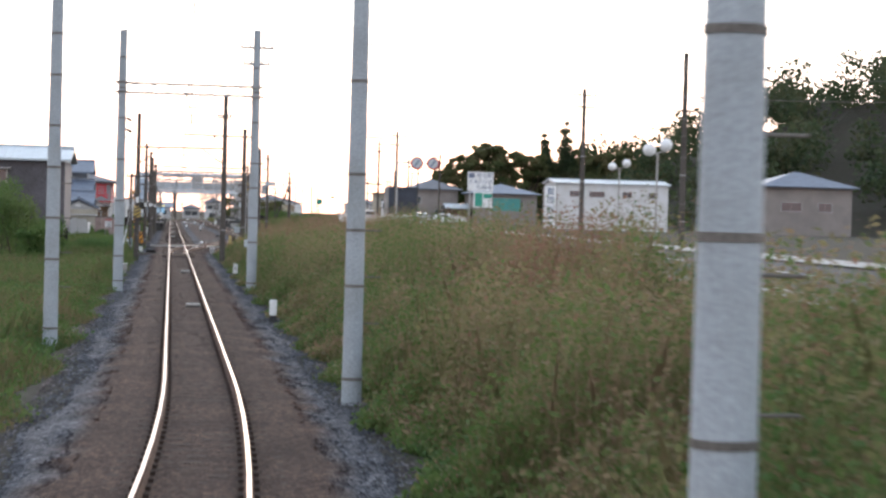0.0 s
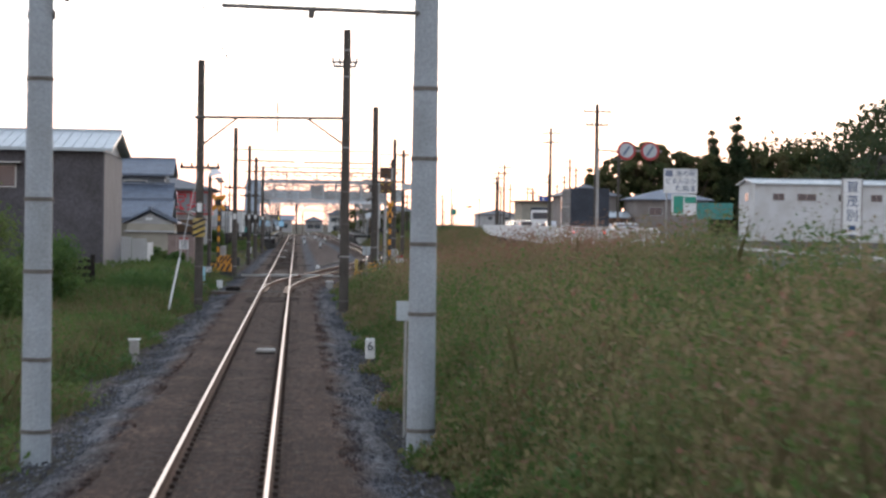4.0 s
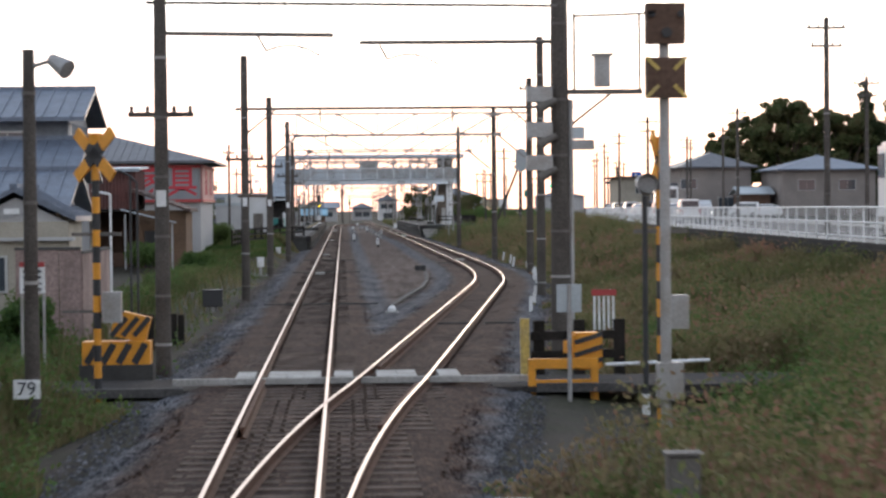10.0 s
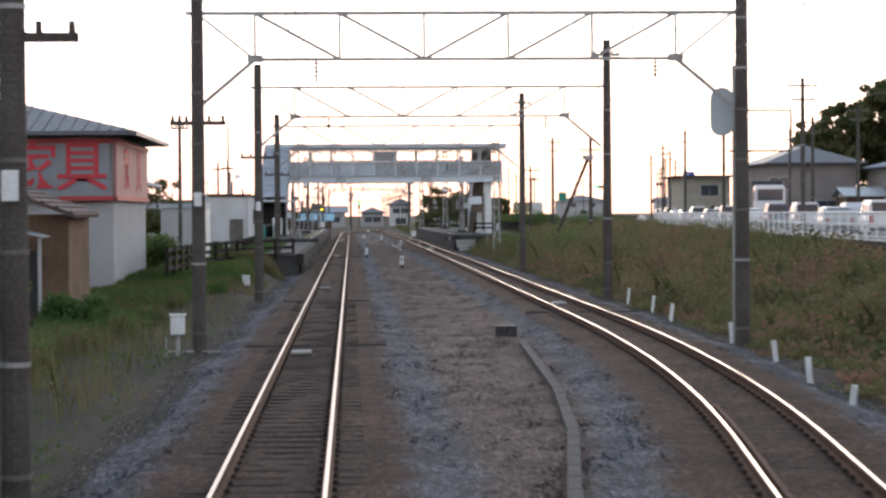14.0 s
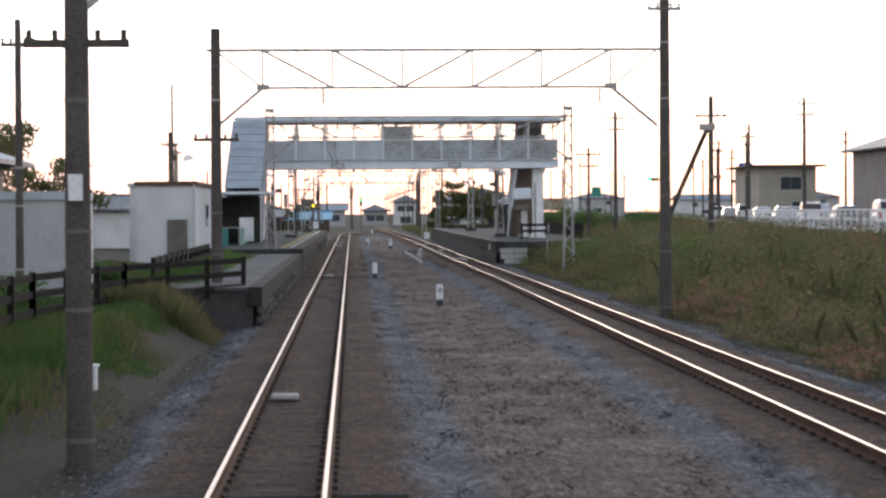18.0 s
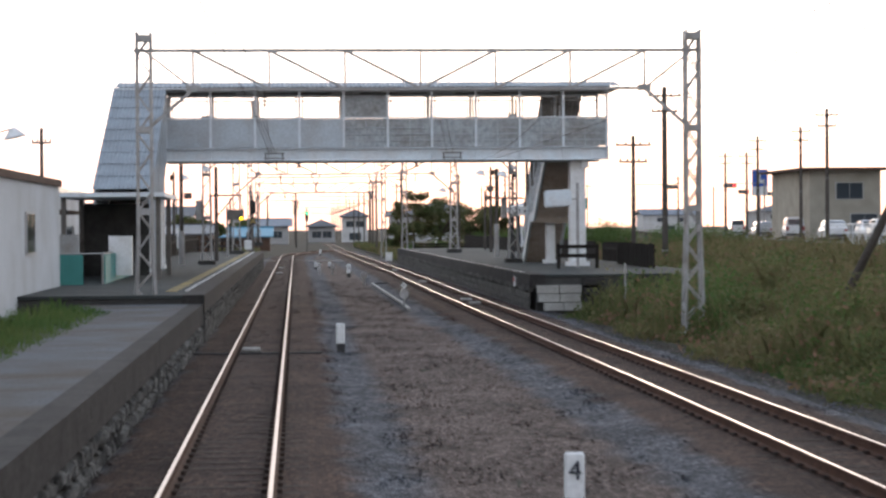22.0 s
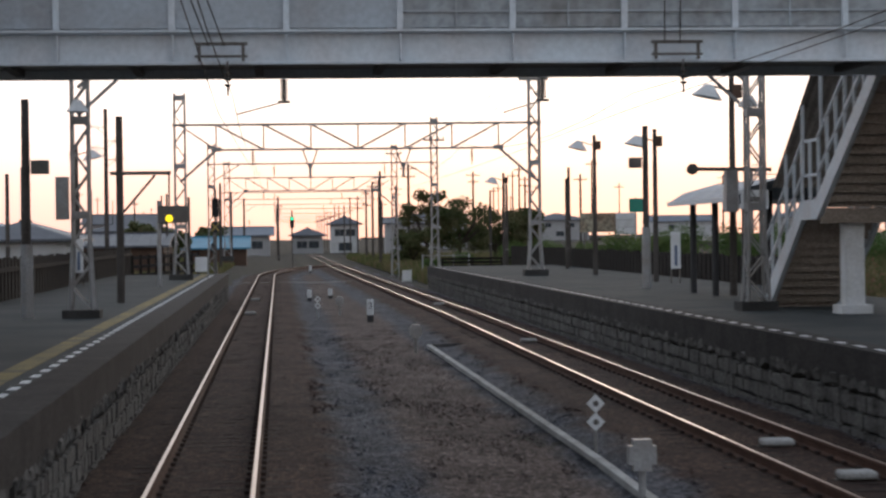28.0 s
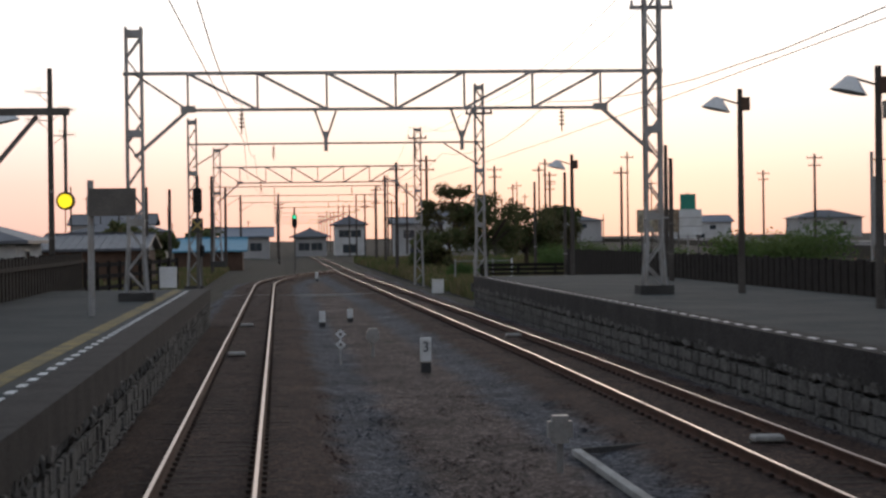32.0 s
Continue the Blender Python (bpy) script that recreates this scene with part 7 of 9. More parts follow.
def leaves(c, size):
    """Small leaf quads at the points c, turned at random."""
    n = len(c)
    u = rng.normal(size=(n, 3))
    u /= np.linalg.norm(u, axis=1)[:, None]
    v = np.cross(u, rng.normal(size=(n, 3)))
    v /= np.linalg.norm(v, axis=1)[:, None]
    s = (size * rng.uniform(0.6, 1.5, n))[:, None]
    return np.stack([c - u * s, c + v * s * 0.55, c + u * s, c - v * s * 0.55], 1).reshape(-1, 3)

def heights(xs, ys):
    return np.array([ground_z(a, b) for a, b in zip(xs, ys)])

def patch(y):
    return 0.5 + 0.5 * np.sin(y * 0.19 + 1.3) * np.sin(y * 0.071 + 0.4)

def lumps(x, y, seed):
    """Smooth uneven field between 0 and 1, made of waves of several lengths."""
    rg = np.random.default_rng(seed)
    f = np.zeros(len(x))
    for wave, amp in ((9.0, 1.0), (5.0, 0.9), (2.6, 0.8), (1.3, 0.6)):
        for k in range(3):
            a, p = rg.uniform(0, 3.14), rg.uniform(0, 6.28)
            f += amp * np.sin((x * math.cos(a) + y * math.sin(a) * 0.8) * 6.28 / wave + p)
    return 1 / (1 + np.exp(-0.9 * f))

def weeds_right():
    """Bushy tall weeds on the strip between the line and the road: thin stems carrying small leaves in uneven clumps."""
    n = 130000
    y = -52 + rng.random(n) * 172
    r = np.array([road_x(v) for v in y])
    c = np.array([main_x(v) for v in y])
    lo = np.where(y > 92, 5.6 + np.maximum(0, y - 104) * 0.07, c + 2.75 + 0.25 * np.sin(y * 0.8) + 0.2 * np.sin(y * 2.3))
    x = lo + rng.random(n) ** 1.5 * (r - 0.6 - lo)
    edge = np.clip((x - lo) / 1.5, 0.12, 1)
    H = np.where(y < 70, 2.5, np.interp(y, [70, 92, 120], [2.15, 1.4, 0.85]))
    H = H * (0.62 + 0.5 * lumps(x, y, 5)) * edge
    z = heights(x, y) - 0.05
    h = H * (0.45 + 0.6 * rng.random(n) ** 0.8)
    keep = ~((y > 101.5) & (y < 107.5) & (x < 9))
    x, y, z, h = x[keep], y[keep], z[keep], h[keep]
    n = len(x)
    rust = lumps(x * 0.8, y * 0.8, 11) * 0.5 + 0.62 * np.exp(-((y - 70) / 21) ** 2) * np.clip((x - 3.6) / 1.5, 0, 1) + 0.5 * np.exp(-((y + 14) / 7) ** 2) * (x > 6.0) + 0.12 * rng.random(n)
    red = rust > 0.74
    for sel, m, lab in ((~red, M_weed, "dense green and olive weeds taller than a fence"), (red, M_weed2, "reddish-brown autumn weeds among the green")):
        tagged(new("tall_weeds", raw_mesh(blades(x[sel], y[sel], z[sel], h[sel], 0.014, 0.3), 5, m)), lab, "weeds", kind="stuff")
    # leaves along the stems, rusty towards the tops
    near = x - np.interp(y, [-60, 120], [2, 6]) < 7
    k = np.concatenate([np.repeat(np.nonzero(near)[0], 7), np.repeat(np.nonzero(~near)[0], 3)])
    f = rng.random(len(k)) ** 0.7
    P = np.stack([x[k], y[k], z[k] + h[k] * (0.12 + 0.92 * f)], 1) + rng.normal(size=(len(k), 3)) * np.array([0.1, 0.1, 0.05])
    tone = rust[k] + 0.36 * f - 0.31 + 0.12 * rng.normal(size=len(k))
    for lo_t, hi_t, m, lab in ((-9, 0.34, M_bush, "small fresh green leaves low in the weeds"), (0.34, 0.72, M_weed, "olive leaves of the bushy weeds"), (0.72, 9, M_weed2, "rusty leaves and seed heads of the bushy weeds")):
        sel = (tone > lo_t) & (tone <= hi_t)
        tagged(new("weed_leaves", raw_mesh(leaves(P[sel], 0.04), 4, m)), lab, "weeds", kind="stuff")
    k = rng.choice(n, 26000, replace=False)
    c = np.repeat(np.stack([x[k], y[k], z[k] + h[k] * 0.98], 1), 5, 0)
    c += rng.normal(size=c.shape) * np.array([0.05, 0.05, 0.1])
    tagged(new("seed_heads", raw_mesh(leaves(c, 0.02), 4, M_plume)), "reddish-brown seed heads above the weeds", "weeds", kind="stuff")

weeds_right()

def grass_right():
    n = 190000
    y = 108 + rng.random(n) ** 1.15 * 262
    r = np.array([road_x(v) for v in y])
    lo = np.array([loop_x(v) for v in y]) + 2.75 + 0.35 * np.sin(y * 0.6) + 0.25 * np.sin(y * 2.1)
    lo = np.where(y > 286, 15.6, lo)
    x = lo + rng.random(n) ** 1.1 * (np.minimum(r - 0.5, lo + 16) - lo)
    H = (0.35 + 0.75 * lumps(x, y, 21)) * np.clip((x - lo) / 1.4, 0.2, 1)
    H = H * np.interp(y, [150, 215, 250], [1.0, 1.6, 1.8])
    z = heights(x, y) - 0.04
    h = H * rng.uniform(0.5, 1.15, n)
    tagged(new("rough_grass", raw_mesh(blades(x, y, z, h, 0.022, 0.5), 5, M_grass)), "rough olive grass on the bank between loop and road", "grass", kind="stuff")
    k = np.repeat(rng.choice(n, 85000, replace=False), 3)
    P = np.stack([x[k], y[k], z[k] + h[k] * rng.uniform(0.4, 1.0, len(k))], 1) + rng.normal(size=(len(k), 3)) * np.array([0.12, 0.12, 0.05])
    rust = lumps(x[k] * 0.6, y[k] * 0.6, 23) + 0.3 * rng.random(len(k)) > 0.97
    for sel, m, lab in ((~rust, M_grass, "olive leafy weeds on the bank"), (rust, M_weed2, "reddish-brown weeds on the bank")):
        tagged(new("bank_weeds", raw_mesh(leaves(P[sel], 0.06), 4, m)), lab, "weeds", kind="stuff")

grass_right()

def weeds_left():
    n = 230000
    y = -52 + rng.random(n) ** 1.1 * 312
    c = np.array([main_x(v) for v in y])
    hi = c - 2.75 + 0.3 * np.sin(y * 0.7)
    hi = np.where(y > 225, -4.6, hi)
    x = hi - rng.random(n) ** 1.2 * np.where(y < 90, 9.0, 4.6)
    H = np.where(y < 66, 0.95, np.where(y < 101, 1.3, np.where(y < 190, 0.75, 0.4))) * (0.6 + 0.6 * patch(y * 1.3 + x)) * np.clip((hi - x) / 1.1, 0.25, 1)
    keep = ~((y > 102) & (y < 108)) & ~((y > 110) & (y < 262) & (x > np.interp(y, [110, 130, 165, 200], [-4.8, -5.6, -5.8, -4.6]) + 0.4 * np.sin(y)) & (rng.random(n) < np.where(y < 196, 0.95, 0.55)))
    keep &= ~((y > 217) & (y < 223) & (x < -6))
    z = heights(x, y) - 0.05
    f = lambda a: a[keep]
    tagged(new("trackside_weeds", raw_mesh(blades(f(x), f(y), f(z), f(H * rng.uniform(0.5, 1.15, n)), 0.024, 0.45), 5, M_grass)), "knee-high green and yellow weeds along the track", "weeds", kind="stuff")
    k = rng.choice(np.nonzero(keep & (y < 190))[0], 34000, replace=False)
    c = np.repeat(np.stack([x[k], y[k], z[k] + H[k] * rng.uniform(0.3, 1.0, 34000)], 1), 4, 0) + rng.normal(size=(136000, 3)) * np.array([0.1, 0.1, 0.1])
    tagged(new("trackside_weeds", raw_mesh(leaves(c, 0.04), 4, M_bush)), "leafy weeds along the track", "weeds", kind="stuff")

weeds_left()

def weeds_lush():
    """Waist-high fresh weeds between the sheds and the turnout."""
    n = 15000
    y = 70 + rng.random(n) * 31
    x = np.where(y > 91, -4.3, -3.1) - rng.random(n) ** 0.9 * 5.0
    H = (0.6 + 0.9 * lumps(x, y, 31)) * np.clip((-2.9 - x) / 0.9, 0.2, 1)
    z = heights(x, y) - 0.05
    tagged(new("lush_weeds", raw_mesh(blades(x, y, z, H, 0.02, 0.35), 5, M_bush)), "fresh green stems of waist-high weeds", "weeds", kind="stuff")
    k = np.repeat(np.arange(n), 7)
    P = np.stack([x[k], y[k], z[k] + H[k] * rng.uniform(0.15, 1.02, len(k))], 1) + rng.normal(size=(len(k), 3)) * np.array([0.11, 0.11, 0.04])
    tagged(new("lush_weeds", raw_mesh(leaves(P, 0.05), 4, M_bush)), "fresh green leaves of waist-high weeds", "weeds", kind="stuff")

weeds_lush()

def crown_points(n, blobs):
    out = []
    w = np.array([b[3] ** 2 for b in blobs])
    for (cx, cy, cz, r, sq), k in zip(blobs, np.maximum(1, n * w / w.sum()).astype(int)):
        d = rng.normal(size=(k, 3))
        d /= np.linalg.norm(d, axis=1)[:, None]
        rad = r * (0.25 + 0.95 * rng.random(k) ** 0.75)[:, None]
        out.append(np.array([cx, cy, cz]) + d * rad * np.array([1, 1, sq]))
    return np.concatenate(out)

def tree(x, y, z0, hgt, r, label, material=None, n=5000, leaf=0.2, conifer=False, group=""):
    g = thing("tree", label=label, category="tree", group=group)
    t = BM()
    rod(t, (x, y, z0 - 0.2), (x + 0.1, y, z0 + hgt * (0.9 if conifer else 0.5)), r * 0.09, r * 0.03, 8)
    part("trunk", t, M_bark, g)
    blobs = []
    if conifer:
        for k in range(12):
            f = k / 11
            rr = r * (1 - f) ** 0.8 * (0.75 + 0.4 * random.random()) + 0.15
            blobs.append((x + random.uniform(-0.3, 0.3) * rr, y + random.uniform(-0.3, 0.3) * rr, z0 + hgt * (0.15 + 0.83 * f), rr, 0.7))
    else:
        for k in range(6):
            a, e = random.uniform(0, 6.28), random.uniform(0.3, 1.0)
            tip = (x + math.cos(a) * r * 0.6, y + math.sin(a) * r * 0.6, z0 + hgt * random.uniform(0.5, 0.85))
            t = BM()
            rod(t, (x, y, z0 + hgt * 0.32), tip, r * 0.035, r * 0.012, 6)
            part("limb", t, M_bark, g)
        for k in range(64 if n > 9000 else 26):
            a, q = random.uniform(0, 6.28), random.random() ** 0.5
            zz = random.uniform(0.35, 0.88)
            rr = r * (0.10 + 0.13 * random.random() if n > 9000 else 0.16 + 0.2 * random.random())
            sp = (1 - abs(zz - 0.55) * 1.1)
            blobs.append((x + math.cos(a) * q * r * sp, y + math.sin(a) * q * r * sp, z0 + hgt * zz, rr, 0.75))
    part("crown", raw_mesh(leaves(crown_points(n, blobs), leaf), 4, material or M_leaf), None, g)
    return g

# trees across the road
for x, y, h, r, c in ((53.5, 347, 12, 4.0, 0), (57, 351, 14, 4.6, 0), (61.5, 348, 16, 5.0, 0), (66, 352, 15, 4.7, 0), (69.5, 347, 14, 4.3, 0), (73, 351, 18, 3.2, 1), (77, 349, 20.5, 3.3, 1), (80, 352, 15.5, 4.7, 0), (84.5, 348, 14.5, 4.7, 0), (89, 351, 16, 4.7, 0), (93.5, 348, 14, 4.7, 0)):
    tree(x, y, 1.0, h * 1.12, r, "dark broad tree in the group behind the shops" if not c else "tall narrow conifer behind the shops", M_leaf_d if c else M_leaf, 13000, 0.25, bool(c), "trees behind the shops")
# trees past the station
for x, y, h, r in ((12.9, 425, 7.6, 2.3), (15.8, 428, 6.6, 2.9), (19.4, 434, 5.6, 2.8), (11.4, 420, 3.6, 1.6), (22.6, 437, 5.6, 1.9)):
    tree(x, y, -0.4, h, r, "round leafy tree beside the line past the station", M_leaf, 7500, 0.105, False, "trees past the station")
for x, y, h, r in ((-8.6, 430, 4.6, 2.2), (-5.2, 460, 4.4, 2.0), (-11, 445, 5, 2.4)):
    tree(x, y, -0.4, h, r, "dark leafy tree beside the line past the station", M_leaf, 4000, 0.2, False, "trees past the station")
for x, y, h, r in ((-13.6, 258, 7.9, 2.3), (-11.6, 255, 6.6, 1.9), (-16.5, 262, 8.4, 2.8)):
    tree(x, y, -0.4, h, r, "dark tree rising behind the old house", M_leaf, 5200, 0.09, False, "trees behind the station")

def shrub(x, y, z, r, hgt, label, n=7500, leaf=0.06, material=None):
    g = thing("shrub", label=label, category="shrub", group="shrubs")
    t = BM()
    for k in range(5):
        a = k * 1.256
        rod(t, (x, y, z), (x + math.cos(a) * r * 0.5, y + math.sin(a) * r * 0.5, z + hgt * 0.7), 0.03, 0.01, 5)
    part("stem", t, M_bark, g)
    b = [(x + random.uniform(-0.6, 0.6) * r, y + random.uniform(-0.6, 0.6) * r, z + hgt * random.uniform(0.25, 0.8), r * random.uniform(0.25, 0.5), 0.8) for _ in range(16)]
    part("foliage", raw_mesh(leaves(crown_points(n, b), leaf), 4, material or M_bush), None, g)

for x, y, r, h in ((-8.6, 56, 2.0, 4.6), (-9.8, 62, 2.4, 5.4), (-7.6, 66, 1.5, 3.0), (-11, 50, 2.2, 5.2), (-8.4, 72, 1.6, 2.6), (-7.0, 50, 1.3, 2.4), (-8.6, 80, 1.5, 1.6), (-6.8, 101.5, 0.8, 1.6), (-8.3, 106.5, 1.2, 3.2), (-7.2, 109.5, 1.0, 2.2), (-6.1, 116, 0.7, 1.6), (-7.0, 125, 1.3, 1.5), (-7.2, 206, 1.2, 2.7), (-6.9, 213, 1.3, 2.3), (-8.8, 213, 1.4, 2.6), (-6.3, 226, 1.0, 2.2), (-7.5, 224, 1.2, 2.8), (-9, 178, 1.3, 1.8), (-6.5, 175, 1.0, 1.2)):
    shrub(x, y, -0.55, r, h, "dense green shrub growing beside the houses")
for x, y, r, h in ((18.5, 410, 2.2, 2.3), (22, 415, 2.4, 2.5), (14.5, 404, 1.5, 1.6), (26, 418, 2.2, 2.4), (15.8, 344, 1.8, 2.6), (18.2, 352, 2.3, 3.0), (21, 349, 2.2, 2.7), (23.6, 356, 2.4, 3.0), (26.6, 352, 2.3, 2.8), (29.5, 360, 2.5, 3.0), (20, 366, 2.4, 3.2), (16.4, 362, 1.8, 2.8), (33, 364, 2.4, 2.8), (11.5, 398, 1.2, 1.3), (32, 250, 1.2, 2.0)):
    shrub(x, y, 0.3 if y < 350 else -0.2, r, h, "dense green bush on the bank")

def field_far():
    """Green growth beside the line past the platforms."""
    n = 60000
    y = 366 + rng.random(n) * 190
    s = rng.random(n) < 0.6
    x = np.where(s, 10.2 + rng.random(n) ** 1.2 * 22, -4.0 - rng.random(n) ** 1.2 * 14)
    z = np.full(n, -0.4)
    h = np.where(s, 1.0, 0.7) * (0.5 + 0.7 * patch(y + x)) * rng.uniform(0.5, 1.1, n)
    tagged(new("rough_grass", raw_mesh(blades(x, y, z, h, 0.09, 0.4), 5, M_grass)), "green rough growth beyond the platforms", "grass", kind="stuff")

field_far()

def hill():
    g = thing("wooded_hill", label="low hill covered with dark broad-leaved woodland", category="hill", kind="structure")
    rows = []
    for i in range(17):
        u = i / 16
        row = []
        for j in range(13):
            v = j / 12
            x, y = 79 + 200 * u, 256 + 230 * v
            e = max(0, math.sin(min(1, u * 2.6) * math.pi / 2)) * math.sin(math.pi * min(1, max(0, v)))
            row.append((x, y, 0.8 + 29 * e * (0.9 + 0.2 * math.sin(x * 0.13 + y * 0.07))))
        rows.append(row)
    part("slope", strip_mesh(rows, M_soil), None, g)
    b = []
    for k in range(300):
        u, v = random.random(), random.uniform(0.04, 0.9)
        e = math.sin(min(1, u * 2.6) * math.pi / 2) * math.sin(math.pi * v)
        b.append((79 + 200 * u, 256 + 230 * v, 0.8 + 29 * e + random.uniform(2.0, 8.5), random.uniform(2.4, 5.4), 0.95))
    tagged(part("woodland", raw_mesh(leaves(crown_points(100000, b), 0.5), 4, M_leaf_d), None, g), kind="stuff")

hill()

def grass_slab():
    n = 26000
    y = 226 + rng.random(n) * 36
    x = -3.3 - rng.random(n) ** 0.8 * 3.4
    z = np.where(x > -4.6, 0.79, heights(x, y) - 0.02)
    h = np.where(x > -4.4, 0.25, 0.42) * rng.uniform(0.4, 1.2, n) * np.clip((-3.2 - x) / 0.8, 0.2, 1)
    tagged(new("rough_grass", raw_mesh(blades(x, y, z, h, 0.02, 0.5), 5, M_bush)), "fresh green grass on the disused platform end", "grass", kind="stuff")

grass_slab()

def green_bank():
    """Fresh green grass on the low bank before the platform."""
    n = 60000
    y = 190 + rng.random(n) * 32
    x = np.interp(y, [190, 204], [-4.6, -3.1]) - rng.random(n) ** 0.9 * 4.2
    x -= 0.35 * np.sin(y * 0.6) + 0.2 * np.sin(y * 1.7)
    z = heights(x, y) - 0.03
    h = 0.4 * rng.uniform(0.4, 1.2, n) * np.clip((-3.0 - x) / 0.9, 0.2, 1)
    tagged(new("green_grass", raw_mesh(blades(x, y, z, h, 0.022, 0.5), 5, M_bush)), "fresh green grass on the bank before the platform", "grass", kind="stuff")

green_bank()

def weeds_platform_end():
    n = 36000
    y = 244 + rng.random(n) * 42
    lo = np.array([loop_x(v) for v in y]) + np.interp(y, [244, 262, 286], [3.0, 3.3, 3.9])
    x = lo + rng.random(n) * 6.5
    z = heights(x, y) - 0.05
    h = 2.0 * (0.45 + 0.65 * lumps(x, y, 41)) * rng.uniform(0.5, 1.05, n) * np.clip((x - lo) / 1.0, 0.2, 1) * np.clip((y - 240) / 14, 0.3, 1)
    tagged(new("tall_weeds", raw_mesh(blades(x, y, z, h, 0.02, 0.4), 5, M_weed)), "tall green weeds against the platform end", "weeds", kind="stuff")
    k = np.repeat(np.arange(n), 4)
    c = np.stack([x[k], y[k], z[k] + h[k] * rng.uniform(0.15, 1.03, len(k))], 1) + rng.normal(size=(len(k), 3)) * np.array([0.12, 0.12, 0.05])
    low = lumps(c[:, 0], c[:, 1], 43) + 0.3 * rng.random(len(k)) < 0.62
    for sel, m in ((low, M_bush), (~low, M_grass)):
        tagged(new("weed_leaves", raw_mesh(leaves(c[sel], 0.055), 4, m)), "leafy green weeds against the platform end", "weeds", kind="stuff")

weeds_platform_end()

def weeds_slab_end():
    n = 9000
    y = 216.5 + rng.random(n) * 4.0
    x = -2.3 - rng.random(n) * 3.2
    z = heights(x, y) - 0.05
    h = 0.8 * rng.uniform(0.3, 1.1, n) * np.clip((-2.1 - x) / 0.9, 0.25, 1)
    tagged(new("rough_grass", raw_mesh(blades(x, y, z, h, 0.022, 0.5), 5, M_grass)), "rough grass against the end of the platform", "grass", kind="stuff")

weeds_slab_end()


# ---- station: fences, lamps, shelters, signals ----
def rail_fence(points, hgt, label, name="wooden_fence", rails=3, step=1.5, z0=0.0, material=None, group="dark fences"):
    g = thing(name, label=label, category="fence", group=group)
    for (xa, ya), (xb, yb) in zip(points, points[1:]):
        d = math.hypot(xb - xa, yb - ya)
        n = max(1, int(d / step))
        for i in range(n + 1):
            x, y = xa + (xb - xa) * i / n, ya + (yb - ya) * i / n
            quick("post", g, material or M_fencewood, ((x, y, z0 + hgt / 2), (0.12, 0.12, hgt)))
        for k in range(rails):
            t = BM()
            z = z0 + hgt * (0.9 - 0.33 * k)
            bar(t, (xa, ya, z), (xb, yb, z), 0.05, 0.14)
            part("rail", t, material or M_fencewood, g)
    return g

rail_fence(((-1.95, 220.4), (-4.3, 214), (-5.3, 207), (-5.7, 194)), 1.0, "dark rail fence of old sleepers at the platform end", z0=0.68, step=1.9)
rail_fence(((-4.4, 222), (-4.5, 236), (-4.6, 246)), 0.95, "dark rail fence beside the disused platform end", z0=0.7, step=2.0)

def board_fence(x, y0, y1, z0, hgt, label, w=0.16, axis="y"):
    g = thing("board_fence", label=label, category="fence", group="dark fences")
    n = int((y1 - y0) / 0.32)
    bm = BM()
    box(bm, (0, 0, hgt / 2), (0.06, 0.29, hgt))
    me = mesh_of(bm, M_fencewood)
    for i in range(n):
        ob = part("board", me, None, g)
        ob.location = (x + 0.02 * (i % 2), y0 + 0.32 * i, z0 + random.uniform(-0.04, 0.04))
    t = BM()
    for z in (0.3, hgt - 0.25):
        bar(t, (x + 0.06, y0, z0 + z), (x + 0.06, y1, z0 + z), 0.06, 0.1)
    part("rail", t, M_fencewood, g)

board_fence(-5.35, 300, 347, 0.95, 1.45, "long dark board fence at the back of the platform")
board_fence(13.75, 303, 372, 1.0, 1.15, "long dark board fence at the back of the far platform")
board_fence(13.6, 285.5, 300, 0.6, 1.55, "dark board fence by the stair foot")
rail_fence(((10.3, 286.4), (11.7, 286.4)), 1.0, "dark rail fence closing the platform end", rails=2, z0=1.17, step=0.7)
rail_fence(((-5.3, 347.5), (-3.0, 361)), 1.15, "dark rail fence at the far platform end", z0=0.95, step=1.4)
rail_fence(((10.0, 372.5), (15.0, 372.5)), 0.6, "low dark rail at the platform end", z0=0.93, step=1.6)

def teal_fence():
    g = thing("mesh_fence", label="teal sheet and grey tube fence beside the stair", category="fence")
    for k in range(5):
        t = BM()
        rod(t, (-4.7, 271.2 + k * 2.4, 0.6), (-4.7, 271.2 + k * 2.4, 2.15), 0.035)
        part("post", t, M_steel, g)
    t = BM()
    for z in (1.15, 2.1):
        rod(t, (-4.7, 271.2, z), (-4.7, 280.8, z), 0.025), rod(t, (-4.7, 271.2, z), (-8.5, 270.2, z), 0.025)
    part("rail", t, M_steel, g)
    quick("panel", g, M_teal, ((-4.65, 276.0, 1.6), (0.04, 9.6, 0.95)))
    quick("panel", g, M_teal, ((-6.4, 270.6, 1.6), (2.4, 0.05, 0.95)))

teal_fence()

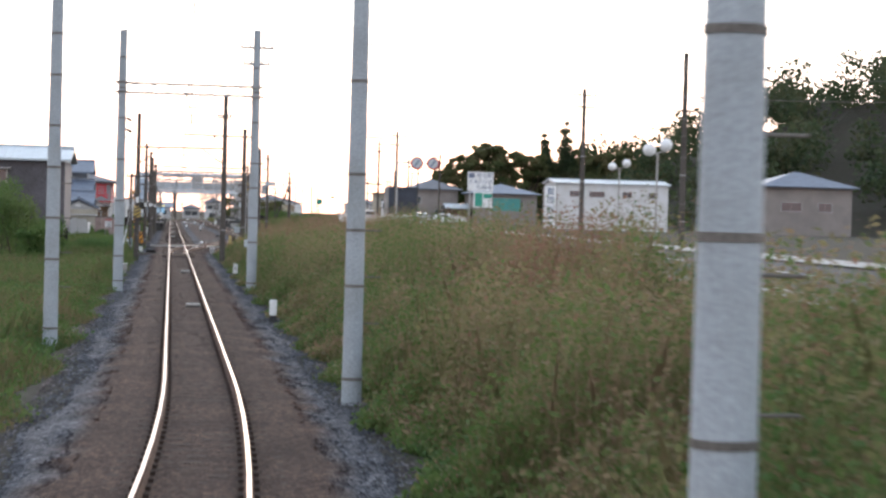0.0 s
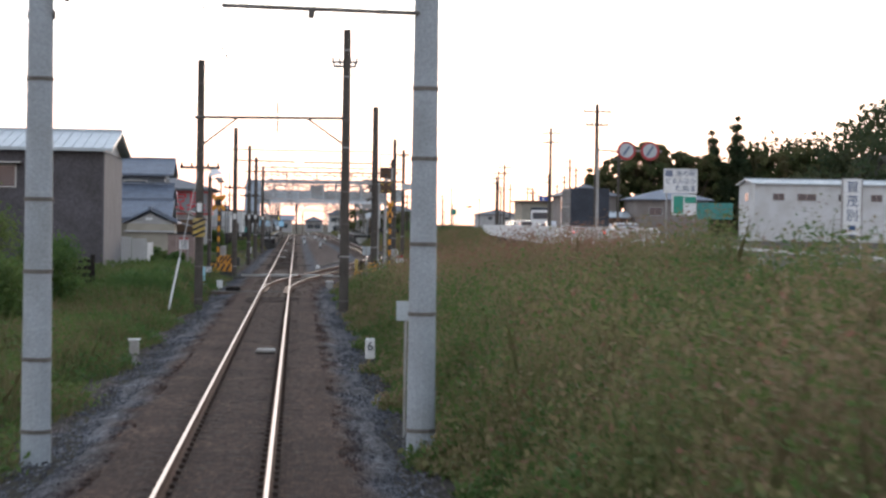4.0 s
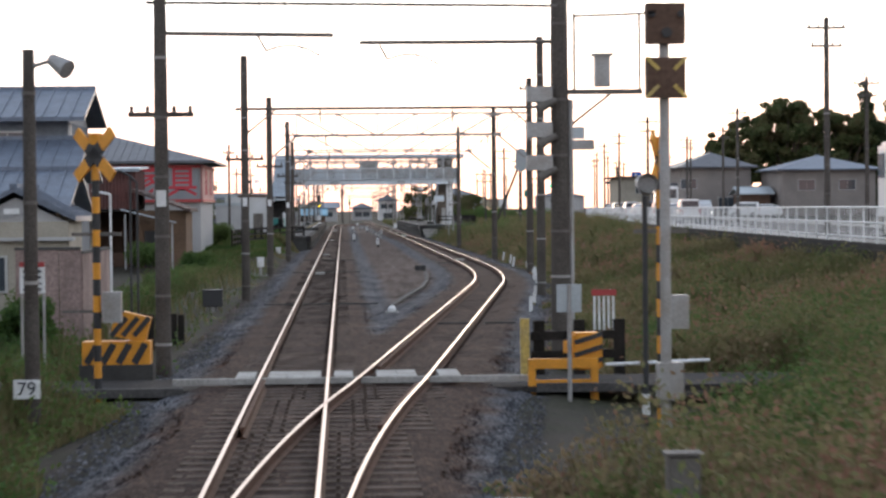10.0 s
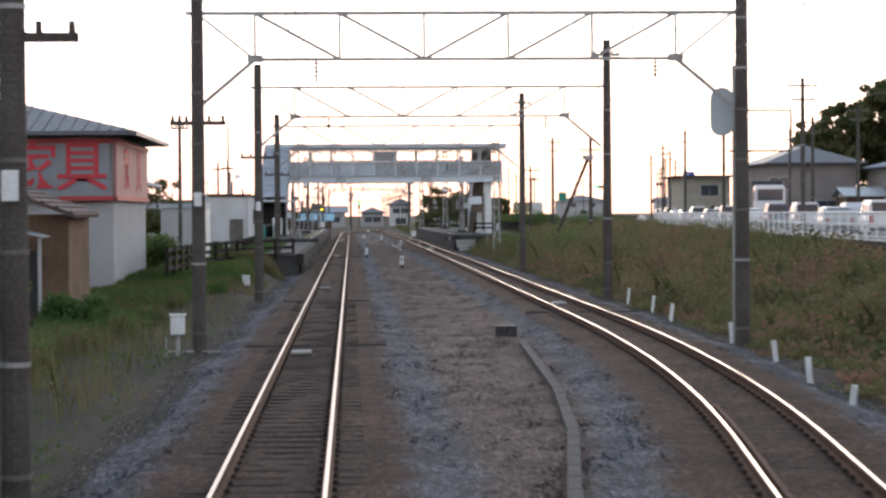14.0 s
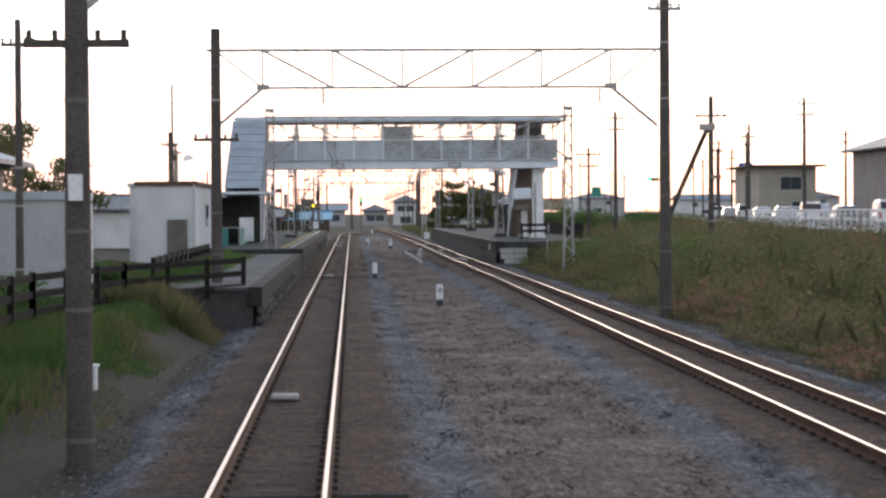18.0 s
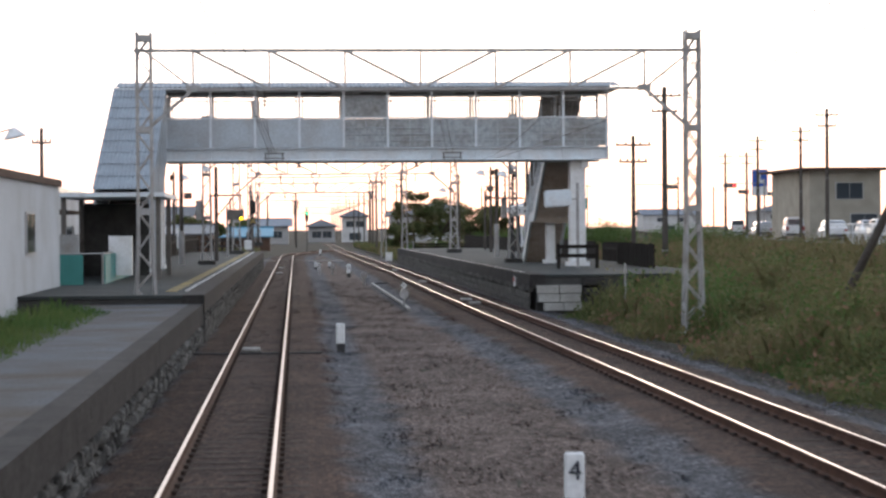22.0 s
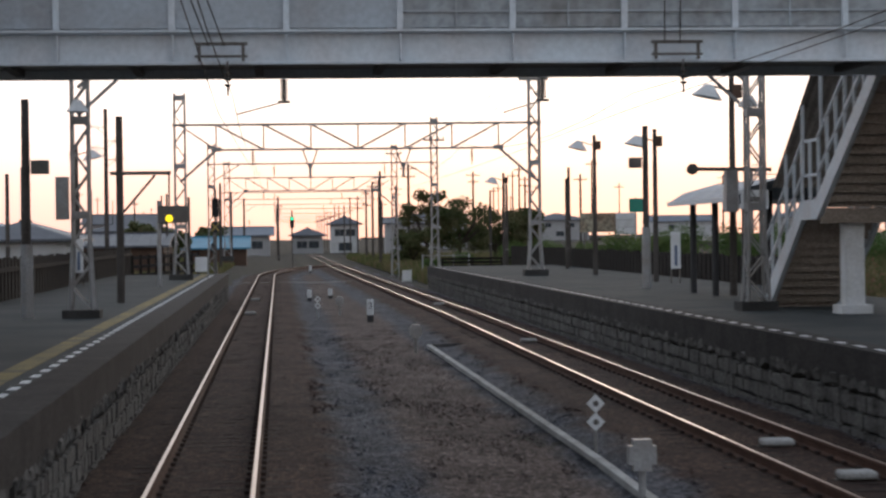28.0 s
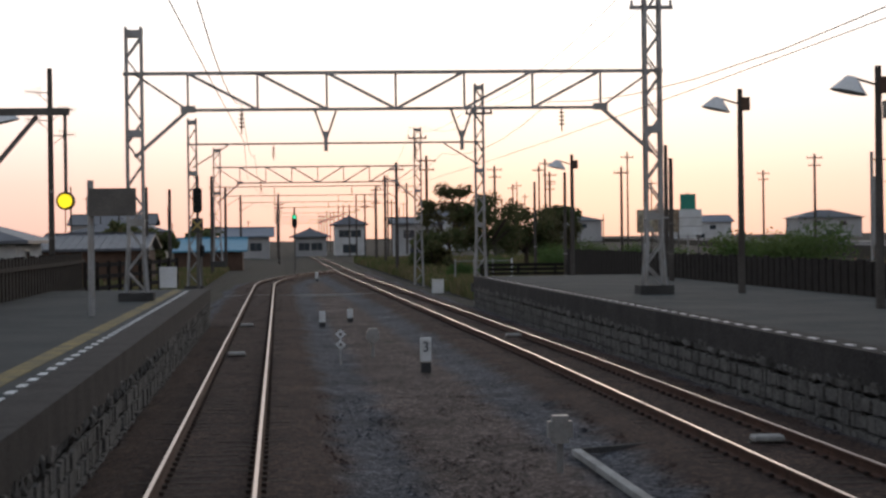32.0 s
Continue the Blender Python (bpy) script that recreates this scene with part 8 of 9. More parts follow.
h = house("white rendered station annex with a thin brown eave", -8.7, -6.1, 262, 276, 0.3, 3.95, 0, "flat", M_wallwhite, M_wallbrown, (("e", 269, 2.6, 1.6, 1.0),), 0.08, name="station_annex")
quick("doorway", h, M_steel_d, ((-6.9, 261.96, 1.4), (0.9, 0.06, 2.1)))
quick("downpipe", h, M_frame, ((-6.15, 261.9, 2.2), (0.09, 0.09, 3.6)))
g = thing("stair_shelter", label="dark waiting lobby with a white flat roof by the stair", category="shelter")
quick("roof", g, M_girder, ((-4.78, 278.2, 3.85), (3.3, 7.0, 0.13)))
for x in (-6.2, -3.35):
    for y in (275.2, 280.8):
        quick("post", g, M_steel_d, ((x, y, 2.4), (0.14, 0.14, 2.9)))
quick("back_wall", g, M_mortar, ((-5.1, 280.9, 2.3), (2.2, 0.1, 2.7)))
quick("ticket_box", g, M_white, ((-4.5, 275.3, 2.0), (0.7, 0.4, 1.2)))
quick("notice_board", g, M_steel, ((-6.2, 275.1, 2.1), (0.9, 0.06, 1.1)))

def waiting_shelter():
    g = thing("platform_shelter", label="small open shelter with a curved metal roof on dark posts", category="shelter")
    rows = []
    for i in range(13):
        y = 298.5 + 7.0 * i / 12
        w = 0.02 * (i % 2)
        rows.append([(9.95, y, 3.5 + w), (10.3, y, 3.72 + w), (10.95, y, 3.9 + w), (11.6, y, 3.72 + w), (12.0, y, 3.5 + w)])
    part("roof", strip_mesh(rows, M_roofm), None, g)
    quick("edge", g, M_girder, ((9.95, 302, 3.47), (0.06, 7.0, 0.1)))
    quick("edge", g, M_girder, ((12.0, 302, 3.47), (0.06, 7.0, 0.1)))
    for x in (10.35, 11.55):
        for y in (299.2, 302.2, 304.6):
            t = BM()
            rod(t, (x, y, 0.9), (x, y, 3.7), 0.075)
            part("post", t, M_black, g)
    s = quick("track_sign", g, M_white, ((10.05, 297.9, 3.45), (0.9, 0.08, 0.38)), label="white track number sign")
    words("21", 0.3, M_letters, s, pose(9.85, 297.85, 3.45, 90, 0, 0))
    quick("bar", s, M_steel_d, ((10.28, 297.855, 3.45), (0.34, 0.01, 0.1)))

waiting_shelter()

def sign_pole(x, y, label, z=1.18):
    g = thing("name_board", label=label, category="sign", group="station name boards")
    for dx in (-0.12, 0.12):
        quick("leg", g, M_steel_d, ((x + dx, y, z + 0.45), (0.04, 0.04, 0.9)))
    quick("board", g, M_white, ((x, y - 0.03, z + 1.15), (0.26, 0.05, 1.0)))
    quick("bar", g, M_carblue, ((x, y - 0.06, z + 1.0), (0.08, 0.02, 0.55)))

sign_pole(-5.0, 320, "narrow upright white station name board on the platform")
sign_pole(-5.0, 300, "narrow upright white station name board on the platform")
sign_pole(11.65, 313.5, "narrow upright white station name board on the platform")

def lamp_post(x, y, z1, d, label, z0=0.9, material=None, drum=True):
    g = thing("platform_lamp", label=label, category="lamp post", group="platform lamps")
    t = BM()
    rod(t, (x, y, z0), (x, y, z1), 0.085, 0.06, 10)
    part("post", t, material or M_pole_d, g)
    shade_lamp(g, x, y, z1 - 0.35, d)
    if drum:
        quick("box", g, M_wallbrown, ((x - d * 0.25, y - 0.08, z1 - 0.35), (0.2, 0.14, 0.3)))

lamp_post(11.5, 326.8, 6.1, -0.42, "dark platform post with a white conical lamp"), lamp_post(11.2, 352, 5.6, -0.4, "dark platform post with a white conical lamp"), lamp_post(11.57, 316, 5.75, -0.4, "dark platform post with a white conical lamp"), lamp_post(10.7, 302.0, 6.2, -0.4, "dark platform post with a white conical lamp")
lamp_post(-5.6, 326, 5.9, 0.4, "dark platform post with a white conical lamp"), lamp_post(-7.7, 271, 5.9, 0.42, "pale platform post with a white conical lamp", 0.5, M_steel)
g = thing("platform_post", label="dark pole with a pale lower sleeve and a box", category="pole")
pole(g, -3.54, 294.5, 0.9, 5.3, 0.085, 0.07, M_pole_d, False)
t = BM()
rod(t, (-3.54, 294.5, 0.9), (-3.54, 294.5, 2.75), 0.11, None, 12)
part("sleeve", t, M_steel, g)
quick("box", g, M_steel_d, ((-3.28, 294.4, 4.1), (0.3, 0.24, 0.24)))
for x, y, z1, s in ((-2.5, 302.6, 5.45, 1),):
    g = thing("signal_bracket_post", label="dark platform post with a braced cross bracket", category="post", group="bracket posts")
    pole(g, x, y, 0.9, z1, 0.085, 0.075, M_pole_d, False)
    t = BM()
    bar(t, (x - s * 0.2, y, z1 - 1.22), (x + s * 1.1, y, z1 - 1.22), 0.08)
    part("bracket", t, M_steel_d, g)
    t = BM()
    bar(t, (x + s * 0.08, y, z1 - 2.05), (x + s * 0.75, y, z1 - 1.27), 0.05)
    part("brace", t, M_steel_d, g)
    if s > 0:
        t = BM()
        rod(t, (x + 1.05, y, z1 - 1.22), (x + 1.05, y, 3.3), 0.02)
        part("drop_rod", t, M_steel_d, g)
        t = BM()
        rod(t, (x + 1.05, y + 0.05, 3.25), (x + 1.05, y - 0.1, 3.25), 0.1, None, 18)
        part("lamp_housing", t, M_black, g)
        t = BM()
        rod(t, (x + 1.05, y - 0.1, 3.25), (x + 1.05, y - 0.12, 3.25), 0.075, None, 18)
        part("lens", t, L_yellow, g, "lit yellow lens")
g = thing("platform_post", label="dark pole with a box at its top", category="pole")
pole(g, 10.1, 309.3, 0.9, 5.5, 0.085, 0.07, M_pole_d, False)
quick("box", g, M_steel_d, ((9.82, 309.2, 4.57), (0.3, 0.24, 0.26)))
t = BM()
rod(t, (10.1, 309.3, 1.4), (10.1, 309.3, 2.95), 0.11, None, 12)
part("sleeve", t, M_steel, g)

def tall_aerial_pole(x, y):
    g = wood_pole(x, y, 8.4, "tall dark pole carrying television aerials and a lamp", 0.11, 0.0, None, (), "aerial poles")
    for z, s in ((7.6, -1), (7.0, 1), (6.7, -1), (6.2, 1)):
        t = BM()
        bar(t, (x, y, z), (x + s * 0.75, y, z + 0.06), 0.03)
        for k in range(6):
            rod(t, (x + s * (0.3 + 0.1 * k), y, z - 0.12 + 0.02 * k), (x + s * (0.3 + 0.1 * k), y, z + 0.22 - 0.02 * k), 0.008, None, 5)
        bar(t, (x, y, z - 0.35), (x + s * 0.4, y, z), 0.02)
        part("aerial", t, M_steel_d, g)

tall_aerial_pole(-6.4, 348)
g = thing("route_indicator", label="blank grey indicator box on a post at the platform", category="indicator")
quick("box", g, M_steel_d, ((-2.1, 317.6, 3.5), (0.85, 0.2, 0.5)))
t = BM()
rod(t, (-2.5, 317.7, 0.9), (-2.5, 317.7, 3.9), 0.06)
part("post", t, M_steel, g)
quick("white_box", g, M_white, ((-1.75, 330, 1.9), (0.4, 0.2, 0.5)))

def colour_light(x, y, z, lamp, label, heads=3, arm=0.0, z0=-0.4, lit=None):
    g = thing("railway_signal", label=label, category="signal", group="railway signals")
    t = BM()
    rod(t, (x - arm, y, z0), (x - arm, y, z + 0.9), 0.06)
    if arm:
        bar(t, (x - arm, y, z + 0.8), (x, y, z + 0.8), 0.05), bar(t, (x, y, z), (x, y, z + 0.8), 0.04)
    part("post", t, M_steel_d, g)
    t = BM()
    box(t, (x, y - 0.1, z), (0.34, 0.14, 0.3 * heads))
    bmesh.ops.bevel(t, geom=t.edges[:], offset=0.05, segments=2, affect="EDGES")
    part("backboard", t, M_black, g)
    for k in range(heads):
        zz = z + (k - (heads - 1) / 2) * 0.26
        on = lit is None and k == heads - 1 or lit == k
        t = BM()
        rod(t, (x, y - 0.17, zz), (x, y - 0.2, zz), 0.11, None, 16)
        part("lens", t, lamp if on else M_black, g)
        t = BM()
        rod(t, (x, y - 0.36, zz + 0.02), (x, y - 0.17, zz), 0.12, 0.12, 12, False)
        part("hood", t, M_black, g)

colour_light(2.1, 418, 3.9, L_green, "railway signal on a post showing green", 3, z0=-0.3)
colour_light(-2.9, 385, 2.2, L_red, "low dark two-lamp signal beyond the platform", 2, z0=-0.3, lit=9)
colour_light(-1.95, 355, 4.2, L_red, "black signal head with yellow cross on a lattice mast", 3, z0=0.9, lit=9)
g = thing("signal_cross", label="black box with yellow cross on the lattice mast", category="signal")
quick("box", g, M_black, ((-1.95, 354.7, 3.3), (0.4, 0.2, 0.5)))
for a in (45, -45):
    t = BM()
    box(t, (-1.95, 354.58, 3.3), (0.5, 0.02, 0.06), 0, 0, a)
    part("yellow_bar", t, M_yellow, g)

# shed with a blue roof and white hut past the platforms
house("low house with a bright blue metal roof past the station", -7.5, -1.9, 452, 460, -0.4, 1.7, 1.0, "x", M_wallbrown, mat("blue_metal_roof", (0.10, 0.30, 0.42), 0.45, 0.1, 0.15, 1), (), 0.4)
house("house with hipped tiled roof beside the platform", -16, -10.5, 372, 382, -0.4, 2.7, 1.0, "hip", M_wallwhite, M_tile_d, (("e", 376, 1.9, 1.4, 0.9),), 0.6)
house("white house with dark tiled roof beside the platform", -19, -9.5, 322, 332, -0.4, 3.0, 1.0, "x", M_wallwhite, M_tile_d, (("e", 327, 2.0, 1.4, 0.9), ("s", -13, 1.8, 1.6, 1.0)), 0.5)
house("low dark storage building beside the line", -12, -6.5, 395, 408, -0.4, 2.2, 0.8, "x", M_wallbrown, M_tile_d, (), 0.4)
g = post_case(8.0, 372, 0.55, 0.5, 0.6, M_white, "pale blue-white equipment cabinet at the platform end", "cabinet")
post_case(12.4, 300, 0.9 + 0.9, 0.32, 0.5, M_white, "white notice box on the platform")
g = thing("chain_link_fence", label="grey-green chain link fence past the far platform", category="fence")
for k in range(4):
    t = BM()
    rod(t, (9.3 + k * 0.9, 378, -0.4), (9.3 + k * 0.9, 378, 1.7), 0.035)
    part("post", t, M_white if k == 3 else M_steel, g)
for z in (0.2, 1.6):
    t = BM()
    rod(t, (9.3, 378, z), (12, 378, z), 0.02)
    part("rail", t, M_steel, g)

# support right behind the footbridge: lattice masts on both platforms, the beam hidden behind the roof
rear = thing("catenary_gantry", label="grey lattice steel masts with lamps carrying a beam behind the footbridge", category="gantry", group="catenary supports")
lattice_mast(rear, -3.28, 311.5, 1.0, 8.0), lattice_mast(rear, 10.95, 310.5, 1.0, 8.0)
truss_beam(rear, -3.28, 10.95, 311.0, 7.6, 6.9, 1.2, 6)
for x, s in ((-3.28, 1), (10.95, -1)):
    quick("box", rear, M_steel, ((x - 0.36, 311.2, 3.55), (0.26, 0.28, 0.9)))
    t = BM()
    rod(t, (x, 311.0, 5.35), (x, 311.0, 5.6), 0.24, 0.08, 14)
    part("lamp", t, M_white, rear)
    t = BM()
    bar(t, (x, 311.2, 5.3), (x + s * 1.1, 311.2, 6.3), 0.07)
    part("brace", t, M_steel, rear)
for x in (1.02, 6.45):
    t = BM()
    for k in range(7):
        rod(t, (x, 310.6, 5.56 + k * 0.06), (x, 310.6, 5.595 + k * 0.06), 0.085, 0.085, 12)
    rod(t, (x, 310.6, 5.5), (x, 310.6, 6.95), 0.035)
    quick("cap", rear, M_steel_d, ((x, 310.6, 5.5), (0.26, 0.2, 0.05)), ((x, 310.6, 6.02), (0.26, 0.2, 0.05)))
    part("insulator", t, M_steel_d, rear, "dark ribbed post insulator")
    t = BM()
    rod(t, (x, 310.6, 5.5), (x - 0.95, 309.4, 5.18), 0.017)
    part("arm", t, M_steel, rear)
for y, xl, xr in ((356, -2.15, 8.35), (420, -3.4, 9.0), (450, -3.2, 9.8), (482, -2.5, 10.6)):
    g = thing("catenary_gantry", label="distant masts with a thin beam over the tracks", category="gantry", group="catenary supports")
    if y < 380:
        lattice_mast(g, xl, y, 0.9, 7.2, 0.3), lattice_mast(g, xr, y, 0.85, 8.4, 0.3)
    else:
        pole(g, xl, y, -0.5, 7.0, 0.13, 0.1, M_pole_d, False), pole(g, xr, y, -0.5, 7.8, 0.13, 0.1, M_pole_d, False)
    t = BM()
    bar(t, (xl - 0.2, y, 6.25), (xr + 0.2, y, 6.25), 0.07), bar(t, (xl, y, 5.4), (xl + 1.3, y, 6.2), 0.05), bar(t, (xr, y, 5.4), (xr - 1.3, y, 6.2), 0.05)
    part("beam", t, M_steel, g)
    crossarm(g, xr, y, 7.3, 0.5, True, M_steel)
    for x in (0.8, 6.0):
        insulator(g, x, y, 6.2)
for i in range(12):
    y = 500 + i * 26
    for x in (1.2 + 0.0 * i, 11.4):
        wood_pole(x, y, 7.5 + (i % 3) * 0.4, "distant dark pole beside the line", 0.12, -0.5, None, ((6.3, 0.5),), "distant poles")
    if i % 2 == 0:
        g = thing("catenary_beam", label="distant thin beam across the line", category="beam", group="distant beams")
        t = BM()
        bar(t, (1.2, y, 6.0), (11.4, y, 6.0), 0.07)
        part("beam", t, M_steel_d, g)
for x, y, z in ((-7.0, 216.3, 7.4), (-7.6, 265, 6.6), (-7.7, 268, 9.0), (-9.5, 300, 7), (-9.6, 340, 5.4), (-12, 365, 6.5), (-6.5, 400, 5.8), (-9, 440, 6.5), (-14, 480, 7), (-4.2, 380, 5.2)):
    wood_pole(x, y, z, "slim dark pole behind the trackside fence", 0.1 if z < 8 else 0.07, -0.5, None, ((z - 0.6, 0.4),) if z > 6.5 and z < 9 else (), "trackside poles")
for s in ((12.4, 340, 5.0), (13.2, 345, 5.6), (12.9, 366, 5.4), (14, 385, 5.5)):
    wood_pole(*s, "slim dark pole behind the far platform fence", 0.08, 0.2, None, (), "trackside poles")

for k in range(34):
    far = random.uniform(440, 860)
    side = random.choice((-1, 1, 1))
    x = random.uniform(-46, -5) if side < 0 else random.uniform(13, 26 + (far - 400) * 0.16)
    z = random.uniform(6.5, 10.5)
    wood_pole(x, far, z, "thin distant utility pole with a cross arm", random.uniform(0.08, 0.13), -0.6, None, ((z - 0.5, 0.6),) if k % 3 else (), "distant poles")

# brackets under the footbridge
hang = thing("bridge_bracket", label="steel contact wire brackets fixed below the footbridge", category="bracket")
for x in (-0.01, 7.37):
    t = BM()
    for dx in (-0.35, 0.35):
        bar(t, (x + dx, 300.5, 5.5), (x + dx, 300.5, 5.78), 0.05)
    bar(t, (x - 0.42, 300.5, 5.78), (x + 0.42, 300.5, 5.78), 0.05), bar(t, (x - 0.42, 300.5, 5.58), (x + 0.42, 300.5, 5.58), 0.04)
    part("frame", t, M_steel_d, hang)
    insulator(hang, x + 0.1, 300.5, 5.5)
    t = BM()
    rod(t, (x - 0.2, 300.5, 5.75), (x - 0.75, 297.5, 7.2), 0.012, None, 5), rod(t, (x + 0.05, 300.5, 5.75), (x - 0.5, 297.5, 7.2), 0.012, None, 5)
    part("stay", t, M_steel_d, hang)

# ---- overhead wires ----
def wire(points, r=0.012, n=8, sag=0.25, label="thin overhead wire above the track", group="overhead wires"):
    """One unbroken five-sided tube that sags between its supports."""
    q = [Vector(points[0])]
    for a, b in zip(points, points[1:]):
        a, b = Vector(a), Vector(b)
        q += [a.lerp(b, i / n) - Vector((0, 0, sag * 4 * (i / n) * (1 - i / n))) for i in range(1, n + 1)]
    v, fc = [], []
    for i, p in enumerate(q):
        d = (q[min(i + 1, len(q) - 1)] - q[max(i - 1, 0)]).normalized()
        s = d.cross(Vector((0, 0, 1))).normalized()
        u = s.cross(d)
        v += [p + r * (math.cos(k * 1.2566) * s + math.sin(k * 1.2566) * u) for k in range(5)]
        if i:
            fc += [(i * 5 - 5 + k, i * 5 - 5 + (k + 1) % 5, i * 5 + (k + 1) % 5, i * 5 + k) for k in range(5)]
    me = bpy.data.meshes.new("mesh")
    me.from_pydata(v, [], fc)
    me.materials.append(M_steel_d)
    tagged(part("overhead_wire", me, None), label, "wire", group)

SUP = [-40, 22, 66, 109, 141, 166, 190.8, 222.4, 262, 294, 327, 356, 390, 420, 450, 482]
wire([(main_x(y) + 0.15 * (-1) ** i, y, 5.0) for i, y in enumerate(SUP)], 0.007, 2, 0.02)
wire([(main_x(y) + 0.1, y, 5.85 if y < 280 or y > 300 else 5.3) for y in SUP], 0.008, 6, 0.45)
wire([(loop_x(y) + 0.1 * (-1) ** i, y, 5.0) for i, y in enumerate(SUP) if 100 < y < 460], 0.007, 2, 0.02)
wire([(loop_x(y), y, 5.85 if y < 280 or y > 300 else 5.3) for y in SUP if 100 < y < 460], 0.008, 6, 0.45)
for dx in (-0.4, 0.4):
    wire([(2.47 + dx, 22, 8.85), (2.4 + dx, 66, 8.25), (5.15 + dx, 111, 8.9), (7.6 + dx, 141, 8.3), (9.4 + dx, 166, 8.3), (9.6 + dx, 190.8, 8.3), (9.25 + dx, 222.4, 8.3), (10.75 + dx, 262, 8.2)], 0.008, 8, 0.5, "feeder wire along the poles")
    wire([(9.5 + dx, 327, 8.6), (8.35 + dx, 356, 7.5), (8.4 + dx, 390, 8.6), (9 + dx, 420, 7.4), (9.8 + dx, 450, 7.4)], 0.008, 8, 0.5, "feeder wire along the masts")
for z in (9.2, 8.4):
    wire([(25.6, 50, z + 1.2), (23.5, 66, z), (16.6, 104.5, z - 0.6), (road_x(150) + 2, 150, z), (road_x(220) + 2, 222, z - 0.3), (road_x(262) + 2, 262, z), (road_x(300) + 2, 300, z), (road_x(340) + 2, 340, z), (road_x(380) + 2, 380, z), (road_x(420) + 2, 420, z)], 0.012, 8, 0.8, "sagging utility wires along the road", "road wires")
wire([(60, 46, 11.0), (25.6, 50, 9.2), (23.5, 66, 7.8)], 0.02, 8, 0.6, "sagging utility wires along the road", "road wires")
wire([(60, 50, 12.0), (25.6, 50, 10.4), (23.5, 66, 9.4)], 0.02, 8, 0.6, "sagging utility wires along the road", "road wires")

# ---- stones of the platform walls ----
def stones(parent, x, y0, y1, top, sgn, limit):
    """Rough stones in courses under the coping; the nearest stretch as separate stones, the rest joined."""
    shapes = []
    for w, h in ((0.36, 0.24), (0.24, 0.27), (0.46, 0.2), (0.3, 0.18), (0.2, 0.22)):
        bm = BM()
        box(bm, (0, 0, 0), (0.16, w, h))
        bmesh.ops.bevel(bm, geom=bm.edges[:], offset=0.045, segments=1, affect="EDGES")
        for v in bm.verts:
            v.co += Vector((random.uniform(-0.03, 0.03), random.uniform(-0.03, 0.03), random.uniform(-0.025, 0.025)))
        shapes.append((mesh_of(bm, M_stone), w, h))
    n, rest, faces = 0, [], []
    for c in range(4 if top > 0.9 else 3):
        z, y = top - 0.36 - 0.13 - c * 0.25, y0 + 0.1 * c
        while y < y1 - 0.3:
            me, w, h = random.choice(shapes)
            if n < limit:
                ob = part("stone", me, None, parent)
                ob.location = (x + sgn * 0.06 + random.uniform(-0.015, 0.025), y + w / 2, z + random.uniform(-0.02, 0.02))
                ob.rotation_euler = (random.uniform(-0.2, 0.2), random.uniform(-0.1, 0.1), random.uniform(-0.06, 0.06))
                n += 1
            else:
                b = len(rest)
                X = x + sgn * 0.06 + random.uniform(-0.02, 0.02) - sgn * 0.08
                d = 0.012
                rest += [(X, y + d, z - h / 2 + d), (X, y + w - d, z - h / 2 + d), (X, y + w - d, z + h / 2 - d), (X, y + d, z + h / 2 - d)]
                rest += [(X + sgn * 0.06, y - 0.0, z - h / 2), (X + sgn * 0.06, y + w, z - h / 2), (X + sgn * 0.06, y + w, z + h / 2), (X + sgn * 0.06, y, z + h / 2)]
                faces += [(b, b + 1, b + 2, b + 3), (b, b + 4, b + 5, b + 1), (b + 1, b + 5, b + 6, b + 2), (b + 2, b + 6, b + 7, b + 3), (b + 3, b + 7, b + 4, b)]
            y += w + 0.02
    if rest:
        me = bpy.data.meshes.new("mesh")
        me.from_pydata(rest, [], faces)
        me.materials.append(M_stone)
        tagged(part("stones", me, None, parent), kind="stuff")

stones(plat_n, -1.5, 222.8, 266.5, 0.68, -1, 260)
stones(plat_l, -1.47, 266.5, 364, 1.0, -1, 200)
stones(plat_r, 8.95, 286, 380, 1.0, 1, 260)

g = thing("platform_monitor", label="pale blue-grey box on a pole at the platform end", category="monitor")
t = BM()
box(t, (10.42, 287.5, 3.83), (1.0, 0.35, 0.62), 0, 0, -3)
bmesh.ops.bevel(t, geom=t.edges[:], offset=0.05, segments=2, affect="EDGES")
part("housing", t, M_girder, g)
t = BM()
rod(t, (11.15, 287.5, 0.9), (11.15, 287.5, 4.4), 0.06, None, 10)
part("post", t, M_steel, g)
t = BM()
bar(t, (10.9, 287.5, 3.8), (11.15, 287.5, 3.8), 0.06)
part("arm", t, M_steel, g)
g = thing("notice_plate", label="grey square notice plate on a thin post in the weeds", category="sign")
quick("plate", g, M_metalroof, ((2.42, 25.0, 1.51), (0.28, 0.03, 0.28)))
t = BM()
rod(t, (2.42, 25.04, -0.5), (2.42, 25.04, 1.6), 0.022, None, 8)
part("post", t, M_steel, g)
for x, y, z1 in ((11.2, 279.1, 1.5),):
    g = thing("marker_post", label="thin pale post standing in the weeds", category="post")
    t = BM()
    rod(t, (x, y, -0.6), (x, y, z1), 0.03, None, 8)
    part("post", t, M_steel, g)

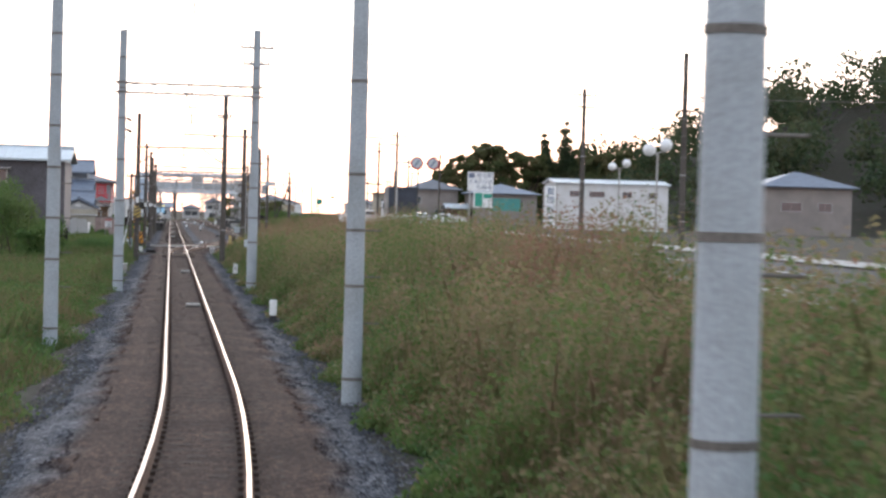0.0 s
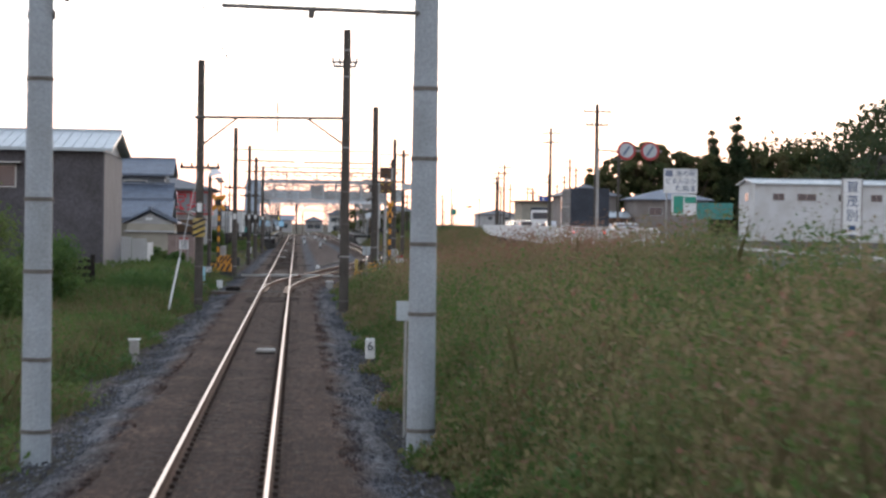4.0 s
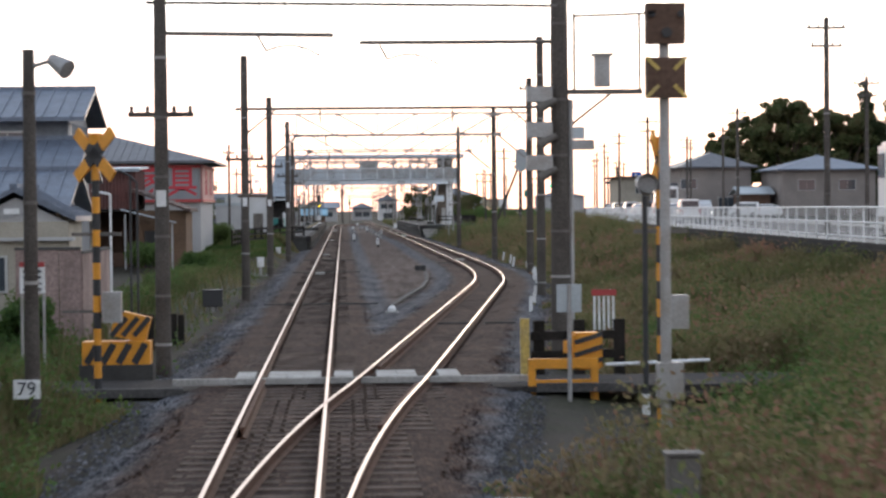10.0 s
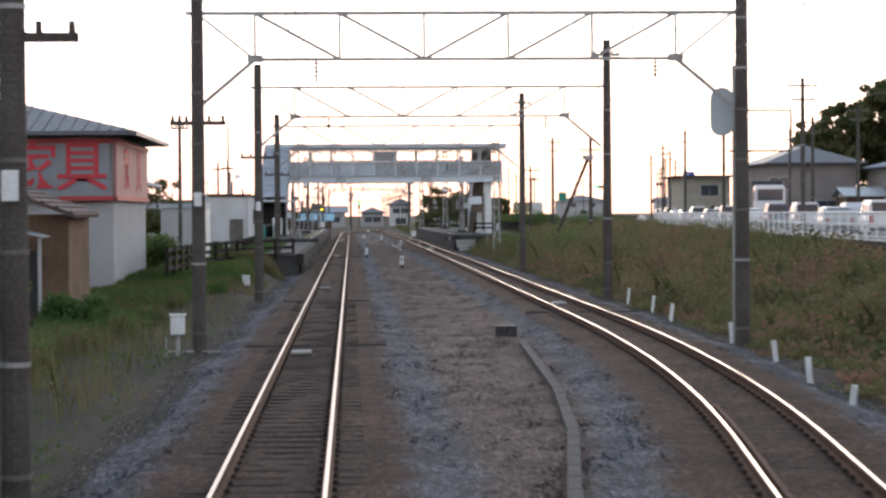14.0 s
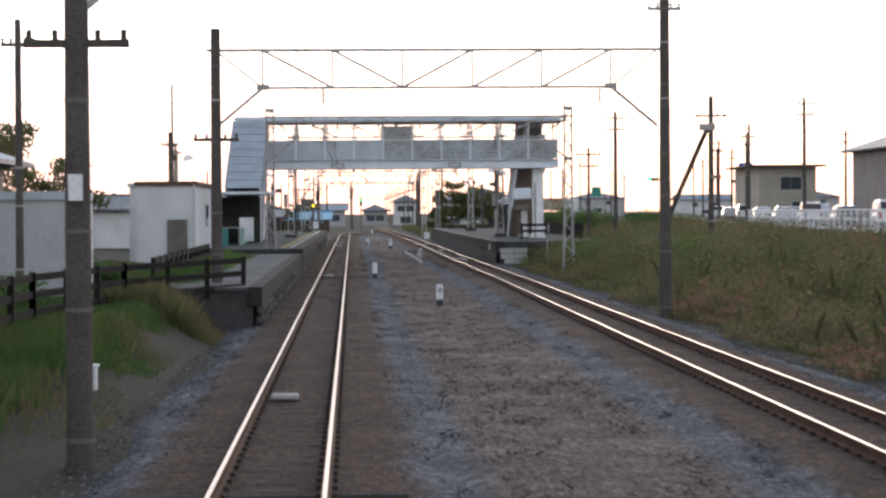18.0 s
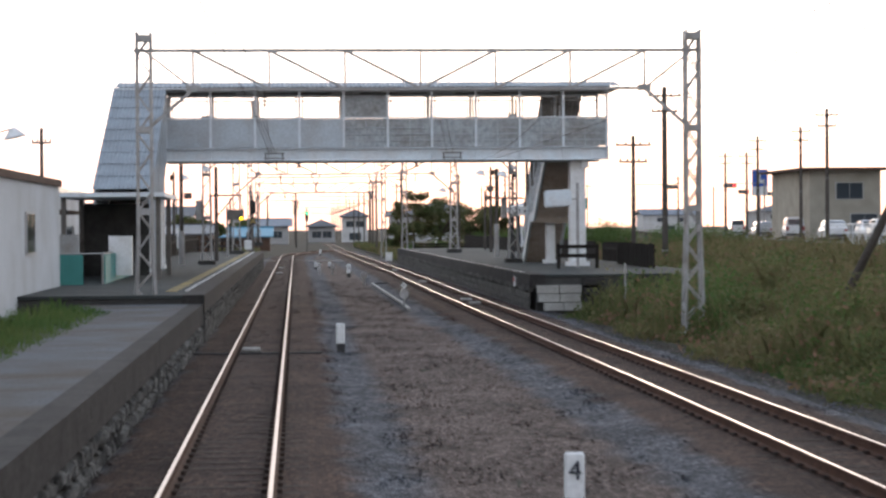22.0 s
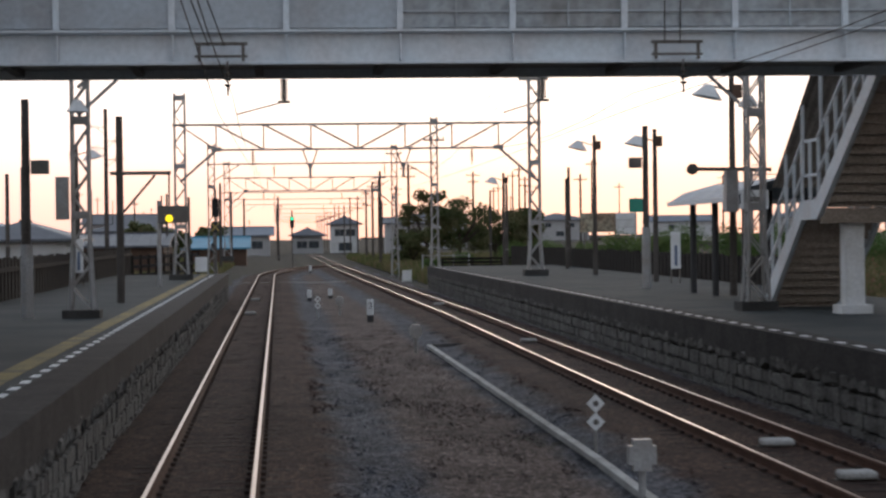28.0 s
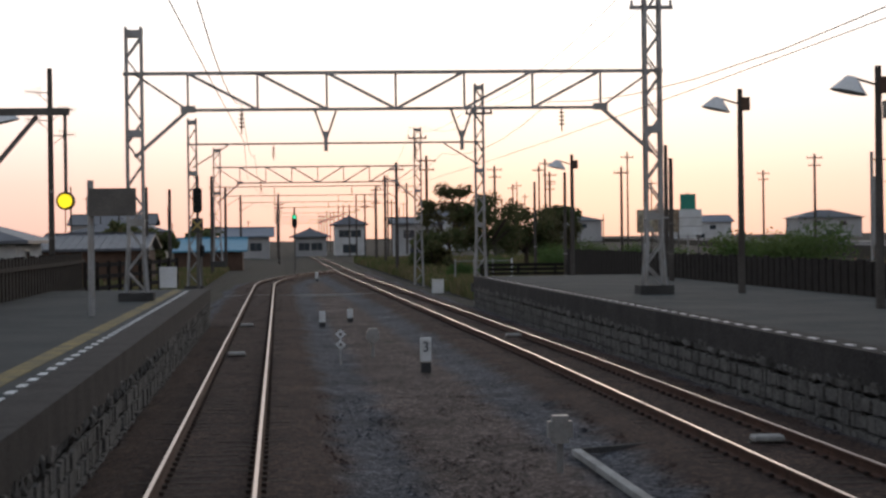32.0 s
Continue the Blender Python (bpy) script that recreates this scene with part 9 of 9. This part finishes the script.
g = thing("mast_arm", label="dark cross arm with a round end fixed to the lattice mast", category="arm")
t = BM()
bar(t, (9.7, 294.3, 3.93), (8.3, 294.3, 3.95), 0.07)
part("bar", t, M_steel_d, g)
t = BM()
rod(t, (8.27, 294.36, 3.95), (8.27, 294.24, 3.95), 0.1, None, 12)
part("end_disc", t, M_steel_d, g)
g = thing("wall_plate", label="small red and white plate on the platform wall", category="sign")
quick("plate", g, M_white, ((8.9, 290.6, 0.66), (0.04, 0.4, 0.36)))
quick("red_stripe", g, M_red, ((8.875, 290.6, 0.74), (0.02, 0.4, 0.14)))

# ---- fitting the station to the camera's view ----
# Things past y = 130 are moved and enlarged to fit the view along the camera's path:
# y as built, y as moved, enlargement about the camera, height given to the eye level 2.84.
VIEW_FIT = np.array([(130, 130, 1.0, 2.84), (166, 166.8, 1.019, 2.83), (190.8, 193.7, 1.03, 2.775), (222.4, 226.8, 1.04, 2.77), (262, 267.4, 1.036, 2.76), (275, 282.3, 1.07, 2.73), (281.2, 289.9, 1.09, 2.72), (293.9, 305.0, 1.11, 2.71), (294.0, 311.2, 1.21, 2.70), (329, 353.4, 1.21, 2.73), (1200, 1407.4, 1.21, 3.4)])

def fit_to_view(p):
    """Built points as an array of rows, moved and enlarged to fit the camera's view."""
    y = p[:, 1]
    a = [np.interp(y, VIEW_FIT[:, 0], VIEW_FIT[:, k]) for k in (1, 2, 3)]
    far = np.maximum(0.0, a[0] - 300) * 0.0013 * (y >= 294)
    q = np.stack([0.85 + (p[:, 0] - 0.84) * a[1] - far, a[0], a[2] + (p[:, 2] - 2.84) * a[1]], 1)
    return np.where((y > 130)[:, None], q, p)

def points_of(ob):
    v = np.zeros(len(ob.data.vertices) * 3, dtype=np.float32)
    ob.data.vertices.foreach_get("co", v)
    return v.reshape(-1, 3).astype(float)

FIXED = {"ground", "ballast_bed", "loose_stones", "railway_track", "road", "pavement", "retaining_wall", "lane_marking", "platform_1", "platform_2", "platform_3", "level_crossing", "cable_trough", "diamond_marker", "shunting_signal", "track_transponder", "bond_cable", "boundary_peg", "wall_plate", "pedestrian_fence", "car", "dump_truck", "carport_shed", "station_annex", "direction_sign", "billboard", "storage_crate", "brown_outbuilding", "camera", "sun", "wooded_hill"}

def fit_station_to_view():
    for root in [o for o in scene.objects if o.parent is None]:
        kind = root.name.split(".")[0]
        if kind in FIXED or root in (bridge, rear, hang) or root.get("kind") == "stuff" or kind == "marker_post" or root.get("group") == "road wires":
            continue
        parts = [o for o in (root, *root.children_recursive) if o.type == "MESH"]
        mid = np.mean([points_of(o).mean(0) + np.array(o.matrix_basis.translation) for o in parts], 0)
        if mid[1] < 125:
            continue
        # roadside things only slide along y to hold their place in the view
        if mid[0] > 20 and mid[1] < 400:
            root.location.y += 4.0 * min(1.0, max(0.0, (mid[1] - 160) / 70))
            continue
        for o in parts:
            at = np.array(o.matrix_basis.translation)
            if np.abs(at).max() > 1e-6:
                k = float(np.interp(at[1], VIEW_FIT[:, 0], VIEW_FIT[:, 2]))
                o.location = fit_to_view(at[None])[0]
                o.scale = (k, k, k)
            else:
                o.data.vertices.foreach_set("co", fit_to_view(points_of(o)).astype(np.float32).ravel())
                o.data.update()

fit_station_to_view()

lay_sleepers()
